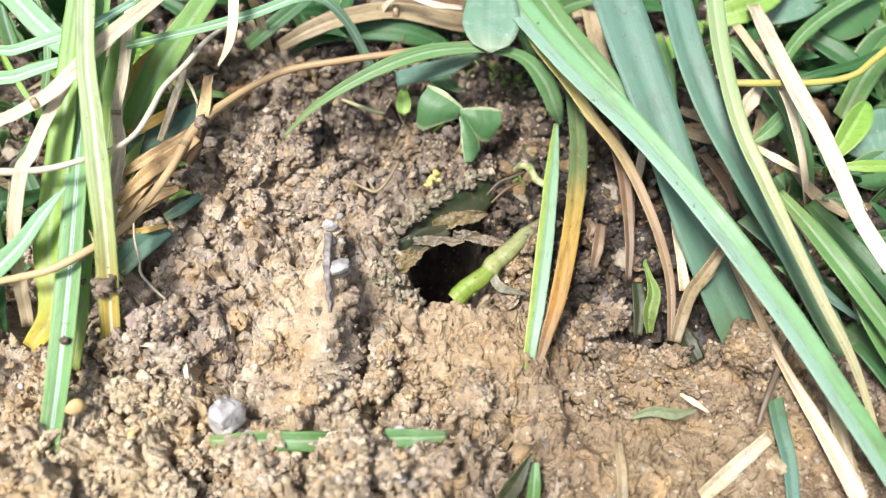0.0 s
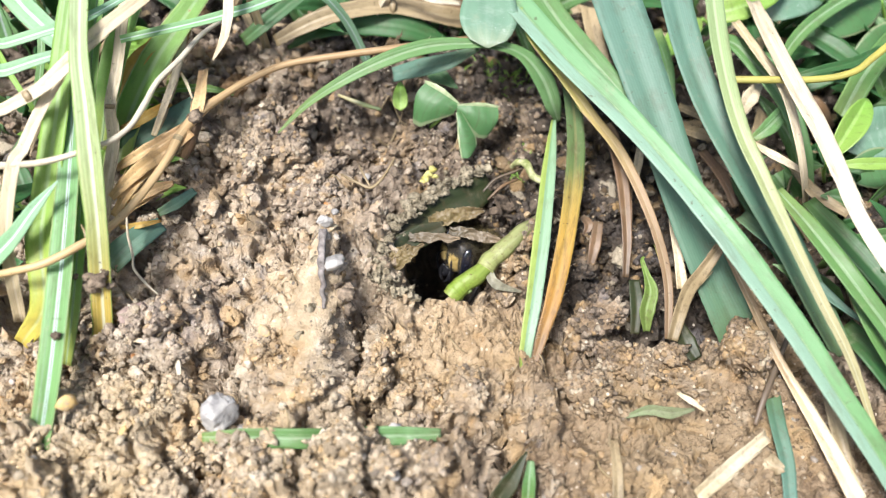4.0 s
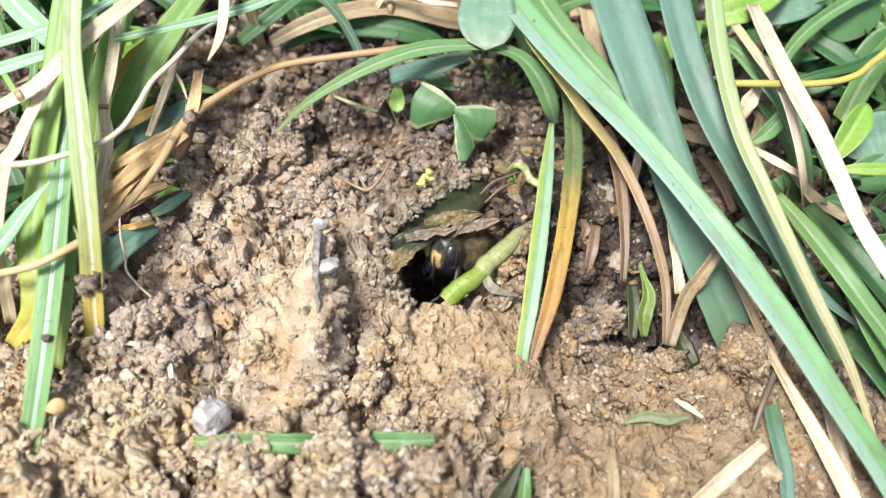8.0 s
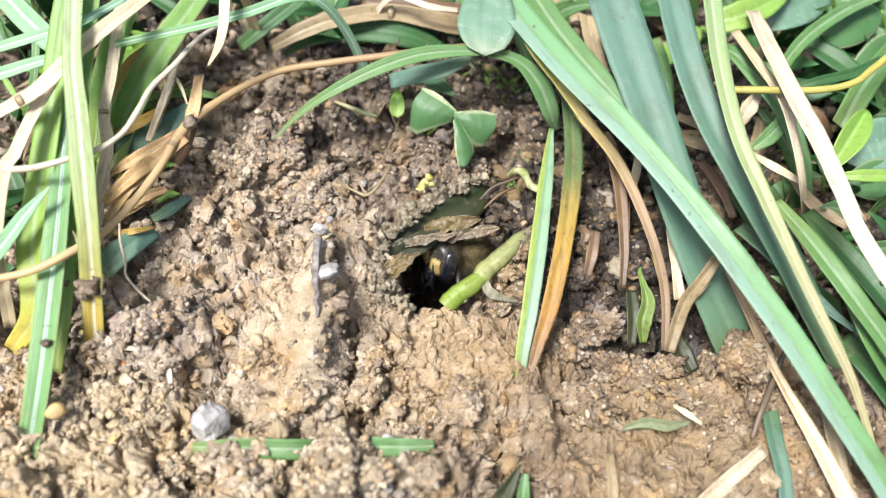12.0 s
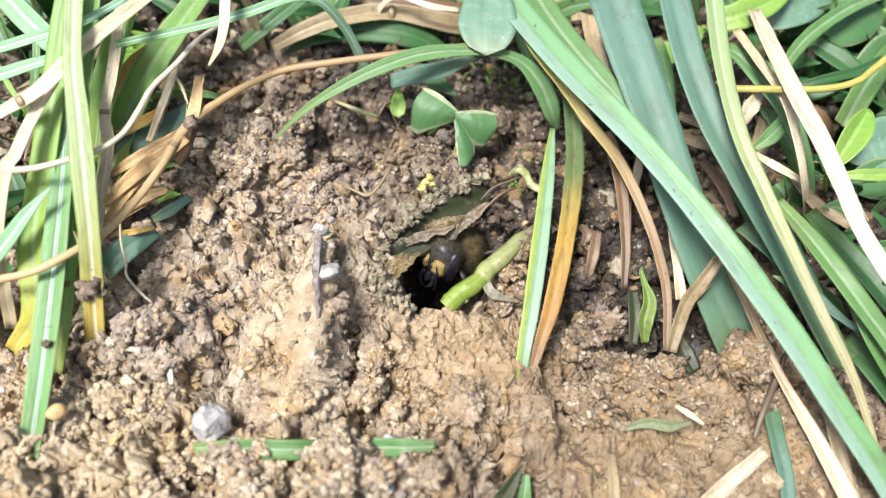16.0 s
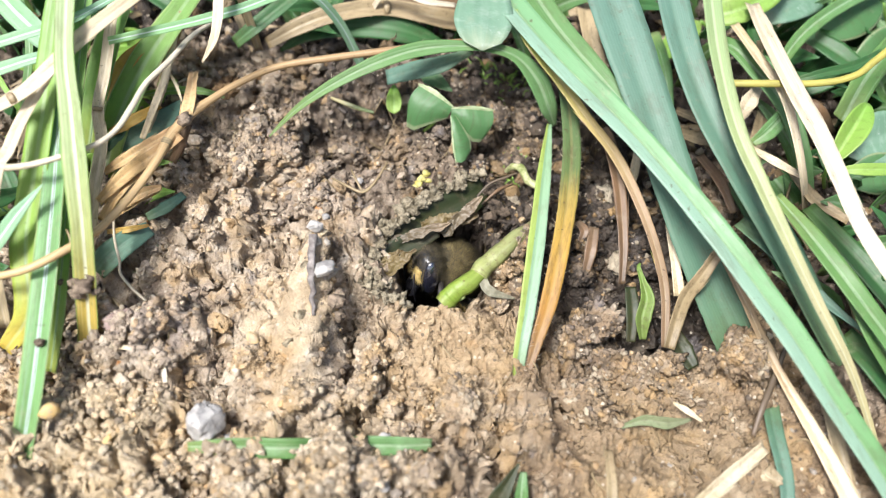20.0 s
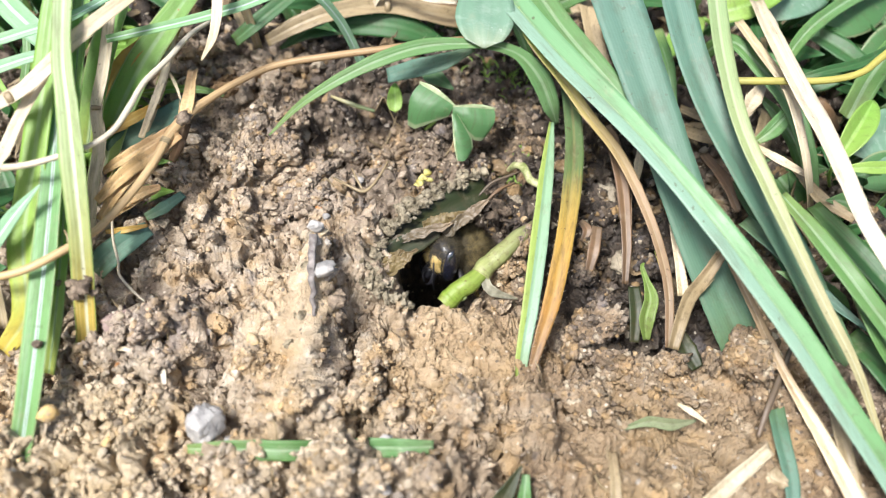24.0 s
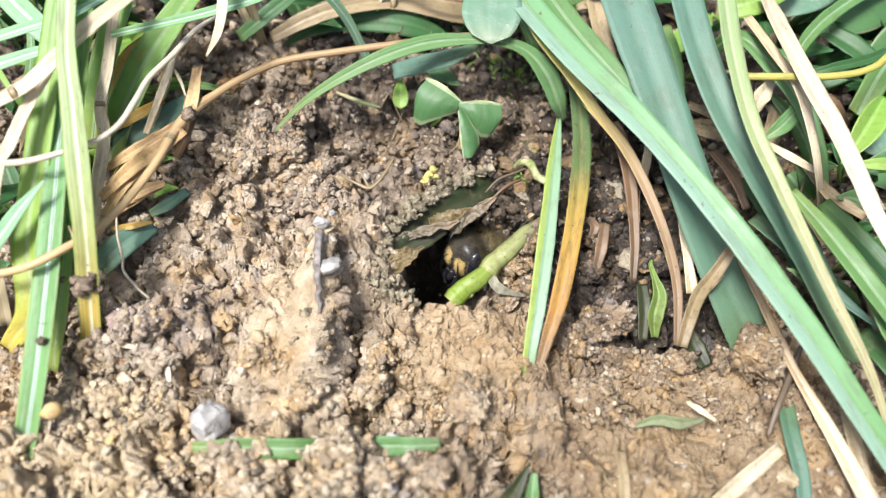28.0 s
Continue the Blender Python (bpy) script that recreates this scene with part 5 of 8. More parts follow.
grass("grass_stalk", "long orange dry stalk with a dark joint", "dry stalk", "orange", [(-0.0488, -0.0111, -0.0009), (-0.0471, -0.0112, 0.0044), (-0.0446, -0.0112, 0.0071), (-0.0421, -0.0113, 0.0080), (-0.0389, -0.0107, 0.0085), (-0.0362, -0.0089, 0.0089), (-0.0335, -0.0060, 0.0091), (-0.0316, -0.0022, 0.0096), (-0.0300, 0.0024, 0.0103), (-0.0291, 0.0065, 0.0110), (-0.0277, 0.0100, 0.0114), (-0.0260, 0.0127, 0.0115), (-0.0233, 0.0159, 0.0117), (-0.0191, 0.0188, 0.0121), (-0.0125, 0.0203, 0.0124), (-0.0057, 0.0216, 0.0126), (0.0011, 0.0236, 0.0124), (0.0088, 0.0315, 0.0083)], [0.65, 0.65, 0.65, 0.75, 0.81, 0.82, 0.84, 0.92, 1.01, 1.23, 1.26, 0.96, 0.86, 0.87, 0.88, 0.89, 0.84, 0.76], group='dry stalks round the burrow', round_=True, joints=(0.52,))
grass("grass_stalk", "brown dead leaf strip", "dry stalk", "rust", [(-0.0377, 0.0067, 0.0061), (-0.0334, 0.0065, 0.0088), (-0.0291, 0.0085, 0.0106)], [0.77, 1.25, 0.88], group='dry stalks round the burrow')
grass("grass_stalk", "brown dead leaf strip", "dry stalk", "rust", [(-0.0368, 0.0007, 0.0042), (-0.0345, 0.0029, 0.0068), (-0.0317, 0.0054, 0.0083), (-0.0290, 0.0075, 0.0098)], [0.87, 1.23, 1.24, 0.75], group='dry stalks round the burrow', fold=0.4)
grass("grass_stalk", "brown dead leaf strip", "dry stalk", "rust", [(-0.0369, 0.0015, 0.0035), (-0.0337, 0.0023, 0.0055), (-0.0307, 0.0036, 0.0062)], [1.00, 1.61, 0.62], group='dry stalks round the burrow', fold=0.4)
grass("grass_stalk", "short dry stub above the joint", "dry stalk", "orange", [(-0.0280, 0.0094, 0.0113), (-0.0278, 0.0119, 0.0124), (-0.0284, 0.0166, 0.0128)], [1.38, 1.40, 1.05], group='dry stalks round the burrow')
grass("grass_stalk", "dry sheath behind the joint", "dry stalk", "brown", [(-0.0282, 0.0099, 0.0104), (-0.0293, 0.0083, 0.0080), (-0.0311, 0.0073, 0.0052)], [1.40, 1.15, 0.65], group='dry stalks round the burrow')
grass("grass_stalk", "dry stem standing in the grass", "dry stalk", "straw", [(-0.0335, 0.0109, 0.0081), (-0.0327, 0.0131, 0.0101), (-0.0317, 0.0156, 0.0122), (-0.0314, 0.0215, 0.0147), (-0.0307, 0.0247, 0.0174)], [0.91, 1.04, 0.98, 0.94, 0.95], group='dry stalks round the burrow', round_=True)
grass("grass_stalk", "yellow dead blade among dry stalks", "dry stalk", "amber", [(-0.0372, 0.0100, 0.0090), (-0.0341, 0.0105, 0.0105), (-0.0320, 0.0131, 0.0106)], [0.90, 1.28, 0.78], group='dry stalks round the burrow')
grass("grass_stalk", "amber dead blade among green grass", "dry stalk", "amber", [(-0.0390, 0.0143, 0.0093), (-0.0372, 0.0157, 0.0126), (-0.0354, 0.0171, 0.0143), (-0.0339, 0.0190, 0.0153)], [1.59, 1.96, 1.82, 0.92], group='dry stalks round the burrow')
grass("grass_stalk", "orange withered leaf scrap among grass", "dry stalk", "amber", [(-0.0343, 0.0219, 0.0130), (-0.0324, 0.0228, 0.0151), (-0.0309, 0.0240, 0.0158), (-0.0299, 0.0265, 0.0158)], [0.96, 1.90, 1.63, 0.69], group='dry stalks round the burrow', fold=0.3)
grass("grass_stalk", "yellow dead blade low on the soil", "dry stalk", "amber", [(-0.0358, -0.0008, 0.0039), (-0.0334, -0.0011, 0.0045), (-0.0313, -0.0002, 0.0043)], [0.49, 0.73, 0.31], group='dry stalks round the burrow')
grass("grass_stalk", "tan dry stem standing in the grass", "dry stalk", "rust", [(-0.0325, 0.0161, 0.0104), (-0.0320, 0.0182, 0.0129), (-0.0315, 0.0209, 0.0151), (-0.0303, 0.0228, 0.0170)], [0.80, 0.93, 0.87, 0.73], group='dry stalks round the burrow', round_=True)
grass("grass_stalk", "hanging dry straw tip", "dry stalk", "straw", [(-0.0234, 0.0282, 0.0084), (-0.0234, 0.0243, 0.0181), (-0.0235, 0.0189, 0.0230), (-0.0236, 0.0149, 0.0205), (-0.0242, 0.0134, 0.0186), (-0.0256, 0.0124, 0.0166)], [1.11, 1.11, 1.11, 1.16, 0.92, 0.18], group='dry stalks round the burrow')
grass("grass_stalk", "thin pale rootlet on the soil", "dry stalk", "white", [(-0.0337, -0.0021, 0.0072), (-0.0335, -0.0039, 0.0057), (-0.0330, -0.0054, 0.0042), (-0.0330, -0.0062, 0.0030), (-0.0318, -0.0072, 0.0018), (-0.0306, -0.0078, 0.0006)], [0.24, 0.29, 0.29, 0.29, 0.30, 0.18], group='dry stalks round the burrow', round_=True)
grass("grass_stalk", "thin dry fibre among the green grass", "dry stalk", "tan", [(-0.0365, -0.0060, 0.0092), (-0.0358, -0.0072, 0.0088), (-0.0358, -0.0087, 0.0064), (-0.0374, -0.0083, 0.0026)], [0.22, 0.33, 0.34, 0.29], group='dry stalks round the burrow', round_=True)
under(grass("blade", "", "", "mint", [(-0.0560, 0.0080, 0.0050), (-0.0526, 0.0084, 0.0146), (-0.0477, 0.0090, 0.0202), (-0.0453, 0.0092, 0.0207), (-0.0420, 0.0102, 0.0213), (-0.0379, 0.0125, 0.0217), (-0.0346, 0.0173, 0.0219)], [1.04, 1.04, 1.04, 1.16, 1.16, 1.06, 0.86]), tuft)
under(grass("blade", "", "", "mint", [(-0.0551, 0.0060, 0.0044), (-0.0522, 0.0066, 0.0129), (-0.0481, 0.0075, 0.0178), (-0.0457, 0.0080, 0.0183), (-0.0424, 0.0089, 0.0190), (-0.0394, 0.0103, 0.0192)], [1.52, 1.52, 1.52, 1.46, 1.29, 0.95]), tuft)
under(grass("blade", "", "", "mint", [(-0.0566, 0.0273, 0.0099), (-0.0547, 0.0257, 0.0167), (-0.0520, 0.0235, 0.0201), (-0.0482, 0.0203, 0.0183), (-0.0451, 0.0180, 0.0166), (-0.0431, 0.0176, 0.0144)], [2.75, 2.75, 2.75, 2.72, 2.58, 1.96]), tuft)
under(grass("blade", "", "", "mint", [(-0.0353, 0.0131, 0.0188), (-0.0308, 0.0142, 0.0193), (-0.0268, 0.0158, 0.0195), (-0.0223, 0.0181, 0.0197), (-0.0159, 0.0223, 0.0197), (-0.0124, 0.0245, 0.0151), (-0.0098, 0.0262, 0.0068)], [0.85, 0.98, 1.05, 1.13, 1.17, 1.17, 1.17]), tuft)
under(grass("blade", "", "", "deep", [(-0.0256, 0.0256, 0.0113), (-0.0226, 0.0266, 0.0133), (-0.0181, 0.0298, 0.0156), (-0.0160, 0.0319, 0.0168)], [1.57, 1.98, 1.99, 1.86]), tuft)
under(grass("blade", "", "", "bright", [(-0.0548, 0.0214, 0.0086), (-0.0540, 0.0202, 0.0130), (-0.0527, 0.0185, 0.0150), (-0.0495, 0.0140, 0.0137), (-0.0474, 0.0118, 0.0110), (-0.0468, 0.0123, 0.0071)], [0.52, 0.52, 0.52, 0.64, 0.58, 0.40]), tuft)
under(grass("blade", "", "", "green", [(-0.0485, 0.0130, 0.0094), (-0.0470, 0.0148, 0.0128), (-0.0466, 0.0181, 0.0166), (-0.0488, 0.0236, 0.0201)], [0.79, 0.97, 0.90, 0.79]), tuft)
under(grass("blade", "", "", "deep", [(-0.0506, -0.0014, 0.0020), (-0.0498, -0.0008, 0.0058), (-0.0487, 0.0001, 0.0076), (-0.0471, 0.0013, 0.0069), (-0.0462, 0.0050, 0.0050)], [2.39, 2.39, 2.39, 2.31, 1.28]), tuft)
grass("grass_stalk", "yellow-orange dead blade leaning in the tuft", "dry stalk", "amber", [(-0.0391, 0.0179, 0.0100), (-0.0367, 0.0216, 0.0120), (-0.0336, 0.0249, 0.0140), (-0.0308, 0.0253, 0.0160)], [1.0, 1.6, 1.7, 1.3], group='dry stalks round the burrow', fold=0.35)
grass("grass_stalk", "golden dry strip under the bent straw", "dry stalk", "rust", [(-0.0368, 0.0017, 0.0060), (-0.0340, 0.0037, 0.0080), (-0.0307, 0.0046, 0.0100), (-0.0280, 0.0069, 0.0110)], [0.9, 1.6, 1.7, 1.1], group='dry stalks round the burrow', fold=0.35)
grass("grass_stalk", "golden dry strip under the bent straw", "dry stalk", "rust", [(-0.0367, 0.0049, 0.0075), (-0.0333, 0.0064, 0.0090), (-0.0295, 0.0082, 0.0105)], [0.8, 1.3, 0.9], group='dry stalks round the burrow', fold=0.35)
grass("grass_stalk", "orange dry stub among grass stems", "dry stalk", "orange", [(-0.0327, 0.0195, 0.0120), (-0.0316, 0.0225, 0.0140), (-0.0306, 0.0249, 0.0160)], [0.8, 1.2, 1.1], group='dry stalks round the burrow', fold=0.35)
grass("grass_stalk", "thin pale straw standing among dry strips", "dry stalk", "straw", [(-0.0329, 0.0083, 0.0095), (-0.0320, 0.0131, 0.0115), (-0.0314, 0.0183, 0.0130)], [0.7, 0.9, 0.8], group='dry stalks round the burrow', fold=0.35)
grass("grass_stalk", "short split of pale straw", "dry stalk", "straw", [(-0.0316, 0.0174, 0.0125), (-0.0301, 0.0148, 0.0120), (-0.0291, 0.0126, 0.0115)], [0.25, 0.4, 0.2], group='dry stalks round the burrow', fold=0.35)
grass("grass_stalk", "golden dry strip lying on soil", "dry stalk", "rust", [(-0.0347, 0.0016, 0.0055), (-0.0322, 0.0025, 0.0065), (-0.0301, 0.0030, 0.0070)], [0.9, 1.3, 0.5], group='dry stalks round the burrow', fold=0.35)
under(grass("blade", "", "", "lush", [(-0.0368, 0.0183, 0.0085), (-0.0322, 0.0177, 0.0095), (-0.0288, 0.0177, 0.0095), (-0.0260, 0.0180, 0.0085)], [0.6, 1.0, 0.9, 0.5]), tuft)
left_tuft = tuft
tuft = thing("grass_tuft", "low dark grass tuft behind the bare soil", "grass tuft", (-0.0167, 0.0307, 0.0096), "grass tufts")
grass("grass_stalk", "small white chip of straw on the soil", "dry stalk", "white", [(-0.0274, -0.0148, -0.0002), (-0.0268, -0.0161, -0.0002), (-0.0266, -0.0170, -0.0009)], [0.45, 0.55, 0.39], group='dry stalks round the burrow')
grass("grass_stalk", "short pale straw lying on clods", "dry stalk", "straw", [(-0.0320, -0.0140, 0.0009), (-0.0303, -0.0143, 0.0011), (-0.0287, -0.0142, 0.0006)], [0.34, 0.45, 0.34], group='dry stalks round the burrow')
grass("grass_stalk", "branched brown rootlet on the soil", "dry stalk", "tan", [(-0.0122, 0.0071, 0.0047), (-0.0102, 0.0057, 0.0046), (-0.0086, 0.0052, 0.0043), (-0.0073, 0.0067, 0.0046), (-0.0061, 0.0098, 0.0049)], [0.26, 0.32, 0.39, 0.32, 0.27], group='dry stalks round the burrow', round_=True)
grass("grass_stalk", "thin brown rootlet on the soil", "dry stalk", "tan", [(-0.0102, 0.0085, 0.0049), (-0.0094, 0.0065, 0.0048), (-0.0087, 0.0053, 0.0042)], [0.20, 0.26, 0.26], group='dry stalks round the burrow', round_=True)
grass("grass_stalk", "dark fine rootlet above the burrow", "dry stalk", "dark", [(0.0043, 0.0063, 0.0026), (0.0058, 0.0074, 0.0036), (0.0077, 0.0083, 0.0038), (0.0098, 0.0100, 0.0034)], [0.26, 0.33, 0.33, 0.20], group='dry stalks round the burrow', round_=True)
grass("grass_stalk", "dark fine rootlet above the burrow", "dry stalk", "brown", [(0.0048, 0.0052, 0.0023), (0.0066, 0.0065, 0.0033), (0.0085, 0.0080, 0.0031)], [0.26, 0.39, 0.27], group='dry stalks round the burrow', round_=True)
grass("grass_stalk", "broad brown dry sheath lying behind the soil", "dry stalk", "tan", [(-0.0217, 0.0260, 0.0110), (-0.0173, 0.0269, 0.0129), (-0.0131, 0.0281, 0.0138), (-0.0068, 0.0301, 0.0136), (0.0012, 0.0303, 0.0118), (0.0074, 0.0336, 0.0088)], [1.43, 2.27, 2.14, 2.03, 2.49, 2.30], group='dry stalks round the burrow', fold=0.3, joints=(0.6,))
grass("grass_stalk", "brown dry leaf behind the soil", "dry stalk", "brown", [(-0.0108, 0.0346, 0.0128), (-0.0040, 0.0329, 0.0128), (0.0027, 0.0336, 0.0113), (0.0090, 0.0349, 0.0089)], [1.80, 2.52, 2.71, 1.55], group='dry stalks round the burrow')
under(grass("blade", "", "", "deep", [(-0.0204, 0.0267, 0.0096), (-0.0162, 0.0279, 0.0115), (-0.0105, 0.0292, 0.0117), (-0.0047, 0.0290, 0.0111), (0.0006, 0.0291, 0.0086)], [0.44, 2.46, 3.35, 3.36, 1.04], fold=0.12), tuft)
grass("grass_stalk", "bleached straw among the green grass", "dry stalk", "white", [(-0.0105, 0.0304, 0.0078), (-0.0086, 0.0299, 0.0135), (-0.0059, 0.0291, 0.0163), (-0.0017, 0.0279, 0.0156), (0.0020, 0.0290, 0.0145)], [0.63, 0.63, 0.63, 0.77, 0.50], group='dry stalks round the burrow')
ribbed("blade", "", "", "green", [(-0.0201, 0.0128, 0.0064), (-0.0164, 0.0140, 0.0096), (-0.0120, 0.0152, 0.0121), (-0.0068, 0.0167, 0.0140), (-0.0016, 0.0182, 0.0148), (0.0043, 0.0187, 0.0147), (0.0087, 0.0188, 0.0135), (0.0115, 0.0177, 0.0109), (0.0131, 0.0168, 0.0075), (0.0141, 0.0172, 0.0046)], [0.20, 0.79, 1.31, 1.69, 1.70, 0.92, 1.46, 2.42, 2.06, 0.56], fold=0.2, hairs=40)
under(grass("blade", "", "", "blue", [(0.0039, 0.0203, 0.0133), (0.0004, 0.0195, 0.0120), (-0.0030, 0.0198, 0.0109), (-0.0065, 0.0206, 0.0094)], [0.81, 2.03, 2.32, 1.81], fold=0.1), tuft)
grass("grass_stalk", "short yellow-green sprig lying on the soil", "dry stalk", "lemon", [(-0.0134, 0.0193, 0.0074), (-0.0106, 0.0176, 0.0073), (-0.0081, 0.0177, 0.0063)], [0.35, 0.62, 0.35], group='dry stalks round the burrow', round_=True)
tuft = thing("grass_tuft", "two upright grass blades, green and orange, beside the burrow", "grass tuft", (0.0085, -0.0132, -0.0047), "grass tufts")
under(grass("blade", "", "", "edged", [(0.0080, -0.0135, -0.0051), (0.0086, -0.0106, -0.0028), (0.0093, -0.0075, -0.0009), (0.0106, -0.0005, 0.0024), (0.0118, 0.0069, 0.0051), (0.0130, 0.0144, 0.0069)], [1.19, 1.55, 1.69, 1.87, 1.68, 0.54], fold=0.3, hairs=34), tuft)
under(grass("blade", "", "", "autumn", [(0.0091, -0.0130, -0.0050), (0.0104, -0.0099, -0.0027), (0.0116, -0.0069, -0.0008), (0.0132, -0.0012, 0.0022), (0.0146, 0.0055, 0.0046), (0.0153, 0.0112, 0.0066), (0.0153, 0.0177, 0.0086), (0.0145, 0.0231, 0.0100)], [0.83, 1.44, 1.82, 2.05, 2.18, 2.12, 1.92, 1.41], fold=0.12, hairs=70), tuft)
tuft = thing("grass_tuft", "dense tuft of long leaning blue-green grass blades", "grass tuft", (0.0336, -0.0098, -0.0058), "grass tufts")
ribbed("blade", "", "", "twotone", [(0.0469, -0.0294, -0.0119), (0.0433, -0.0278, -0.0069), (0.0400, -0.0242, -0.0030), (0.0369, -0.0200, 0.0001), (0.0340, -0.0155, 0.0030), (0.0307, -0.0109, 0.0059), (0.0278, -0.0069, 0.0083), (0.0234, -0.0002, 0.0111), (0.0190, 0.0062, 0.0134), (0.0132, 0.0145, 0.0157), (0.0077, 0.0246, 0.0178), (0.0049, 0.0311, 0.0184)], [2.07, 2.33, 2.40, 2.42, 2.55, 2.68, 2.71, 2.73, 2.83, 2.97, 3.07, 2.99], fold=0.25)
ribbed("blade", "", "", "green", [(0.0074, 0.0367, 0.0071), (0.0085, 0.0344, 0.0138), (0.0100, 0.0312, 0.0171), (0.0146, 0.0217, 0.0146), (0.0197, 0.0131, 0.0120), (0.0242, 0.0070, 0.0089)], [2.84, 2.84, 2.84, 2.97, 2.57, 1.63])
grass("grass_stalk", "speckled sheath, yellow above and brown below", "dry stalk", "speckled", [(0.0243, -0.0094, -0.0053), (0.0247, -0.0041, -0.0020), (0.0235, 0.0000, 0.0018), (0.0214, 0.0046, 0.0054), (0.0193, 0.0078, 0.0080), (0.0163, 0.0107, 0.0106), (0.0136, 0.0146, 0.0129), (0.0108, 0.0182, 0.0151), (0.0087, 0.0222, 0.0173)], [0.8, 1.1, 1.15, 1.2, 1.25, 1.3, 1.4, 1.45, 1.3], group='dry stalks round the burrow', fold=0.2)
under(grass("blade", "", "", "blue", [(0.0329, -0.0102, -0.0062), (0.0314, -0.0087, -0.0033), (0.0295, -0.0057, -0.0003), (0.0274, -0.0013, 0.0032), (0.0253, 0.0041, 0.0074), (0.0236, 0.0094, 0.0111), (0.0214, 0.0161, 0.0156), (0.0194, 0.0232, 0.0196)], [5.18, 5.00, 4.87, 4.91, 4.96, 5.03, 5.37, 5.51], fold=0.08), tuft)
under(grass("blade", "", "", "blue", [(0.0429, -0.0114, -0.0057), (0.0398, -0.0072, -0.0013), (0.0367, -0.0030, 0.0031), (0.0321, 0.0030, 0.0087), (0.0291, 0.0086, 0.0125), (0.0271, 0.0149, 0.0164), (0.0260, 0.0228, 0.0205)], [2.43, 3.03, 3.15, 3.28, 3.33, 3.53, 3.64], fold=0.22), tuft)
under(grass("blade", "", "", "lemon", [(0.0446, -0.0218, -0.0098), (0.0428, -0.0179, -0.0054), (0.0408, -0.0146, -0.0015), (0.0378, -0.0107, 0.0028), (0.0349, -0.0066, 0.0071), (0.0325, -0.0017, 0.0107), (0.0305, 0.0039, 0.0140), (0.0297, 0.0114, 0.0177), (0.0299, 0.0204, 0.0216)], [0.69, 0.80, 0.97, 1.13, 1.24, 1.49, 1.75, 1.93, 2.02], fold=0.2), tuft)
grass("grass_stalk", "broad bleached straw among the green grass", "dry stalk", "white", [(0.0377, 0.0261, 0.0160), (0.0376, 0.0205, 0.0157), (0.0385, 0.0106, 0.0140), (0.0394, 0.0048, 0.0128), (0.0400, -0.0009, 0.0115), (0.0406, -0.0060, 0.0100), (0.0428, -0.0103, 0.0076), (0.0469, -0.0136, 0.0035), (0.0500, -0.0159, -0.0016), (0.0521, -0.0176, -0.0099)], [1.60, 2.05, 2.05, 2.00, 1.85, 1.60, 1.70, 1.55, 1.55, 1.55], group='dry stalks round the burrow', fold=0.3)
grass("grass_stalk", "bleached straw among the green grass", "dry stalk", "straw", [(0.0354, 0.0238, 0.0146), (0.0370, 0.0178, 0.0135), (0.0383, 0.0123, 0.0125), (0.0390, 0.0076, 0.0101), (0.0402, 0.0053, 0.0064), (0.0427, 0.0062, 0.0005)], [1.10, 1.19, 1.15, 0.94, 0.95, 0.80], group='dry stalks round the burrow')
grass("grass_stalk", "smooth yellow stem running across the grass", "dry stalk", "sunny", [(0.0317, 0.0128, 0.0135), (0.0357, 0.0124, 0.0137), (0.0419, 0.0123, 0.0138), (0.0459, 0.0130, 0.0143), (0.0489, 0.0153, 0.0148), (0.0538, 0.0193, 0.0152), (0.0574, 0.0224, 0.0105), (0.0600, 0.0245, 0.0016)], [0.89, 0.82, 0.76, 0.76, 0.83, 0.86, 0.86, 0.86], group='dry stalks round the burrow', round_=True)
ribbed("blade", "", "", "green", [(0.0362, 0.0018, 0.0065), (0.0383, -0.0036, 0.0058), (0.0412, -0.0096, 0.0039), (0.0460, -0.0150, -0.0008), (0.0476, -0.0169, -0.0042), (0.0487, -0.0182, -0.0100)], [1.23, 2.00, 2.15, 2.03, 2.03, 2.03])
under(grass("blade", "", "", "deep", [(0.0415, 0.0040, 0.0029), (0.0446, -0.0026, 0.0018), (0.0488, -0.0089, -0.0012), (0.0497, -0.0103, -0.0037), (0.0504, -0.0114, -0.0082)], [1.67, 2.46, 2.39, 2.39, 2.39]), tuft)
ribbed("blade", "", "", "green", [(0.0423, -0.0054, 0.0021), (0.0438, -0.0116, 0.0002), (0.0471, -0.0155, -0.0040), (0.0480, -0.0166, -0.0059), (0.0486, -0.0174, -0.0097)], [1.80, 2.53, 2.31, 2.31, 2.31])
under(grass("blade", "", "", "deep", [(0.0432, -0.0089, -0.0040), (0.0451, -0.0126, -0.0041), (0.0476, -0.0167, -0.0063), (0.0480, -0.0173, -0.0073), (0.0482, -0.0177, -0.0098)], [2.45, 2.97, 2.33, 2.33, 2.33]), tuft)
ribbed("blade", "", "", "green", [(0.0320, 0.0274, 0.0034), (0.0333, 0.0255, 0.0095), (0.0350, 0.0229, 0.0124), (0.0374, 0.0194, 0.0114), (0.0404, 0.0146, 0.0090), (0.0424, 0.0104, 0.0048), (0.0446, 0.0095, -0.0006)], [1.80, 1.80, 1.80, 2.31, 2.27, 2.00, 1.38])
under(grass("blade", "", "", "bright", [(0.0339, 0.0265, 0.0143), (0.0367, 0.0266, 0.0151), (0.0405, 0.0285, 0.0158), (0.0448, 0.0334, 0.0161)], [2.80, 3.62, 2.81, 2.18]), tuft)
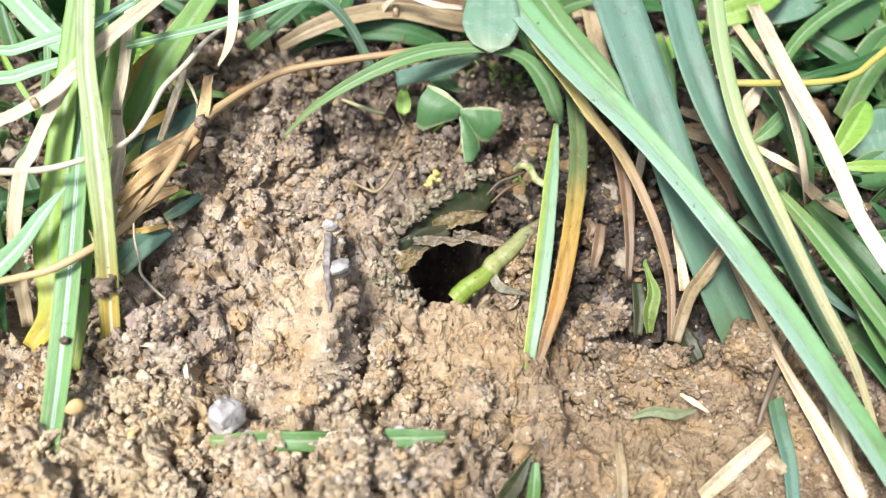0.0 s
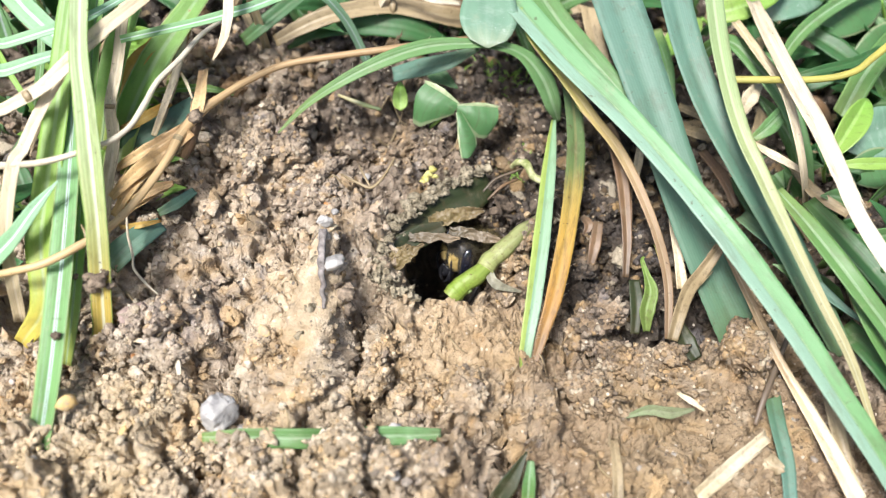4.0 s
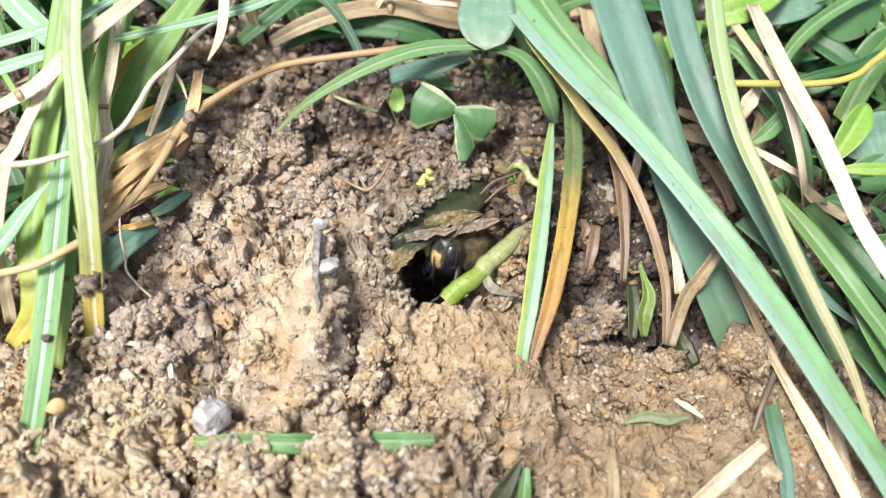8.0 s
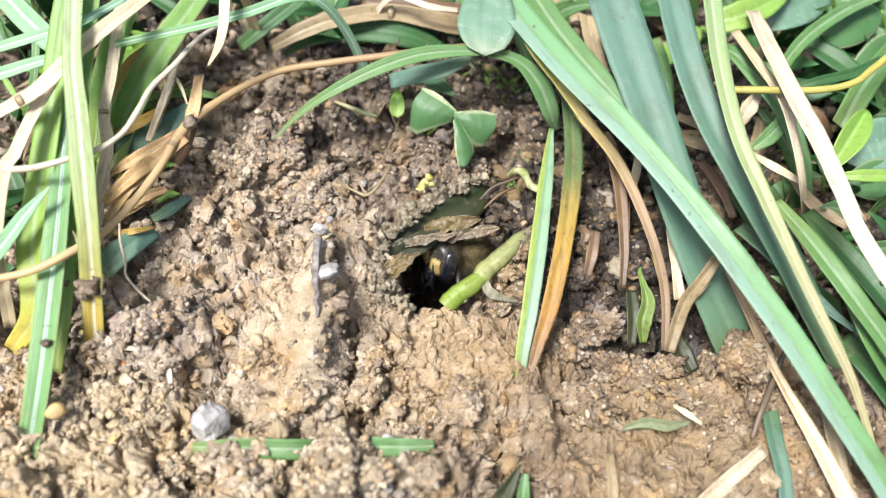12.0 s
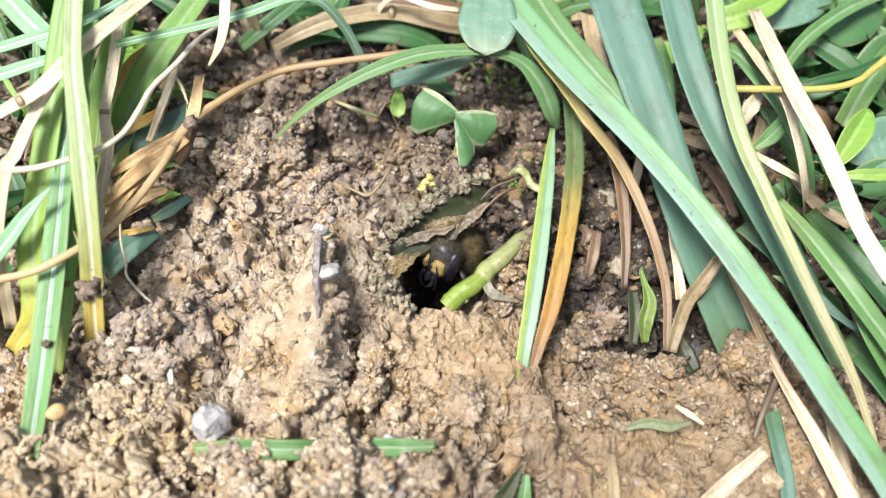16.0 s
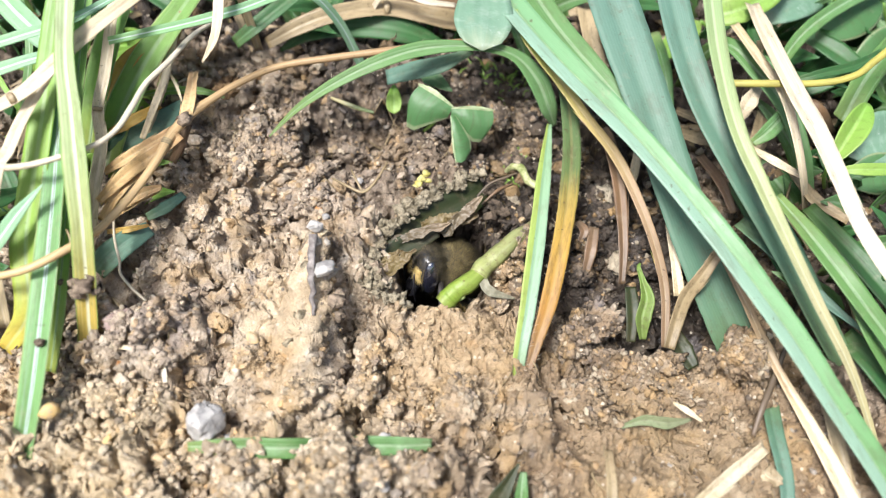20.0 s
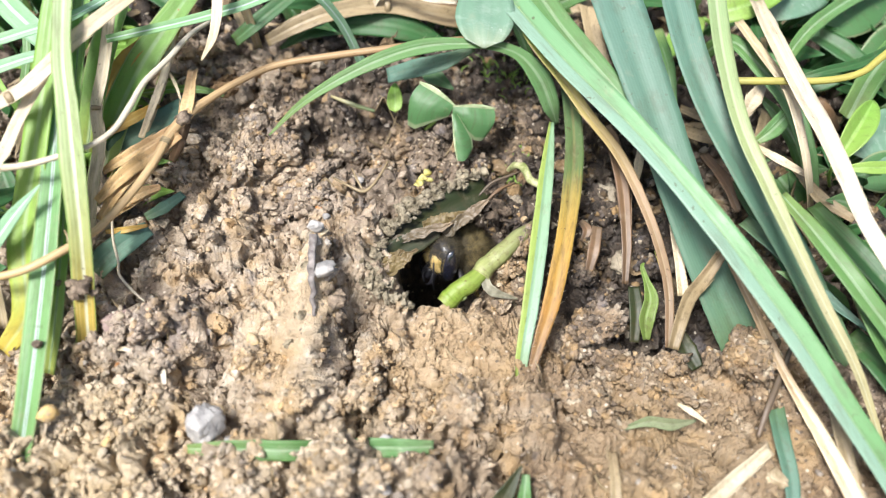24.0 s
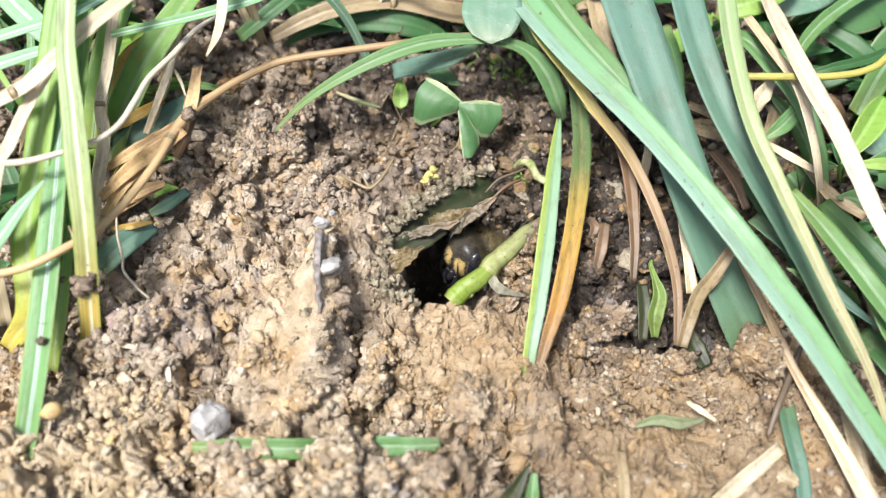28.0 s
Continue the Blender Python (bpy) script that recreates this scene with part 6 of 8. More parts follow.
under(grass("blade", "", "", "deep", [(0.0469, 0.0295, 0.0103), (0.0504, 0.0260, 0.0094), (0.0542, 0.0230, 0.0076)], [1.92, 2.90, 1.87]), tuft)
under(grass("blade", "", "", "green", [(0.0400, 0.0189, 0.0102), (0.0428, 0.0229, 0.0120), (0.0460, 0.0258, 0.0135), (0.0512, 0.0295, 0.0146), (0.0570, 0.0332, 0.0146)], [0.96, 1.53, 1.82, 1.57, 1.17]), tuft)
ribbed("blade", "", "", "green", [(0.0480, 0.0150, 0.0068), (0.0513, 0.0194, 0.0098), (0.0568, 0.0250, 0.0120), (0.0591, 0.0273, 0.0088), (0.0607, 0.0288, 0.0025)], [2.99, 3.02, 2.54, 2.54, 2.54])
under(grass("blade", "", "", "deep", [(0.0414, 0.0174, 0.0107), (0.0445, 0.0176, 0.0116), (0.0490, 0.0190, 0.0118), (0.0539, 0.0225, 0.0115)], [0.54, 1.07, 1.21, 0.97]), tuft)
ribbed("blade", "", "", "green", [(0.0364, 0.0114, 0.0063), (0.0381, 0.0121, 0.0074), (0.0409, 0.0147, 0.0085)], [0.93, 1.98, 1.74])
under(grass("blade", "", "", "bright", [(0.0443, 0.0053, 0.0072), (0.0466, 0.0050, 0.0075), (0.0506, 0.0052, 0.0069), (0.0538, 0.0054, 0.0033), (0.0560, 0.0055, -0.0034)], [0.75, 1.37, 1.38, 1.38, 1.38]), tuft)
ribbed("blade", "", "", "green", [(0.0270, 0.0294, 0.0103), (0.0273, 0.0224, 0.0088), (0.0278, 0.0166, 0.0043)], [2.65, 2.83, 2.10])
under(grass("blade", "", "", "blue", [(0.0337, 0.0027, 0.0019), (0.0364, -0.0015, 0.0015), (0.0402, -0.0066, -0.0002), (0.0440, -0.0105, -0.0015)], [1.54, 1.62, 1.33, 0.35]), tuft)
under(grass("blade", "", "", "deep", [(0.0345, 0.0088, 0.0027), (0.0367, 0.0029, 0.0008), (0.0392, -0.0018, -0.0017), (0.0422, -0.0057, -0.0050)], [2.68, 2.59, 2.55, 1.90]), tuft)
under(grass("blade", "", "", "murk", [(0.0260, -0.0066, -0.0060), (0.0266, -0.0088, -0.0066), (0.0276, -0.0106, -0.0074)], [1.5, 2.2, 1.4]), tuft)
grass("grass_stalk", "dry brown strip among the green grass", "dry stalk", "tan", [(0.0288, 0.0177, 0.0065), (0.0314, 0.0151, 0.0067), (0.0353, 0.0143, 0.0052)], [0.97, 1.09, 0.68], group='dry stalks round the burrow')
grass("grass_stalk", "dry brown strip among the green grass", "dry stalk", "tan", [(0.0291, 0.0153, 0.0049), (0.0310, 0.0136, 0.0053), (0.0349, 0.0147, 0.0033)], [1.25, 1.50, 0.98], group='dry stalks round the burrow')
grass("grass_stalk", "dry brown strip among the green grass", "dry stalk", "straw", [(0.0356, 0.0154, 0.0065), (0.0372, 0.0174, 0.0079), (0.0392, 0.0202, 0.0085)], [0.82, 1.92, 0.70], group='dry stalks round the burrow', fold=0.4)
grass("grass_stalk", "dry brown strip among the green grass", "dry stalk", "straw", [(0.0358, 0.0109, 0.0062), (0.0379, 0.0080, 0.0063), (0.0413, 0.0070, 0.0048)], [0.53, 1.03, 0.65], group='dry stalks round the burrow')
grass("grass_stalk", "dry brown strip among the green grass", "dry stalk", "brown", [(0.0310, 0.0121, 0.0039), (0.0324, 0.0078, 0.0035), (0.0337, 0.0046, 0.0015)], [1.09, 1.32, 0.78], group='dry stalks round the burrow')
grass("grass_stalk", "dry brown strip among the green grass", "dry stalk", "brown", [(0.0428, 0.0210, 0.0055), (0.0461, 0.0182, 0.0057), (0.0492, 0.0179, 0.0025)], [2.15, 2.53, 1.43], group='dry stalks round the burrow')
grass("grass_stalk", "dry brown strip among the green grass", "dry stalk", "tan", [(0.0401, 0.0190, 0.0052), (0.0385, 0.0146, 0.0041), (0.0379, 0.0123, 0.0015)], [1.56, 2.08, 1.39], group='dry stalks round the burrow')
grass("grass_stalk", "dry brown strip among the green grass", "dry stalk", "tan", [(0.0412, 0.0097, 0.0036), (0.0425, 0.0051, 0.0032), (0.0457, 0.0024, 0.0022)], [1.20, 1.42, 0.89], group='dry stalks round the burrow')
grass("grass_stalk", "brown forked dry stalk", "dry stalk", "tan", [(0.0247, -0.0095, -0.0054), (0.0256, -0.0073, -0.0030), (0.0261, -0.0065, -0.0003), (0.0271, -0.0062, 0.0022), (0.0291, -0.0046, 0.0051)], [1.23, 1.48, 1.57, 1.42, 1.06], group='dry stalks round the burrow', fold=0.35)
grass("grass_stalk", "thin pale arm of a dry stalk", "dry stalk", "straw", [(0.0259, -0.0055, -0.0014), (0.0257, -0.0022, 0.0005), (0.0256, 0.0029, 0.0026)], [1.36, 0.93, 0.77], group='dry stalks round the burrow', fold=0.3)
grass("grass_stalk", "reddish brown dry stub", "dry stalk", "brown", [(0.0204, -0.0024, -0.0029), (0.0207, 0.0011, -0.0001), (0.0207, 0.0071, 0.0032), (0.0200, 0.0120, 0.0056), (0.0194, 0.0144, 0.0063)], [0.77, 1.16, 1.45, 1.61, 1.09], group='dry stalks round the burrow', fold=0.3)
grass("grass_stalk", "reddish brown dry stub", "dry stalk", "brown", [(0.0164, -0.0013, -0.0023), (0.0170, 0.0005, -0.0005), (0.0176, 0.0030, 0.0008)], [0.77, 1.41, 1.04], group='dry stalks round the burrow')
grass("grass_stalk", "reddish brown dry stub", "dry stalk", "brown", [(0.0160, 0.0019, -0.0005), (0.0165, 0.0030, 0.0003), (0.0157, 0.0036, 0.0011)], [0.65, 1.17, 0.65], group='dry stalks round the burrow')
grass("grass_stalk", "pale dry stub among the green grass", "dry stalk", "straw", [(0.0227, 0.0090, 0.0016), (0.0232, 0.0109, 0.0031), (0.0241, 0.0145, 0.0050)], [0.68, 1.09, 0.69], group='dry stalks round the burrow')
grass("grass_stalk", "brown dry stem between the blades", "dry stalk", "tan", [(0.0219, 0.0160, 0.0056), (0.0193, 0.0224, 0.0104), (0.0182, 0.0308, 0.0143), (0.0180, 0.0338, 0.0159)], [1.66, 2.10, 2.17, 2.19], group='dry stalks round the burrow')
grass("grass_shoot", "bright green sprout curling from soil", "grass blade", "sprout", [(0.0219, -0.0087, -0.0048), (0.0218, -0.0073, -0.0030), (0.0224, -0.0055, -0.0018), (0.0221, -0.0040, -0.0008), (0.0217, -0.0027, 0.0001), (0.0220, -0.0021, 0.0002)], [0.7, 1.75, 1.55, 0.75, 0.45, 0.2], fold=0.75)
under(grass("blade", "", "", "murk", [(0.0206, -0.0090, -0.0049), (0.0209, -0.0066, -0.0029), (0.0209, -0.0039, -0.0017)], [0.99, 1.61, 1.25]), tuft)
grass("grass_stalk", "short cut straw lying on clay", "dry stalk", "straw", [(0.0236, -0.0272, -0.0067), (0.0277, -0.0241, -0.0061), (0.0317, -0.0212, -0.0058)], [1.50, 1.53, 1.35], group='dry stalks round the burrow', fold=0.35)
grass("grass_stalk", "tan straw leaning on the soil", "dry stalk", "weathered", [(0.0306, -0.0034, 0.0018), (0.0318, -0.0089, 0.0006), (0.0333, -0.0115, -0.0017), (0.0347, -0.0149, -0.0034), (0.0366, -0.0191, -0.0052), (0.0379, -0.0228, -0.0064), (0.0393, -0.0271, -0.0078)], [0.8, 0.9, 0.95, 1.0, 1.5, 1.7, 1.7], group='dry stalks round the burrow', fold=0.2)
grass("grass_stalk", "tan straw among the green grass", "dry stalk", "tan", [(0.0386, -0.0169, -0.0040), (0.0391, -0.0203, -0.0059), (0.0394, -0.0247, -0.0079)], [1.25, 1.57, 1.32], group='dry stalks round the burrow')
grass("grass_stalk", "dark broken twig among the green grass", "dry stalk", "dark", [(0.0359, -0.0114, -0.0023), (0.0342, -0.0144, -0.0041), (0.0325, -0.0172, -0.0051), (0.0314, -0.0194, -0.0068)], [0.47, 0.76, 0.69, 0.46], group='dry stalks round the burrow', round_=True)
grass("grass_clipping", "green blade half buried in soil", "grass blade", "blue", [(0.0339, -0.0154, -0.0061), (0.0335, -0.0193, -0.0064), (0.0336, -0.0231, -0.0075), (0.0332, -0.0267, -0.0086)], [1.77, 1.71, 1.56, 1.30])
grass("grass_clipping", "grey-green shrivelled leaf on clay", "grass blade", "withered", [(0.0180, -0.0190, -0.0058), (0.0204, -0.0185, -0.0053), (0.0227, -0.0187, -0.0055), (0.0254, -0.0180, -0.0060)], [0.29, 1.03, 1.15, 0.23], fold=0.3)
grass("grass_stalk", "pale chip on clay", "dry stalk", "straw", [(0.0238, -0.0163, -0.0055), (0.0250, -0.0173, -0.0055), (0.0265, -0.0181, -0.0062)], [0.29, 0.64, 0.29], group='dry stalks round the burrow')
grass("grass_stalk", "brown straw stuck in clay", "dry stalk", "tan", [(0.0161, -0.0274, -0.0067), (0.0163, -0.0247, -0.0059), (0.0164, -0.0216, -0.0057)], [1.07, 1.09, 0.90], group='dry stalks round the burrow')
grass("grass_clipping", "green blade mostly buried in clay", "grass blade", "green", [(-0.0236, -0.0227, -0.0031), (-0.0205, -0.0229, -0.0028), (-0.0168, -0.0230, -0.0028), (-0.0136, -0.0229, -0.0031), (-0.0102, -0.0216, -0.0050), (-0.0057, -0.0218, -0.0045), (-0.0035, -0.0222, -0.0039), (-0.0007, -0.0217, -0.0045)], [0.86, 1.50, 1.92, 1.93, 1.88, 1.87, 1.85, 1.21], fold=0.1)
grass("grass_clipping", "dark green blade tip poking out of clay", "grass blade", "murk", [(0.0035, -0.0284, -0.0079), (0.0057, -0.0265, -0.0051), (0.0074, -0.0244, -0.0032)], [1.59, 1.79, 0.21], fold=0.5)
grass("grass_clipping", "green blade end poking out of clay", "grass blade", "green", [(0.0076, -0.0272, -0.0080), (0.0077, -0.0260, -0.0060), (0.0079, -0.0245, -0.0047)], [1.40, 1.28, 0.64], fold=0.2)


# ---- the burrow's mouth ----
def ragged(name, material, length, width, seed, bend=0.15, parent=None, label=""):
    """A torn papery strip along +x from its hinge, facing +z, millimetres."""
    r = random.Random(seed)
    rows, cols = 64, 13
    low = [0.5 + 0.40 * noise.noise((k * 0.085, seed, 0)) + 0.13 * noise.noise((k * 0.35, seed, 2)) + 0.03 * r.uniform(-1, 1) for k in range(rows)]
    high = [0.5 + 0.32 * noise.noise((k * 0.10, seed, 5)) + 0.12 * noise.noise((k * 0.4, seed, 7)) + 0.03 * r.uniform(-1, 1) for k in range(rows)]
    verts, uvs = [], []
    for side in (0, 1):
        for k in range(rows):
            v = k / (rows - 1)
            taper = min(1.0, 2.6 * (1 - v) + 0.25) * min(1.0, 3 * v + 0.6)
            for j in range(cols):
                u = j / (cols - 1)
                y = width * taper * (-low[k] + (low[k] + high[k]) * u)
                z = bend * length * math.sin(2.6 * v) + 0.24 * width * noise.noise((v * 7, u * 2.5, seed)) + 0.10 * width * noise.noise((v * 24, u * 6, seed)) + 0.35 * (u - 0.5) ** 2 * width
                verts.append((1e-3 * length * v, 1e-3 * y, 1e-3 * (z - 0.14 * side)))
                uvs.append((u, v))
    m, f = rows * cols, []
    for k in range(rows - 1):
        for j in range(cols - 1):
            q = (k * cols + j, k * cols + j + 1, (k + 1) * cols + j + 1, (k + 1) * cols + j)
            f += [q[::-1], tuple(m + a for a in q)]
    edge = list(range(cols)) + [k * cols + cols - 1 for k in range(1, rows)]
    edge += [(rows - 1) * cols + j for j in range(cols - 2, -1, -1)] + [k * cols for k in range(rows - 2, 0, -1)]
    f += [(a, b, m + b, m + a) for a, b in zip(edge, edge[1:] + edge[:1])]
    return part_mesh(name, mesh_from(name, verts, f, uvs), material, parent, label)


M_MUD = plain_material("dried_mud", (0.12, 0.092, 0.068), (0.36, 0.285, 0.21), 900, 0.85, 0.9, 0.0004, 0.2)
M_MOULD = plain_material("leaf_mould", (0.035, 0.027, 0.02), (0.16, 0.12, 0.085), 900, 0.85, 0.9, 0.0004, 0.3)
M_STEM = plain_material("green_stem", (0.15, 0.26, 0.04), (0.38, 0.46, 0.20), 420, 0.4, 0.4, 0.0002, 0.5, 0.0, 0.25)
M_PALE_SHOOT = plain_material("pale_shoot", (0.24, 0.28, 0.09), (0.58, 0.58, 0.32), 1100, 0.4, 0.3, 0.0002, 0.5, 0.0, 0.3)
M_YELLOW = plain_material("yellow_petal", (0.42, 0.37, 0.09), (0.64, 0.60, 0.25), 900, 0.5, 0.3, 0.0002, 0.4, 0.0, 0.2)
M_PAPER = blade_material("papery_dead_leaf", [(0.0, (0.06, 0.05, 0.03)), (0.4, (0.125, 0.098, 0.06)), (0.75, (0.17, 0.13, 0.085)), (1.0, (0.27, 0.205, 0.135))], (0.22, 0.18, 0.115), 0.2, veins=3, spots=0.7, through=0.1, gain=1.0, lengthwise=0.5, vein_dark=0.0, mottle=0.8)
M_TISSUE = blade_material("yellow_tissue", [(0.0, (0.16, 0.12, 0.05)), (0.5, (0.22, 0.165, 0.07)), (1.0, (0.16, 0.115, 0.06))], (0.28, 0.235, 0.11), 0.2, veins=3, spots=0.8, gain=1.0, vein_dark=0.0, mottle=0.8, lengthwise=0.6)
M_SLIVER = plain_material("dry_sliver", (0.20, 0.19, 0.13), (0.40, 0.38, 0.28), 700, 0.45, 0.3, 0.0002, 0.5, 0.0, 0.4)
M_CRUST = plain_material("pale_crust", (0.15, 0.125, 0.08), (0.46, 0.40, 0.285), 1100, 0.85, 1.0, 0.0005, 0.3)

# roof blade: dark green, with the overhang's shade coloured in as well
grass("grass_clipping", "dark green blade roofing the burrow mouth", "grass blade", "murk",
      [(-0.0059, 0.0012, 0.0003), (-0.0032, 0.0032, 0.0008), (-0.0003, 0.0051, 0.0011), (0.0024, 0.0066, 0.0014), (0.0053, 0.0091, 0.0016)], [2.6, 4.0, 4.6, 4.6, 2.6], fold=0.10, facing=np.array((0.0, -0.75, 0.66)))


def roughen(ob, amount, size, seed):
    """Dents and swellings, in millimetres."""
    for v in ob.data.vertices:
        q = v.co * (1000 / size) + Vector((seed, 0, 0))
        v.co += Vector((noise.noise(q), noise.noise(q + Vector((7, 3, 1))), noise.noise(q + Vector((2, 9, 5))))) * amount * 1e-3
    ob.data.update()
    return ob


stub = thing("green_stub", "cut green plant stub lying across the burrow mouth", "plant stem", (0.0004, -0.0061, -0.0019))
roughen(under(grass("stem", "bright green cut stem", "", "stem_end", [(0.0003, -0.0062, -0.0018), (0.0009, -0.0057, -0.0014), (0.0017, -0.0052, -0.0009), (0.0030, -0.0045, -0.0004), (0.0046, -0.0030, 0.0001), (0.0060, -0.0017, 0.0005)], [1.9, 2.15, 2.1, 1.95, 1.75, 1.4], round_=True, count=70), stub), 0.20, 2.6, 1)
roughen(under(grass("sheath", "pale mottled leaf sheath", "", "stub", [(0.0043, -0.0034, -0.0002), (0.0048, -0.0028, 0.0003), (0.0063, -0.0016, 0.0008), (0.0089, 0.0009, 0.0015), (0.0108, 0.0031, 0.0016)], [2.3, 2.2, 1.95, 1.6, 1.0], round_=True, count=70), stub), 0.22, 2.2, 4)
for k_, (p_, s_) in enumerate((((0.0014, -0.0057, -0.0020), 0.5), ((0.0023, -0.0054, -0.0016), 0.45))):
    v_, f_ = rock_verts(320 + k_, 3, 0.6, 0.8)
    bm_ = bmesh.new()
    vs_ = [bm_.verts.new(Vector(q_ * s_ * 1e-3) + Vector(p_)) for q_ in v_]
    for tri_ in f_:
        bm_.faces.new([vs_[i_] for i_ in tri_])
    under(part("cut_edge", bm_, M_STEM, None), stub)
grass("dry_sliver", "curved translucent dry sliver beside the green stub", "dry leaf", M_SLIVER,
      [(0.0046, -0.0021, 0.0003), (0.0047, -0.0039, -0.0004), (0.0055, -0.0051, -0.0010), (0.0082, -0.0054, -0.0019)], [0.4, 0.95, 1.1, 0.2], fold=0.4)

flap = thing("dead_leaf_flap", "torn brown papery leaf hanging over the burrow mouth", "dead leaf", (-0.0059, 0.0011, 0.0009))
VIEW_FACE = Matrix(((1, 0, 0), (0, 0.7071, -0.7071), (0, 0.7071, 0.7071)))     # +z towards the open side of the burrow


def flap_pose(place, angle):
    return Matrix.Translation(Vector(place) - Vector(flap.location)) @ VIEW_FACE.to_4x4() @ pose(0, 0, 0, 0, 0, angle)


# dark green leaf base; the flap's shadow on it is put into this olive
M_DIM = blade_material("dim_olive_leaf", [(0.0, (0.022, 0.036, 0.014)), (0.5, (0.034, 0.046, 0.018)), (1.0, (0.06, 0.056, 0.028))], (0.095, 0.085, 0.046), 0.2, veins=6, spots=0.7, gain=1.0, mottle=0.8, lengthwise=0.5)
under(grass("leaf_base", "dark green leaf base", "", M_DIM, [(-0.0066, -0.0012, -0.0004), (-0.0048, 0.0000, 0.0001), (-0.0026, 0.0013, 0.0005), (-0.0002, 0.0024, 0.0008)], [1.8, 2.6, 2.6, 1.2], fold=0.12, facing=np.array((0.0, -0.75, 0.66))), flap)
lining = ragged("lining_scrap", M_TISSUE, 5.0, 1.15, 31, 0.12, flap, "fuzzy yellow-brown shred")
lining.matrix_basis = flap_pose((-0.0065, -0.0030, -0.0010), 38)
shred = ragged("lining_scrap", M_TISSUE, 3.2, 0.9, 37, 0.10, flap, "fuzzy yellow-brown shred")
shred.matrix_basis = flap_pose((-0.0068, -0.0018, -0.0003), 30)
mid = ragged("hanging_lobe", M_PAPER, 7.0, 1.1, 8, 0.10, flap, "brown drooping lobe")
mid.matrix_basis = flap_pose((-0.0054, 0.0010, 0.0005), 12)
tip = ragged("loose_tip", M_PAPER, 6.3, 1.25, 12, 0.08, flap, "pale brown loose tip")
tissue = ragged("torn_tissue", M_TISSUE, 6.5, 1.7, 21, 0.03, flap, "yellowish torn tissue")
tissue.matrix_basis = flap_pose((-0.0021, 0.0029, 0.0012), 10)
FLAP_HINGE = (0.0003, 0.0019, 0.0007)

# ---- leaves and shoots ----
def leaf(name, label, category, mat, base, tip_, width, parent=None, **shape):
    mesh = leaf_mesh(name, base, tip_, width, **shape)
    ob = part_mesh(name, mesh, MATS[mat], None)
    tagged(ob, label, category)
    return under(ob, parent) if parent else ob


clover = thing("clover_sprig", "small dark green clover with folded leaflets on soil", "clover", (-0.0018, 0.0161, 0.0048))
under(grass("petiole", "", "", "bright", [(-0.0020, 0.0162, 0.0046), (-0.0008, 0.0159, 0.0061), (0.0011, 0.0169, 0.0079)], [0.4, 0.5, 0.45], round_=True), clover)
M_CLOVER_RIM = plain_material("clover_underside", (0.26, 0.33, 0.17), (0.42, 0.48, 0.29), 900, 0.6, 0.2)


def folded_leaflet(base, angle, length, width, side):
    """A clover leaflet folded along its midrib: one half hangs open, the other stands up as a pale narrow rim."""
    toward = Vector(FACING).normalized()
    across = Vector((1, 0, 0)) - toward * toward.x
    across.normalize()
    up = toward.cross(across)
    along = across * math.cos(angle) + up * math.sin(angle)
    down = (up * math.cos(angle) - across * math.sin(angle)) * side
    for name, wide, lean, mat in (("leaflet", width, -0.35, MATS["leaf"]), ("leaflet_rim", width * 0.13, 0.9, M_CLOVER_RIM)):
        verts, uvs, faces = [], [], []
        rows, cols = 22, 14
        for back in (0, 1):
            for a in range(rows + 1):
                s = a / rows
                fan = min(1.0, (0.25 + s * 1.15)) ** 0.9 * (1 - max(0.0, s - 0.86) ** 2 * 9)
                for b in range(cols + 1):
                    w = b / cols
                    tip = s * (1 + 0.06 * math.sin(w * 3.1)) - 0.16 * w * w * s
                    out = down * w + toward * (lean * w + 0.18 * math.sin(w * 3.0)) if lean < 0 else down * -0.9 * w + toward * 0.7 * w
                    q = along * (length * tip) + out * (wide * fan)
                    q += toward * (0.00025 * math.sin(s * 4.2) + 0.00002 * math.sin(s * 23 - w * 5) - 0.00012 * back)
                    verts.append(Vector(base) + q)
                    uvs.append((0.5 + 0.5 * w, s))
        n = (rows + 1) * (cols + 1)
        for a in range(rows):
            for b in range(cols):
                k = a * (cols + 1) + b
                faces += [(k, k + 1, k + cols + 2, k + cols + 1), (n + k + cols + 1, n + k + cols + 2, n + k + 1, n + k)]
        under(part_mesh(name, mesh_from(name, verts, faces, uvs), mat, None, "folded green leaflet" if lean < 0 else "pale folded rim of a leaflet"), clover)


folded_leaflet((0.0016, 0.0162, 0.0080), 2.56, 0.0049, 0.0047, 1)
folded_leaflet((0.0014, 0.0160, 0.0080), -0.06, 0.0049, 0.0036, -1)
folded_leaflet((0.0013, 0.0152, 0.0076), -1.45, 0.0055, 0.0020, 1)
leaf("leaflet", "", "", "leaf", (0.0015, 0.0202, 0.0077), (-0.0021, 0.0230, 0.0086), 2.6, clover, fold=0.15, heart=True, notch=0.08)
leaf("leaflet", "yellow-green young leaflet", "", "bright", (-0.0056, 0.0176, 0.0062), (-0.0057, 0.0211, 0.0081), 1.9, clover, fold=0.3)

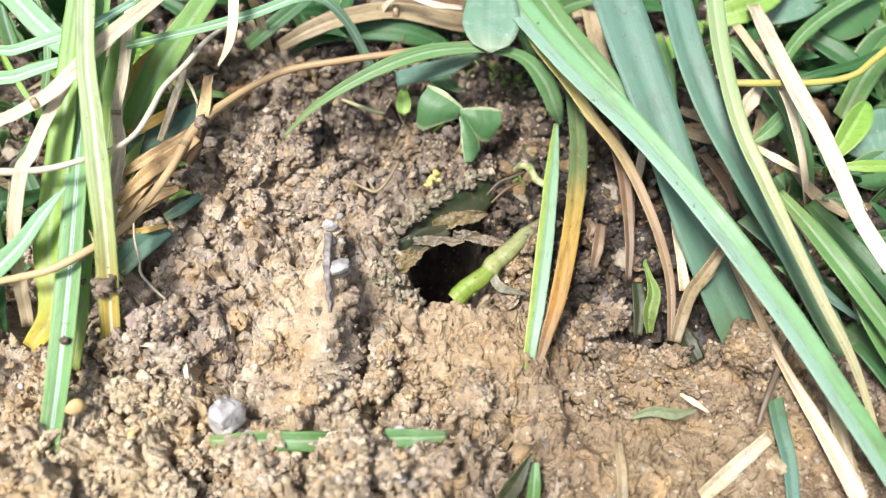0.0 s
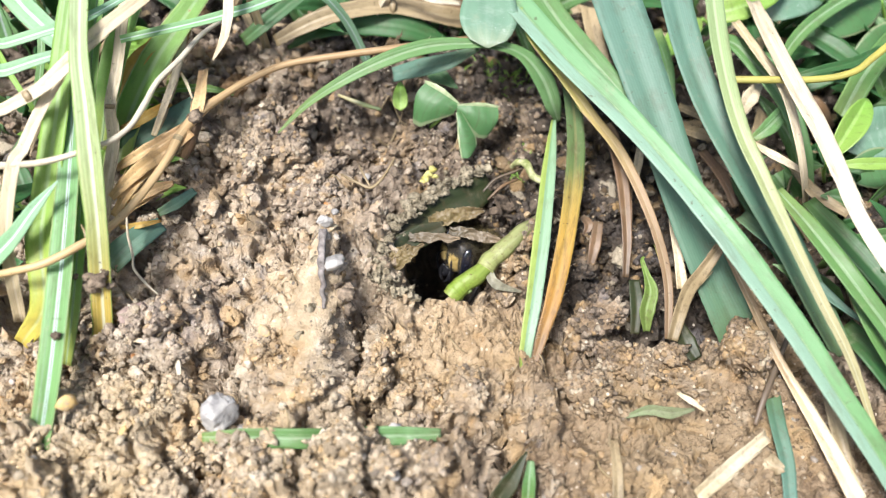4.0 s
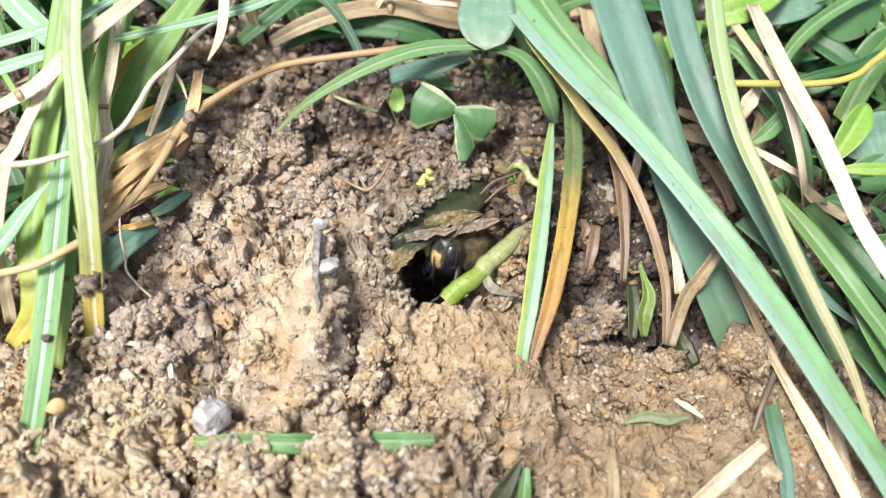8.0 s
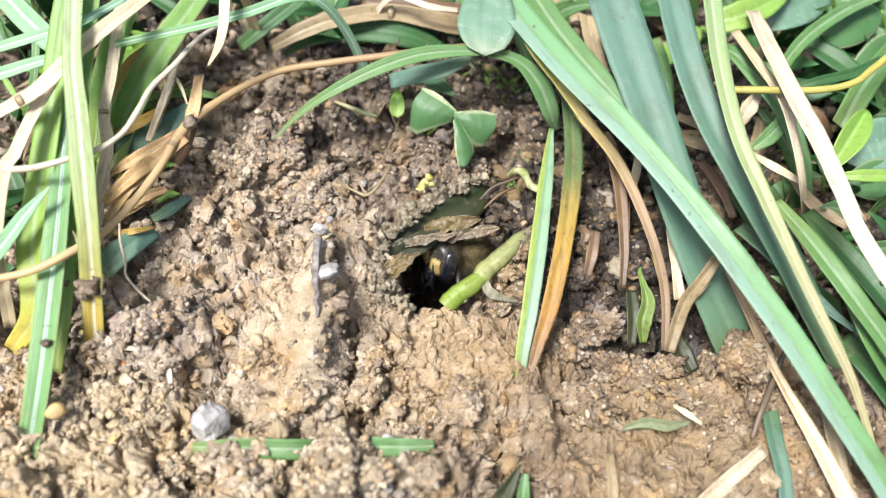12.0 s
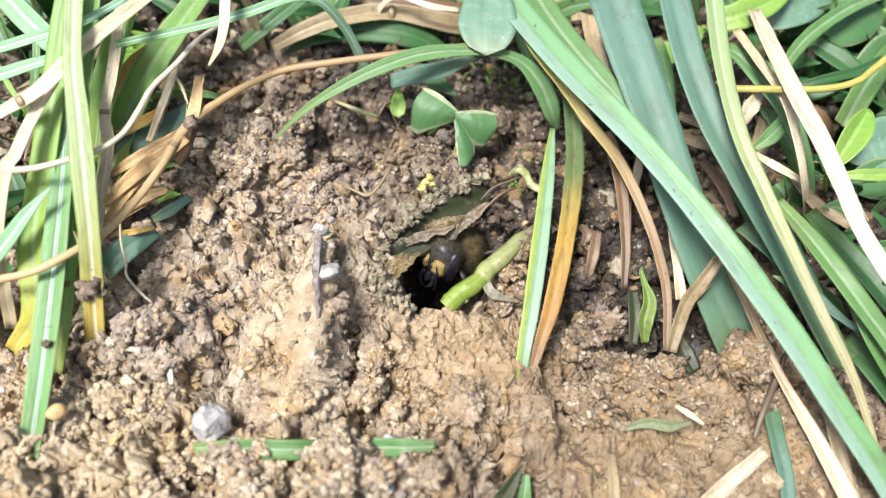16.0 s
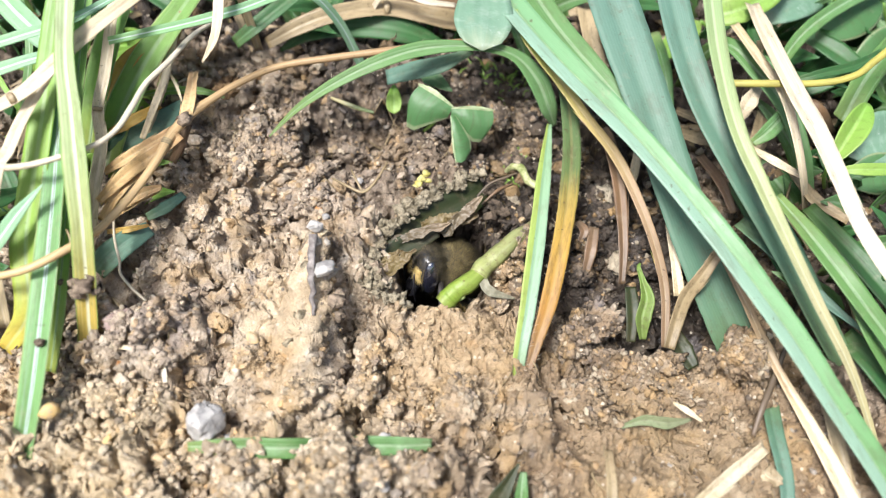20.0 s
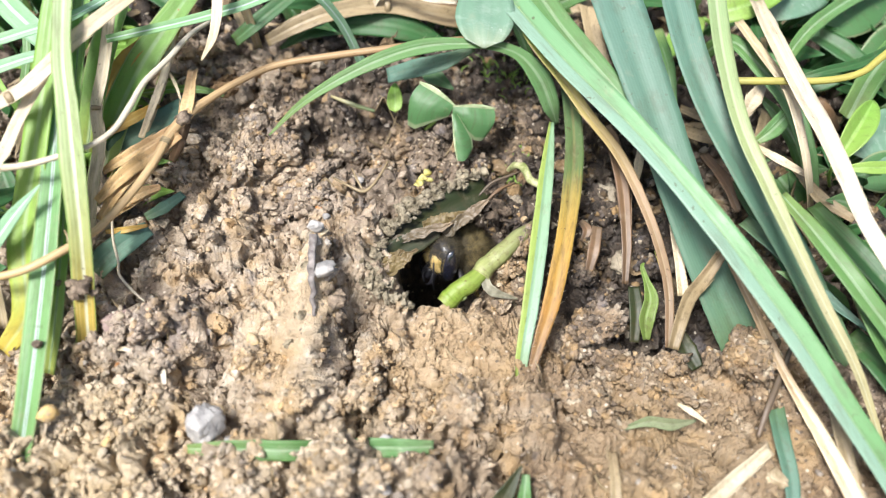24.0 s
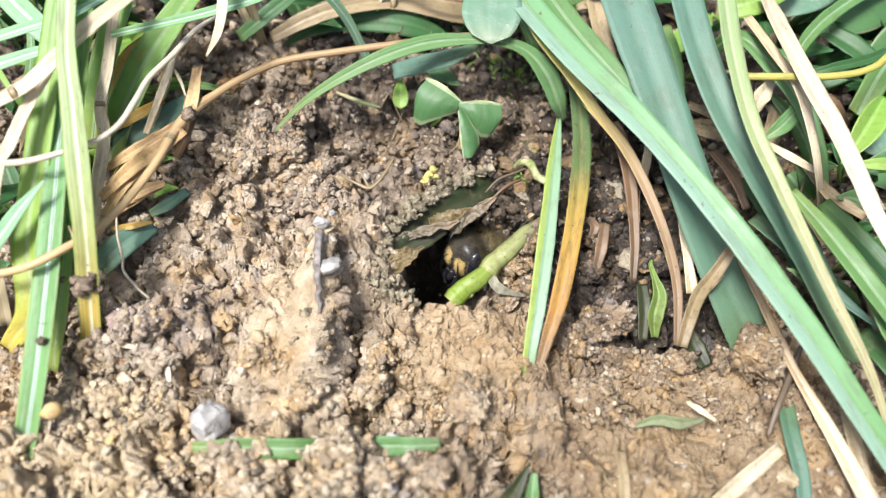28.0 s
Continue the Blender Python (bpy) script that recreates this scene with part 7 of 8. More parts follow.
spoon = thing("broad_leaf", "pale teal rounded leaf hanging over the grass", "leaf", (0.0077, 0.0655, 0.0113))
leaf("leaf_blade", "", "", "teal", (0.0057, 0.0313, 0.0211), (0.0049, 0.0176, 0.0149), 7.6, spoon, fold=0.03, curl=0.06, heart=True, notch=0.0)
under(grass("leaf_stalk", "", "", "bright", [(0.0078, 0.0666, 0.0109), (0.0066, 0.0455, 0.0177), (0.0057, 0.0311, 0.0209)], [0.9, 0.8, 0.8], round_=True), spoon)
small = thing("young_leaf", "bright green young leaf curled along its midrib", "leaf", (0.0479, 0.0137, 0.0004))
leaf("leaf_blade", "", "", "bright", (0.0435, 0.0069, 0.0062), (0.0494, 0.0140, 0.0100), 3.0, small, fold=0.9, blunt=1.0, rolled=10)
under(grass("leaf_stalk", "", "", "bright", [(0.0472, 0.0116, -0.0006), (0.0448, 0.0087, 0.0032), (0.0435, 0.0069, 0.0063)], [0.6, 0.6, 0.6], round_=True), small)
for base_, tip_, wide, mat_ in (((0.0573, 0.0146, 0.0054), (0.0471, 0.0125, 0.0047), 6.5, "teal"), ((0.0557, 0.0111, 0.0025), (0.0476, 0.0095, 0.0023), 5.0, "leaf"),
                                ((0.0522, 0.0372, 0.0135), (0.0408, 0.0290, 0.0119), 5.0, "teal"), ((0.0585, 0.0342, 0.0118), (0.0470, 0.0284, 0.0100), 5.5, "leaf"),
                                ((0.0621, 0.0301, 0.0099), (0.0523, 0.0250, 0.0071), 6.0, "leaf"), ((0.0353, 0.0350, 0.0089), (0.0281, 0.0280, 0.0070), 3.5, "bright")):
    weed = thing("weed_leaf", "broad green weed leaf low among the grass", "leaf", (base_[0], base_[1], float(ground_z(base_[0], base_[1]))), "weed leaves")
    leaf("leaf_blade", "", "", mat_, base_, tip_, wide, weed, fold=0.15, blunt=1.0)
    foot = (base_[0] + 0.003, base_[1] + 0.002, float(ground_z(base_[0] + 0.003, base_[1] + 0.002)) - 0.001)
    under(grass("leaf_stalk", "", "", "bright", [foot, ((foot[0] + base_[0]) / 2 + 0.001, (foot[1] + base_[1]) / 2, (foot[2] + base_[2]) / 2), base_], [0.7, 0.7, 0.6], round_=True), weed)
seedling = grass("seedling", "pale bent seedling shoot on dark soil", "seedling", M_PALE_SHOOT,
      [(0.0078, 0.0100, 0.0032), (0.0084, 0.0095, 0.0043), (0.0094, 0.0087, 0.0047), (0.0101, 0.0074, 0.0042), (0.0111, 0.0067, 0.0039), (0.0121, 0.0069, 0.0035)], [0.4, 0.85, 1.0, 0.95, 1.0, 0.7], round_=True)
roughen(seedling, 0.16, 0.8, 2)
petal = thing("yellow_petal_scrap", "crumpled yellow petal scrap lying on soil crust", "petal", (-0.0021, 0.0088, 0.0028))
for k, (p_, s_) in enumerate((((-0.0021, 0.0082, 0.0038), 0.55), ((-0.0016, 0.0088, 0.0040), 0.45), ((-0.0024, 0.0075, 0.0036), 0.5), ((-0.0028, 0.0074, 0.0034), 0.35), ((-0.0013, 0.0081, 0.0035), 0.4))):
    v_, f_ = rock_verts(300 + k, 2, 0.9, 0.6)
    bm_ = bmesh.new()
    vs_ = [bm_.verts.new(Vector(q_ * s_ * 1e-3) + Vector(p_)) for q_ in v_]
    for tri_ in f_:
        bm_.faces.new([vs_[i_] for i_ in tri_])
    under(part("crumple", bm_, M_YELLOW, None), petal)


# ---- moss, fibres and the grass beyond ----
def stuff_mesh(name, pieces, material, label, category):
    vs, fs, us, base = [], [], [], 0
    for v, f, u in pieces:
        vs += list(v)
        us += list(u)
        fs += [tuple(i + base for i in q) for q in f]
        base += len(v)
    ob = part_mesh(name, mesh_from(name, vs, fs, us), material, None)
    return tagged(ob, label, category, kind="stuff")


def tuft_of(center, count, spread, height, seed, width=0.25):
    r, out = random.Random(seed), []
    for _ in range(count):
        x, y = center[0] + r.gauss(0, spread), center[1] + r.gauss(0, spread)
        z = float(height_at(x, y)) - 0.0002
        a, l = r.uniform(0, 6.28), r.uniform(0.5, 1) * height
        pts = [(x, y, z), (x + 0.25 * l * math.cos(a), y + 0.25 * l * math.sin(a), z + 0.6 * l), (x + 0.7 * l * math.cos(a), y + 0.7 * l * math.sin(a), z + 0.85 * l)]
        out.append(ribbon(pts, [width, width * 0.8, 0.03], count=5))
    return out


stuff_mesh("moss", tuft_of((0.0084, 0.0149, 0.0035), 40, 0.0011, 0.0016, 1) + tuft_of((0.0081, 0.0271, 0.0065), 70, 0.0020, 0.002, 2), MATS["bright"], "tiny sprigs of yellow-green moss on soil", "moss")
fibres, rf = [], random.Random(9)
for _ in range(130):
    if rf.random() < 0.5:
        x_, y_ = rf.gauss(0.012, 0.010), rf.gauss(0.010, 0.008)
    else:
        x_, y_ = rf.uniform(-0.045, 0.04), rf.uniform(-0.026, 0.026)
    if hole_radius(np.array([x_]), np.array([y_]))[0] < 1.25:
        continue
    a_, l_ = rf.uniform(0, 6.28), rf.uniform(0.0015, 0.005)
    pts_ = []
    for k in range(4):
        px_, py_ = x_ + l_ * k / 3 * math.cos(a_ + 0.25 * k), y_ + l_ * k / 3 * math.sin(a_ + 0.25 * k)
        pts_.append((px_, py_, float(height_at(px_, py_)) + 0.0003 + (0.0003 if 0 < k < 3 else 0)))
    w_ = rf.uniform(0.10, 0.24)
    fibres.append(ribbon(pts_, [w_, w_, w_ * 0.5], round_=True, count=8))
stuff_mesh("root_fibres", fibres, MATS["tan"], "fine dry root fibres strewn over the soil", "fibres")


def field(count, seed, place, tall, wide, lean):
    r, out = random.Random(seed), []
    while len(out) < count:
        x, y = place(r)
        z = float(height_at(x, y)) - 0.0008
        a, l, w = r.uniform(0, 6.28), r.uniform(0.45, 1.0) * tall, r.uniform(0.6, 1.0) * wide
        s = r.uniform(0.5, 1.0) * lean
        pts = [(x + s * l * t**1.6 * math.cos(a), y + s * l * t**1.6 * math.sin(a), z + l * (t - 0.35 * s * t * t)) for t in (0, 0.35, 0.7, 1)]
        face = np.array((r.uniform(-0.6, 0.6), -0.7, 0.6))
        out.append(ribbon(pts, [w * 0.7, w, w * 0.8, 0.1], count=9, facing=face, roll=r.uniform(-30, 30)))
    return out


def behind(r):
    return r.uniform(-0.085, 0.085), 0.031 + 0.05 * r.random() ** 1.3


def right_side(r):
    return 0.043 + 0.045 * r.random() ** 1.2, r.uniform(-0.005, 0.06)


def left_side(r):
    return -0.047 - 0.04 * r.random() ** 1.2, r.uniform(-0.012, 0.06)


stuff_mesh("grass", field(150, 1, behind, 0.016, 3.2, 1.0) + field(110, 2, right_side, 0.013, 3.4, 0.9) + field(70, 3, left_side, 0.013, 3.0, 0.9),
           MATS["green"], "dense green grass growing beyond the bare soil", "grass")
stuff_mesh("young_grass", field(70, 21, lambda r: (r.uniform(-0.050, -0.034), r.uniform(0.003, 0.032)), 0.0065, 2.6, 1.4), MATS["bright"], "short light green grass between the dry stalks", "grass")
# lower layer: the shade between blades is given by the dark green material
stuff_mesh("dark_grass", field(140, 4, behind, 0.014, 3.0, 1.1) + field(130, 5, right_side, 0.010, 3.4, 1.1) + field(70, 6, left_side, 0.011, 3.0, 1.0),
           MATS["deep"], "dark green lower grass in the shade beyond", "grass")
stuff_mesh("thatch", field(130, 7, behind, 0.007, 1.6, 2.4) + field(150, 8, right_side, 0.006, 1.6, 2.6) + field(110, 9, left_side, 0.006, 1.6, 2.6)
           + field(40, 10, lambda r: (r.uniform(0.022, 0.042), r.uniform(0.006, 0.04)), 0.005, 1.4, 2.6),
           MATS["tan"], "brown dead grass thatch under the blades", "thatch")


# ---- crust over the burrow's upper lip ----
def rim_lump(place, size, seed, mat=None):
    lump = clod(place[0], place[1], size, seed, label="pale crusty lump of soil on the burrow's rim", group="lumps on the burrow's rim", flat=0.7, mat=mat or M_CRUST, rough=0.7)
    lump.location.z = place[2] - 0.0002


for k, (p_, s_) in enumerate((((-0.0059, 0.0018, 0.0015), 1.5), ((-0.0051, 0.0028, 0.0020), 1.8), ((-0.0043, 0.0038, 0.0023), 1.6), ((-0.0034, 0.0045, 0.0024), 1.4), ((-0.0023, 0.0054, 0.0028), 1.7), ((-0.0013, 0.0061, 0.0026), 1.2),
                              ((-0.0005, 0.0066, 0.0029), 1.7), ((0.0009, 0.0075, 0.0030), 1.6), ((0.0024, 0.0085, 0.0031), 1.5), ((0.0039, 0.0093, 0.0031), 1.4), ((-0.0035, 0.0053, 0.0029), 1.6), ((-0.0016, 0.0063, 0.0030), 1.5),
                              ((0.0004, 0.0075, 0.0032), 1.4), ((-0.0047, 0.0045, 0.0027), 1.5), ((-0.0069, 0.0004, 0.0013), 1.3), ((-0.0073, -0.0011, 0.0009), 1.4), ((-0.0071, -0.0029, 0.0004), 1.4), ((-0.0064, -0.0047, -0.0003), 1.3), ((-0.0052, -0.0059, -0.0008), 1.3), ((-0.0046, -0.0056, -0.0016), 1.5), ((-0.0034, -0.0066, -0.0014), 1.2), ((-0.0059, -0.0040, -0.0010), 1.4))):
    rim_lump(p_, s_, 400 + k)
for k, (p_, s_) in enumerate((((0.0060, 0.0080, 0.0025), 1.7), ((0.0065, 0.0060, 0.0019), 2.0), ((0.0058, 0.0047, 0.0013), 1.5), ((0.0076, 0.0050, 0.0014), 1.7))):
    rim_lump(p_, s_, 430 + k, M_MOULD)


# ---- fine crumbs over the rim's crust ----
rr, rim_v, rim_f, rim_n = random.Random(77), [], [], 0
for a_, b_, count_ in (((-0.0060, 0.0013, 0.0017), (-0.0012, 0.0063, 0.0030), 34), ((-0.0012, 0.0063, 0.0030), (0.0046, 0.0102, 0.0034), 34), ((-0.0075, -0.0047, -0.0003), (-0.0069, 0.0013, 0.0017), 50), ((-0.0045, -0.0066, -0.0011), (-0.0073, -0.0050, -0.0004), 24)):
    for _ in range(count_):
        c_ = Vector(a_).lerp(Vector(b_), rr.random()) + Vector((rr.gauss(0, 0.0006), rr.gauss(0, 0.0007), rr.gauss(0, 0.0002)))
        if hole_radius(np.array([c_.x]), np.array([c_.y]))[0] < 0.98 and c_.z < float(height_at(c_.x, c_.y)) - 0.001:
            continue
        v_, f_ = ROCKS_FINE[rr.randrange(len(ROCKS_FINE))]
        s_ = rr.uniform(0.00018, 0.00055)
        m_ = np.array(Euler((rr.uniform(0, 6), rr.uniform(0, 6), 0)).to_matrix())
        rim_v.append((v_ * s_) @ m_.T + np.array(c_))
        rim_f.append(f_ + rim_n)
        rim_n += len(v_)
tagged(big_mesh("rim_crumbs", np.vstack(rim_v), np.vstack(rim_f), M_CRUST), "fine pale crumbs crusted along the burrow's rim", "soil crumbs", kind="stuff")


# ---- dried mud stuck on the stalks ----
for k, (p_, s_) in enumerate((((-0.0279, 0.0088, 0.0117), 1.7), ((-0.0344, -0.0106, 0.0060), 1.7), ((-0.0357, -0.0100, 0.0058), 1.0), ((-0.0369, -0.0099, 0.0059), 0.6), ((-0.0335, -0.0104, 0.0052), 1.0), ((-0.0353, -0.0106, 0.0048), 1.3), ((-0.0337, -0.0101, 0.0065), 0.8), ((-0.0375, -0.0158, 0.0039), 0.9))):
    v_, f_ = rock_verts(330 + k, 3, 0.7, 0.8)
    bm_ = bmesh.new()
    vs_ = [bm_.verts.new(Vector(q_ * s_ * 0.5e-3) + Vector(p_)) for q_ in v_]
    for tri_ in f_:
        bm_.faces.new([vs_[i_] for i_ in tri_])
    under(part("dried_mud", bm_, M_MUD, None, "crumb of dried mud"), left_tuft)


# ---- the mud tower beside the burrow ----
def mud_tower(foot, top):
    """A leaning pillar of caked clay, broad at its foot, with crusted lumps on its flank."""
    tower = thing("mud_tower", "small pale pillar of caked mud beside the burrow", "mud heap", foot)
    foot_, top_ = Vector(foot), Vector(top)
    bm = bmesh.new()
    rings, around = 44, 40
    axis = top_ - foot_
    side = axis.cross(Vector((0, 0, 1))).normalized()
    front = side.cross(axis).normalized()
    grid = []
    for i in range(rings + 1):
        t = 1.45 * i / rings - 0.45
        row = []
        for j in range(around):
            a = 2 * math.pi * j / around
            d = side * math.cos(a) + front * math.sin(a)
            c = foot_ + axis * t
            wide = 0.0041 * (1 - max(t, -0.08)) ** 0.95 + 0.00060
            q = (c + d * wide) * 1000
            k = 1 + 0.34 * noise.noise(q * 0.35) + 0.32 * noise.noise(q * 0.9) + 0.24 * noise.noise(q * 2.4) + 0.08 * noise.noise(q * 5.5)
            near = noise.voronoi(q * 0.8)[0]
            k += 0.22 * (min(near[1] - near[0], 0.5) - 0.2)
            row.append(bm.verts.new(c + d * wide * k * (1.0 if t < 0.97 else 0.6)))
        grid.append(row)
    for i in range(rings):
        for j in range(around):
            bm.faces.new((grid[i][j], grid[i][(j + 1) % around], grid[i + 1][(j + 1) % around], grid[i + 1][j]))
    bm.faces.new(grid[-1])
    pillar = part("pillar", bm, M_CLOD, None)
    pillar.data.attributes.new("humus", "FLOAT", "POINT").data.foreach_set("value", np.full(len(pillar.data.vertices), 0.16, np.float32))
    under(pillar, tower)
    lumps_ = ((0.97, 0.4, 0.3, 0.85, M_CREAM), (0.90, 0.9, 0.2, 0.9, M_PALE_MUD), (0.72, 1.5, 0.5, 1.15, M_PALE_MUD), (0.58, 1.6, 0.7, 1.0, M_MUD),
              (0.80, 0.2, 0.9, 0.8, M_MUD), (0.45, 1.9, 0.9, 1.2, M_PALE_MUD), (0.64, 0.9, 1.0, 0.9, M_MUD), (0.35, 1.2, 2.2, 1.3, M_PALE_MUD))
    for k, (t, right, out, size, mat) in enumerate(lumps_):
        c = foot_ + axis * t - side * right * -1e-3 + front * out * 1e-3 * (1 if front.z > 0 else -1)
        v, f = rock_verts(350 + k, 3, 0.7, 0.9)
        bm = bmesh.new()
        vs = [bm.verts.new(Vector(q * size * 0.6e-3) + c) for q in v]
        for tri in f:
            bm.faces.new([vs[i] for i in tri])
        under(part("crust_lump", bm, mat, None), tower)
    return tower


M_RUSTY = plain_material("rusty_humus", (0.11, 0.065, 0.03), (0.36, 0.23, 0.12), 600, 0.85, 0.9, 0.0005, 0.3)
for k, (p_, s_) in enumerate((((-0.0281, 0.0226, 0.0088), 4.2), ((-0.0312, 0.0232, 0.0091), 2.4), ((-0.0255, 0.0244, 0.0090), 3.2), ((-0.0266, 0.0207, 0.0082), 2.6), ((-0.0238, 0.0257, 0.0092), 2.6), ((-0.0307, 0.0272, 0.0100), 2.4))):
    clod(p_[0], p_[1], s_, 460 + k, label="rusty brown lump of humus under dry stalks", group="humus lumps", mat=M_RUSTY, rough=0.7, lift=0.5)
M_PALE_MUD = plain_material("pale_mud", (0.24, 0.21, 0.18), (0.62, 0.56, 0.48), 700, 0.8, 0.9, 0.0004, 0.3)
tower_ = mud_tower((-0.0150, -0.0132, -0.0050), (-0.0126, -0.0014, 0.0050))
for k, (p_, s_, m_) in enumerate((((-0.0116, -0.0056, 0.0025), 1.5, M_PALE_MUD), ((-0.0130, -0.0034, 0.0048), 1.2, M_PALE_MUD), ((-0.0119, -0.0068, 0.0015), 1.4, M_MUD), ((-0.0109, -0.0069, 0.0002), 1.7, M_MUD), ((-0.0137, -0.0054, 0.0033), 1.2, M_CRUST),
                                  ((-0.0141, -0.0104, 0.0007), 1.5, M_CRUST), ((-0.0130, -0.0103, 0.0000), 1.7, M_PALE_MUD), ((-0.0119, -0.0094, -0.0002), 1.5, M_MUD), ((-0.0152, -0.0124, -0.0006), 1.4, M_CRUST), ((-0.0106, -0.0086, -0.0007), 1.5, M_MUD), ((-0.0123, -0.0046, 0.0036), 0.9, M_MUD))):
    v_, f_ = rock_verts(350 + k, 3, 0.7, 0.9, 0.9)
    bm_ = bmesh.new()
    vs_ = [bm_.verts.new(Vector(q_ * s_ * 0.6e-3) + Vector(p_)) for q_ in v_]
    for tri_ in f_:
        bm_.faces.new([vs_[i_] for i_ in tri_])
    under(part("crust_lump", bm_, m_, None), tower_)
caked([ob for ob in tower_.children if ob.name.startswith("pillar")], 4.5, "tower_crumbs", "small clay crumbs caked on the mud pillar")
M_TWIG = plain_material("weathered_twig", (0.10, 0.086, 0.08), (0.34, 0.31, 0.29), 500, 0.8, 0.7, 0.0003, 0.3)
roughen(grass("grey_twig", "short weathered grey twig stuck in the mud pillar", "twig", M_TWIG, [(-0.0130, -0.0034, 0.0058), (-0.0130, -0.0058, 0.0050), (-0.0129, -0.0080, 0.0036), (-0.0127, -0.0104, 0.0014)], [0.9, 0.75, 0.7, 0.35], round_=True, count=40), 0.3, 0.9, 6)
for place_, size_, seed_, mat_, label_ in (((-0.0118, -0.0064, 0.0040), 2.2, 570, M_STONE, "white quartz chip stuck in the mud pillar"), ((-0.0131, -0.0020, 0.0058), 1.9, 571, M_STONE, "white quartz chip capping the mud pillar"),
                                           ((-0.0122, 0.0003, 0.0050), 0.9, 572, M_STONE, "tiny white chip behind the mud pillar"), ((-0.0106, -0.0084, 0.0014), 2.0, 573, M_MUD, "grey crumb stuck in the mud pillar")):
    chip = clod(place_[0], place_[1], size_, seed_, name="pebble", label=label_, category="pebble", mat=mat_, group="pebbles in the soil", rough=0.3)
    chip.location.z = place_[2]


# ---- the bee in the burrow ----
MM = 1.30e-3
M_CHITIN = plain_material("black_chitin", (0.006, 0.006, 0.008), (0.02, 0.02, 0.024), 1500, 0.35, 0.2, 0.0001, 0.6)
M_EYE = plain_material("bee_eye", (0.008, 0.009, 0.016), (0.015, 0.017, 0.03), 3000, 0.24, 0.05, 0.00003, 0.9, 1.0)
for node_ in M_EYE.node_tree.nodes:
    if node_.type == "BSDF_PRINCIPLED":
        node_.inputs["IOR"].default_value, node_.inputs["Coat IOR"].default_value = 1.9, 1.9
        node_.inputs["Coat Roughness"].default_value = 0.12
M_FUR_YELLOW = plain_material("yellow_fur", (0.42, 0.30, 0.085), (0.74, 0.56, 0.24), 1200, 0.7, 0.2)
M_FUR_GREY = plain_material("grey_olive_fur", (0.045, 0.036, 0.018), (0.135, 0.11, 0.06), 1200, 0.7, 0.2)
M_FUR_OLIVE = plain_material("olive_yellow_fur", (0.10, 0.075, 0.025), (0.30, 0.23, 0.09), 1200, 0.7, 0.2)
M_FUR_BLACK = plain_material("black_fur", (0.012, 0.011, 0.01), (0.04, 0.035, 0.03), 1200, 0.7, 0.2)
M_PALE_LEG = plain_material("pale_leg", (0.07, 0.06, 0.045), (0.26, 0.23, 0.18), 1500, 0.6, 0.4, 0.0001, 0.4)
M_LEG = plain_material("bee_leg", (0.008, 0.0075, 0.0075), (0.03, 0.026, 0.023), 1500, 0.5, 0.3, 0.0001, 0.6)


def ball(center, radii, name, material, parent, label="", power=1.0):
    bm = bmesh.new()
    bmesh.ops.create_uvsphere(bm, u_segments=32, v_segments=20, radius=1.0)
    for v in bm.verts:
        c = v.co
        k = 1 + 0.03 * noise.noise(c * 3)
        v.co = Vector([MM * (center[i] + radii[i] * math.copysign(abs(c[i]) ** power, c[i]) * k) for i in range(3)])
    return part(name, bm, material, parent, label)


def coat(center, radii, count, length, seed, name, material, parent, keep=lambda d: True, back=0.6, label=""):
    """Hairs on an ellipsoid, swept backwards (+y)."""
    r, vs, fs = random.Random(seed), [], []
    done = 0
    while done < count:
        d = Vector((r.gauss(0, 1), r.gauss(0, 1), r.gauss(0, 1))).normalized()
        if not keep(d):
            continue
        done += 1
        root = Vector([center[i] + radii[i] * d[i] * 0.97 for i in range(3)])
        way = (d + Vector((r.gauss(0, 0.4), back * r.random() + r.gauss(0, 0.4), r.gauss(0, 0.4)))).normalized()
        l, w = length * r.uniform(0.35, 1.15), 0.022
        side = way.orthogonal().normalized()
        other = way.cross(side)
        k = len(vs)
        vs += [(root + side * w) * MM, (root - side * w * 0.5 + other * w * 0.87) * MM, (root - side * w * 0.5 - other * w * 0.87) * MM,
               (root + way * l + Vector((0, 0.1 * l, 0))) * MM]
        fs += [(k, k + 1, k + 3), (k + 1, k + 2, k + 3), (k + 2, k, k + 3)]
    mesh = bpy.data.meshes.new(name)
    mesh.from_pydata(vs, [], fs)
    return part_mesh(name, mesh, material, parent, label)


def limb(pts, widths, name, material, parent, label=""):
    mesh = mesh_from(name, *ribbon([[MM * c for c in p] for p in pts], widths, round_=True, facing=np.array((0.3, 0.2, 0.9)), count=6 * len(pts)))
    return part_mesh(name, mesh, material, parent, label)


bee = thing("bumblebee", "black and yellow furry bumblebee peering from its burrow", "bee", (0, 0, 0))
M_SKIN = plain_material("dusky_skin", (0.035, 0.028, 0.015), (0.10, 0.082, 0.045), 900, 0.8, 0.5)
thorax = ball((0, 0, -0.3), (2.3, 2.5, 2.0), "thorax", M_SKIN, bee)
coat((0, 0, -0.3), (2.3, 2.5, 2.0), 15000, 0.85, 1, "thorax_fur", M_FUR_GREY, thorax, lambda d: d.z > -0.6, label="pale olive-grey fur")
coat((0, 0, -0.3), (2.3, 2.5, 2.0), 2600, 0.95, 2, "collar_fur", M_FUR_OLIVE, thorax, lambda d: d.z > -0.1 and -0.85 < d.y < -0.3, label="olive-yellow collar fur")
coat((0, 0, -0.3), (2.3, 2.5, 2.0), 700, 0.8, 3, "belly_fur", M_FUR_BLACK, thorax, lambda d: d.z < -0.2)
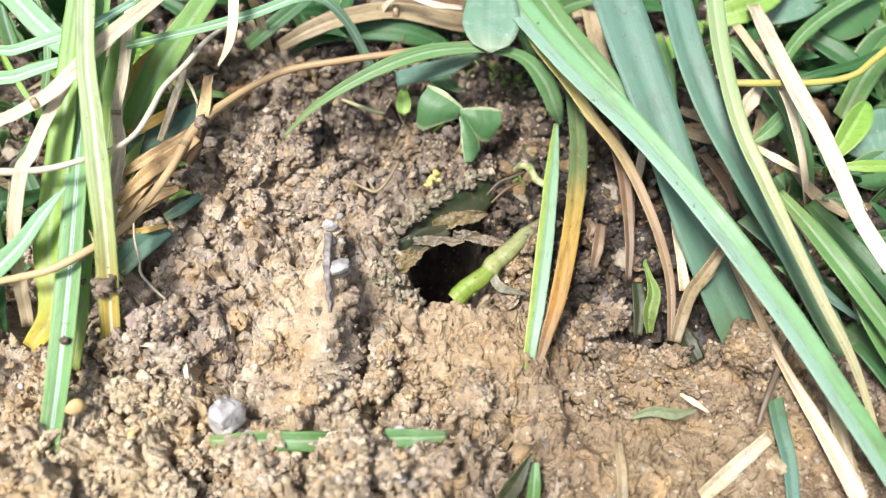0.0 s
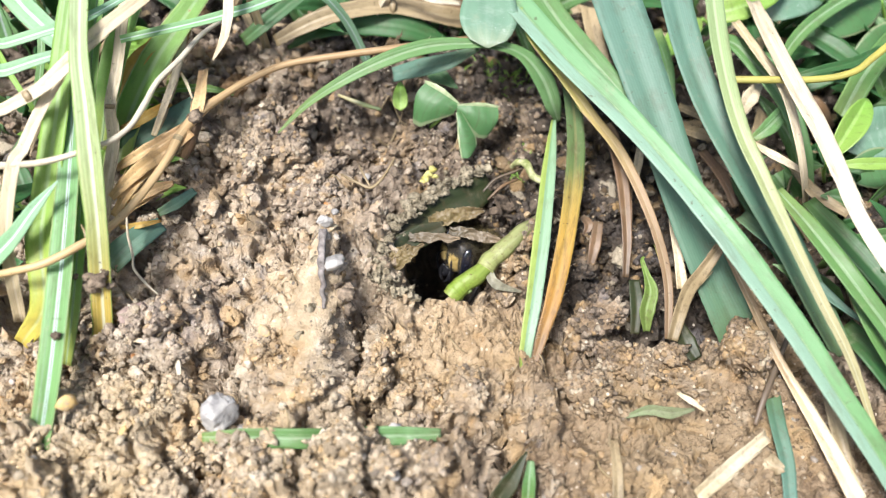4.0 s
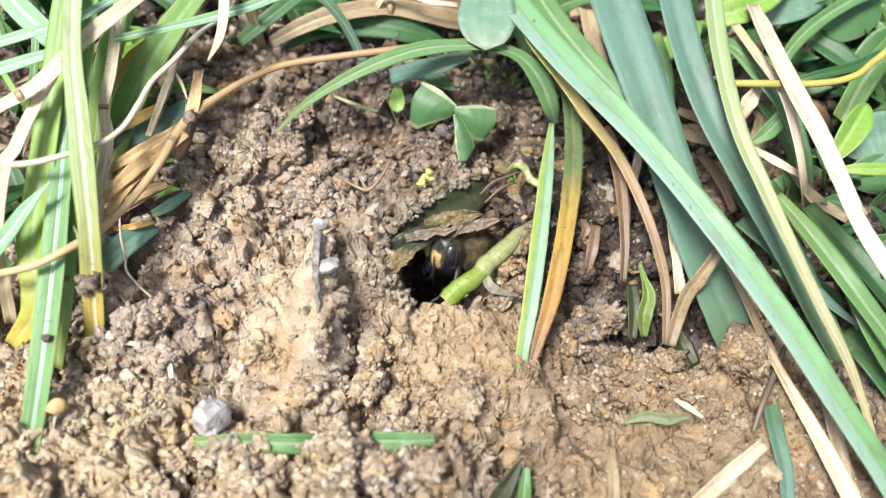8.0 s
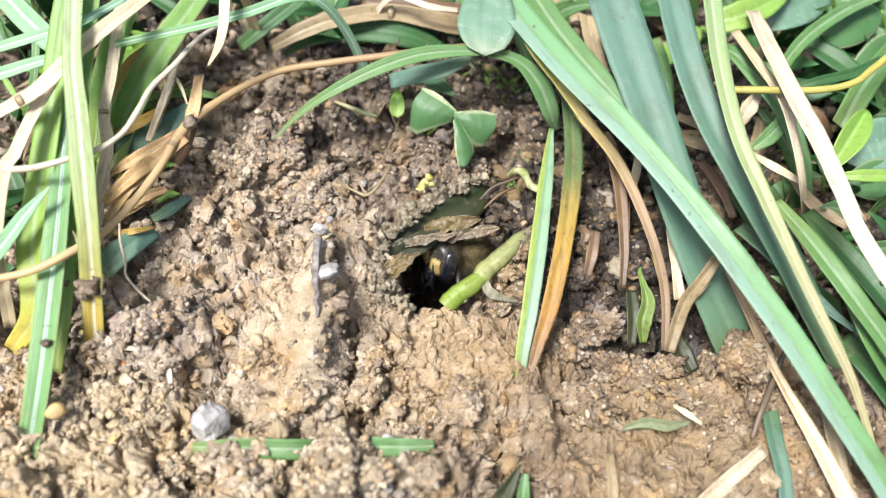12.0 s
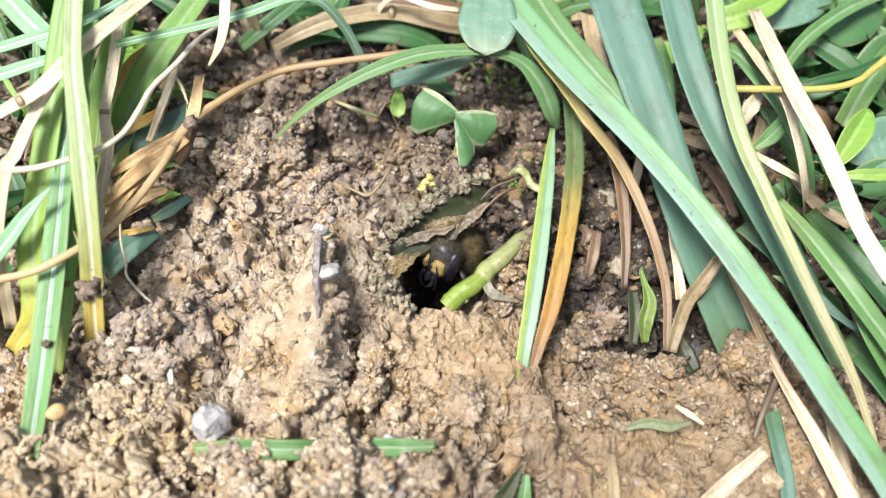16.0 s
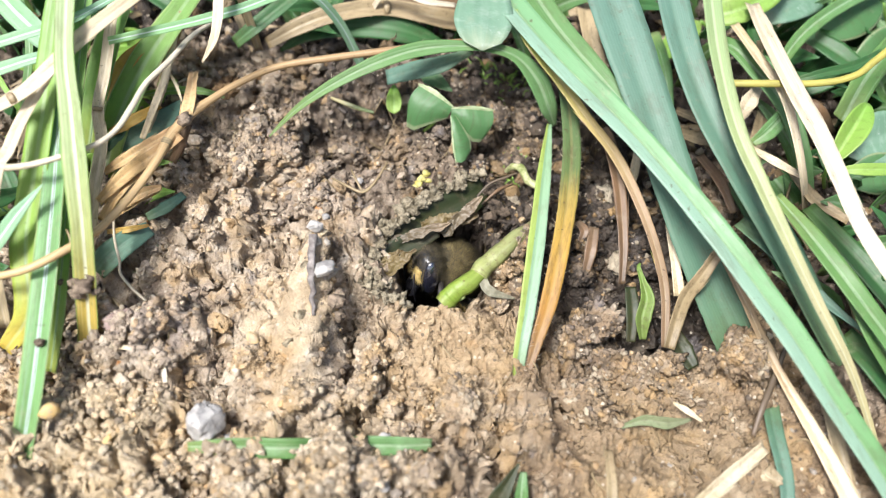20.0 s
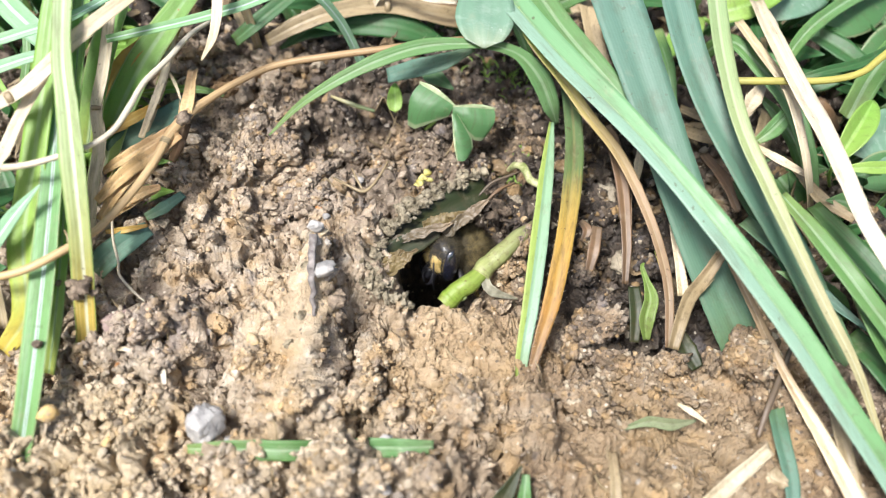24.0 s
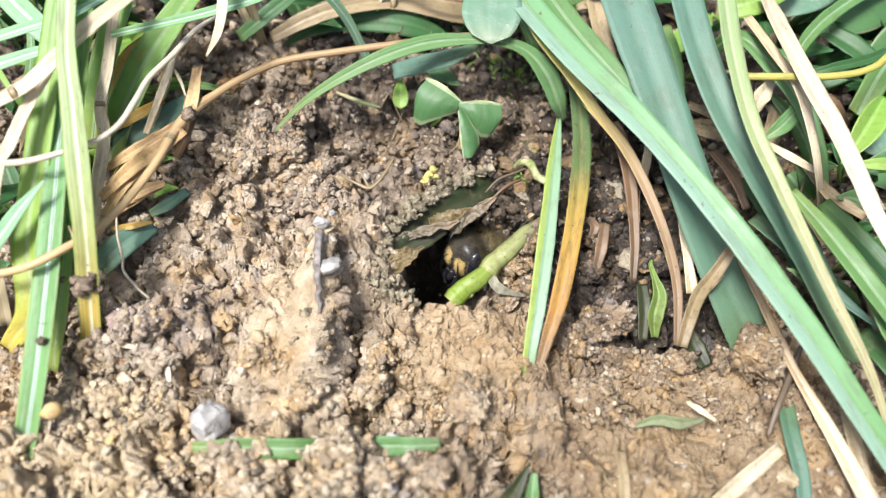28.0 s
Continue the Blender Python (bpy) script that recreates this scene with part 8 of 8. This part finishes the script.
abdomen = ball((0, 5.6, -0.6), (3.0, 3.9, 2.7), "abdomen", M_CHITIN, bee)
coat((0, 5.6, -0.6), (3.0, 3.9, 2.7), 1100, 0.9, 4, "black_band", M_FUR_BLACK, abdomen, lambda d: d.y > -0.2)
coat((0, 5.6, -0.6), (3.0, 3.9, 2.7), 700, 0.9, 5, "yellow_band", M_FUR_YELLOW, abdomen, lambda d: -0.7 < d.y < -0.25, label="yellow fur band")
HEAD = (0.0, -3.3, -0.7)
head = ball(HEAD, (1.85, 1.25, 1.95), "head", M_CHITIN, bee, power=0.92)
NECK = Vector((0, -2.0, -0.5)) * MM
head.matrix_basis = Matrix.Translation(NECK) @ pose(0, 0, 0, 45) @ Matrix.Translation(-NECK)
coat(HEAD, (1.85, 1.25, 1.95), 3000, 0.6, 6, "face_fur", M_FUR_YELLOW, head, lambda d: d.y < -0.2 and 0.22 < abs(d.x) < 0.60 and -0.3 < d.z < 0.35, back=-0.4, label="yellow face fur")
coat(HEAD, (1.85, 1.25, 1.95), 1300, 0.55, 16, "dark_face_fur", M_FUR_BLACK, head, lambda d: d.y < 0.2 and (abs(d.x) < 0.24 or d.z > 0.3 or d.z < -0.3), back=-0.4, label="black face fur")
coat(HEAD, (1.85, 1.25, 1.95), 2600, 0.85, 7, "crown_fur", M_FUR_GREY, head, lambda d: d.z > 0.3 or d.y > 0.45)
for s in (1, -1):
    ball((s * 1.62, -3.6, -0.6), (0.52, 0.72, 1.75), "compound_eye", M_EYE, head, "glossy blue-black eye")
    limb([(s * 0.55, -4.5, -2.1), (s * 0.7, -4.75, -2.7), (s * 0.45, -4.95, -3.2), (s * 0.1, -5.0, -3.5)], [0.75, 0.6, 0.42, 0.12], "mandible", M_CHITIN, head)
    limb([(s * 0.5, -4.45, -0.2), (s * 0.85, -4.8, -0.5), (s * 1.15, -4.95, -1.2), (s * 1.2, -4.95, -2.0), (s * 1.1, -4.8, -2.9), (s * 0.9, -4.6, -3.7)], [0.22, 0.24, 0.26, 0.30, 0.3, 0.22], "antenna", M_CHITIN, head)
limb([(0, -4.4, -2.0), (0, -4.7, -2.6), (0, -4.75, -2.9)], [1.1, 1.0, 0.6], "labrum", M_CHITIN, head)


def leg(side, y, reach, name, tip_drop=2.6, shin=None, out=1.0):
    """A leg from the breast, in its own space at the joint: thigh, shin and jointed foot."""
    joint = new(name)
    joint.empty_display_size = 0.001
    joint.parent = bee
    joint.location = (side * 1.5 * MM, y * MM, -1.5 * MM)
    s = side * out
    limb([(0, 0, 0), (s * 0.9, reach * 0.35, 0.25), (s * 1.9, reach * 0.7, 0.15)], [0.7, 0.85, 0.55], "femur", M_LEG, joint)
    limb([(s * 1.85, reach * 0.7, 0.2), (s * 2.3, reach * 1.05, -0.6), (s * 2.6, reach * 1.4, -1.5)], [0.45, 0.6, 0.5], "tibia", shin or M_LEG, joint)
    foot = [(s * 2.6, reach * 1.4, -1.5), (s * 2.75, reach * 1.7, -1.9), (s * 2.9, reach * 1.95, -2.3), (s * 3.0, reach * 2.2, -tip_drop)]
    limb(foot, [0.42, 0.3, 0.28, 0.14], "tarsus", M_LEG, joint)
    coat((s * 2.25, reach * 1.0, -0.6), (0.3, abs(reach) * 0.3, 0.7), 70, 0.3, int(10 + y * 3 + side), "leg_bristles", M_FUR_BLACK, joint)
    return joint


fore_left = leg(1, -1.7, -1.5, "fore_leg")
leg(-1, -1.7, -1.5, "fore_leg")
mid_left = leg(1, 0.0, 0.5, "middle_leg", 2.9, M_PALE_LEG, 1.75)
leg(-1, 0.0, 0.5, "middle_leg")
leg(1, 1.5, 1.8, "hind_leg")
leg(-1, 1.5, 1.8, "hind_leg")


# ---- what moves ----
def motions():
    # the bee shuffles in its mouth of soil: seconds, place, turn
    BEE = [
        (0, 0.00662, 0.01222, -0.01039, -50.0, 0.0, -60.0),
        (0.7, 0.00633, 0.01099, -0.00972, -50.0, 0.0, -60.0),
        (1, 0.00529, 0.00711, -0.00726, -50.0, 0.0, -60.0),
        (1.5, 0.00549, 0.00394, -0.00403, -50.0, 0.0, -60.0),
        (2, 0.00566, 0.00482, -0.00459, -50.0, 0.0, -60.0),
        (2.5, 0.00538, 0.00711, -0.00777, -50.0, 0.0, -60.0),
        (3, 0.00555, 0.00782, -0.00858, -50.0, 0.0, -60.0),
        (3.5, 0.00481, 0.00387, -0.00438, -50.0, 0.0, -60.0),
        (4.5, 0.00450, 0.00441, -0.00439, -50.0, 0.0, -60.0),
        (5.5, 0.00384, 0.00409, -0.00362, -50.0, 0.0, -60.0),
        (6, 0.00141, 0.00319, -0.00356, -50.0, 4.0, -52.0),
        (6.5, 0.00100, 0.00267, -0.00337, -50.0, 2.5, -55.0),
        (6.8, 0.00177, 0.00293, -0.00326, -50.0, 0.0, -60.0),
        (7, 0.00316, 0.00352, -0.00302, -50.0, 0.0, -60.0),
        (7.3, 0.00294, 0.00379, -0.00282, -50.0, 0.0, -60.0),
        (8.2, 0.00304, 0.00375, -0.00284, -50.0, 0.0, -60.0),
        (8.5, 0.00375, 0.00397, -0.00315, -50.0, 0.0, -60.0),
        (9, 0.00611, 0.00565, -0.00438, -50.0, 0.0, -60.0),
        (9.5, 0.00644, 0.00798, -0.00662, -50.0, 0.0, -60.0),
        (10, 0.00698, 0.01125, -0.00921, -50.0, 0.0, -60.0),
        (10.5, 0.00632, 0.00927, -0.00822, -50.0, 0.0, -60.0),
        (11, 0.00554, 0.00659, -0.00594, -50.0, 0.0, -60.0),
        (11.5, 0.00463, 0.00481, -0.00408, -50.0, 0.0, -60.0),
        (12, 0.00292, 0.00400, -0.00336, -50.0, 0.0, -60.0),
        (12.5, 0.00389, 0.00396, -0.00327, -50.0, 0.0, -60.0),
        (13.5, 0.00327, 0.00345, -0.00326, -50.0, 0.0, -60.0),
        (14.5, 0.00228, 0.00367, -0.00300, -50.0, 5.0, -50.0),
        (15, 0.00185, 0.00384, -0.00269, -50.0, 8.0, -44.0),
        (16, 0.00193, 0.00417, -0.00260, -50.0, 8.0, -44.0),
        (16.5, 0.00268, 0.00439, -0.00262, -50.0, 6.0, -48.0),
        (17.2, 0.00234, 0.00417, -0.00256, -50.0, 4.0, -52.0),
        (18.5, 0.00249, 0.00350, -0.00276, -50.0, 0.0, -60.0),
        (19, 0.00205, 0.00316, -0.00282, -50.0, 0.0, -60.0),
        (19.5, 0.00163, 0.00209, -0.00317, -50.0, -3.0, -66.0),
        (20, 0.00165, 0.00139, -0.00337, -50.0, -4.0, -68.0),
        (20.5, 0.00156, 0.00097, -0.00424, -50.0, -7.0, -74.0),
        (21, 0.00132, 0.00089, -0.00434, -50.0, -7.0, -74.0),
        (21.5, 0.00262, 0.00361, -0.00314, -50.0, 0.0, -60.0),
        (23.5, 0.00314, 0.00350, -0.00313, -50.0, 0.0, -60.0),
        (25, 0.00305, 0.00334, -0.00297, -50.0, 0.0, -60.0),
        (25.5, 0.00231, 0.00266, -0.00330, -50.0, 0.0, -60.0),
        (25.8, 0.00132, 0.00160, -0.00359, -50.0, -3.0, -66.0),
        (26.2, 0.00091, 0.00130, -0.00412, -50.0, -4.0, -68.0),
        (26.5, 0.00180, 0.00310, -0.00391, -50.0, 0.0, -60.0),
        (26.8, 0.00331, 0.00364, -0.00342, -50.0, 3.0, -54.0),
        (27.3, 0.00379, 0.00341, -0.00353, -50.0, 3.0, -54.0),
        (27.8, 0.00417, 0.00412, -0.00396, -50.0, 3.0, -54.0),
        (28, 0.00466, 0.00445, -0.00441, -50.0, 3.0, -54.0),
    ]
    walk(bee, [(t, pose(x, y, z - 0.0006, rx, ry, rz) @ pose(0, 0.00050, 0.00028)) for t, x, y, z, rx, ry, rz in BEE])
    # it lifts the loose tip of the dead leaf: seconds, degrees
    FLAP = [(0, -13), (5.9, -12), (6.2, 2), (6.5, 42), (6.8, 40), (7.0, 20), (7.4, 14), (9.0, 13), (12.5, 11), (15.0, 11), (15.5, 16),
            (16.0, 40), (16.5, 45), (18.5, 54), (20.0, 44), (24.0, 38), (28.0, 37)]
    walk(tip, [(t, flap_pose(FLAP_HINGE, a)) for t, a in FLAP])
    LOBE = [(0, -2), (5.9, -2), (6.5, 14), (7.2, 10), (15.0, 10), (16.2, 18), (28.0, 16)]
    walk(mid, [(t, flap_pose((-0.0054, 0.0010, 0.0005), a)) for t, a in LOBE])
    # a fore leg and a middle leg feel about
    FORE = [(0, 0), (5.5, 0), (6.2, 20), (6.8, 35), (7.3, -28), (8.5, -30), (9.5, -5), (12, 0), (14.5, 10), (16, 35), (16.6, 20), (17.2, 38),
            (18.5, 12), (19.3, -8), (19.8, 15), (20.3, -10), (21, 5), (21.5, 25), (24, 18), (25, 28), (26, 0), (26.5, 15), (28, 5)]
    walk(fore_left, [(t, pose(1.5 * MM, -1.7 * MM, -1.5 * MM, 56 + a * 0.5, 15 - a * 0.5, 26 + a * 0.3)) for t, a in FORE])
    MID = [(0, 10), (5.5, 20), (6.2, 35), (6.5, 52), (7, 46), (8.5, 44), (9.2, 25), (12, 15), (15, 30), (16, 40), (16.5, 52), (17.5, 46), (18.5, 55), (19, 60), (19.8, 80), (21, 78), (21.8, 56), (24, 46), (25.5, 50), (26.1, 76), (26.7, 50), (28, 40)]
    walk(mid_left, [(t, pose(1.9 * MM, -0.3 * MM, 0.4 * MM, a * 0.4, -a, 0)) for t, a in MID])


motions()
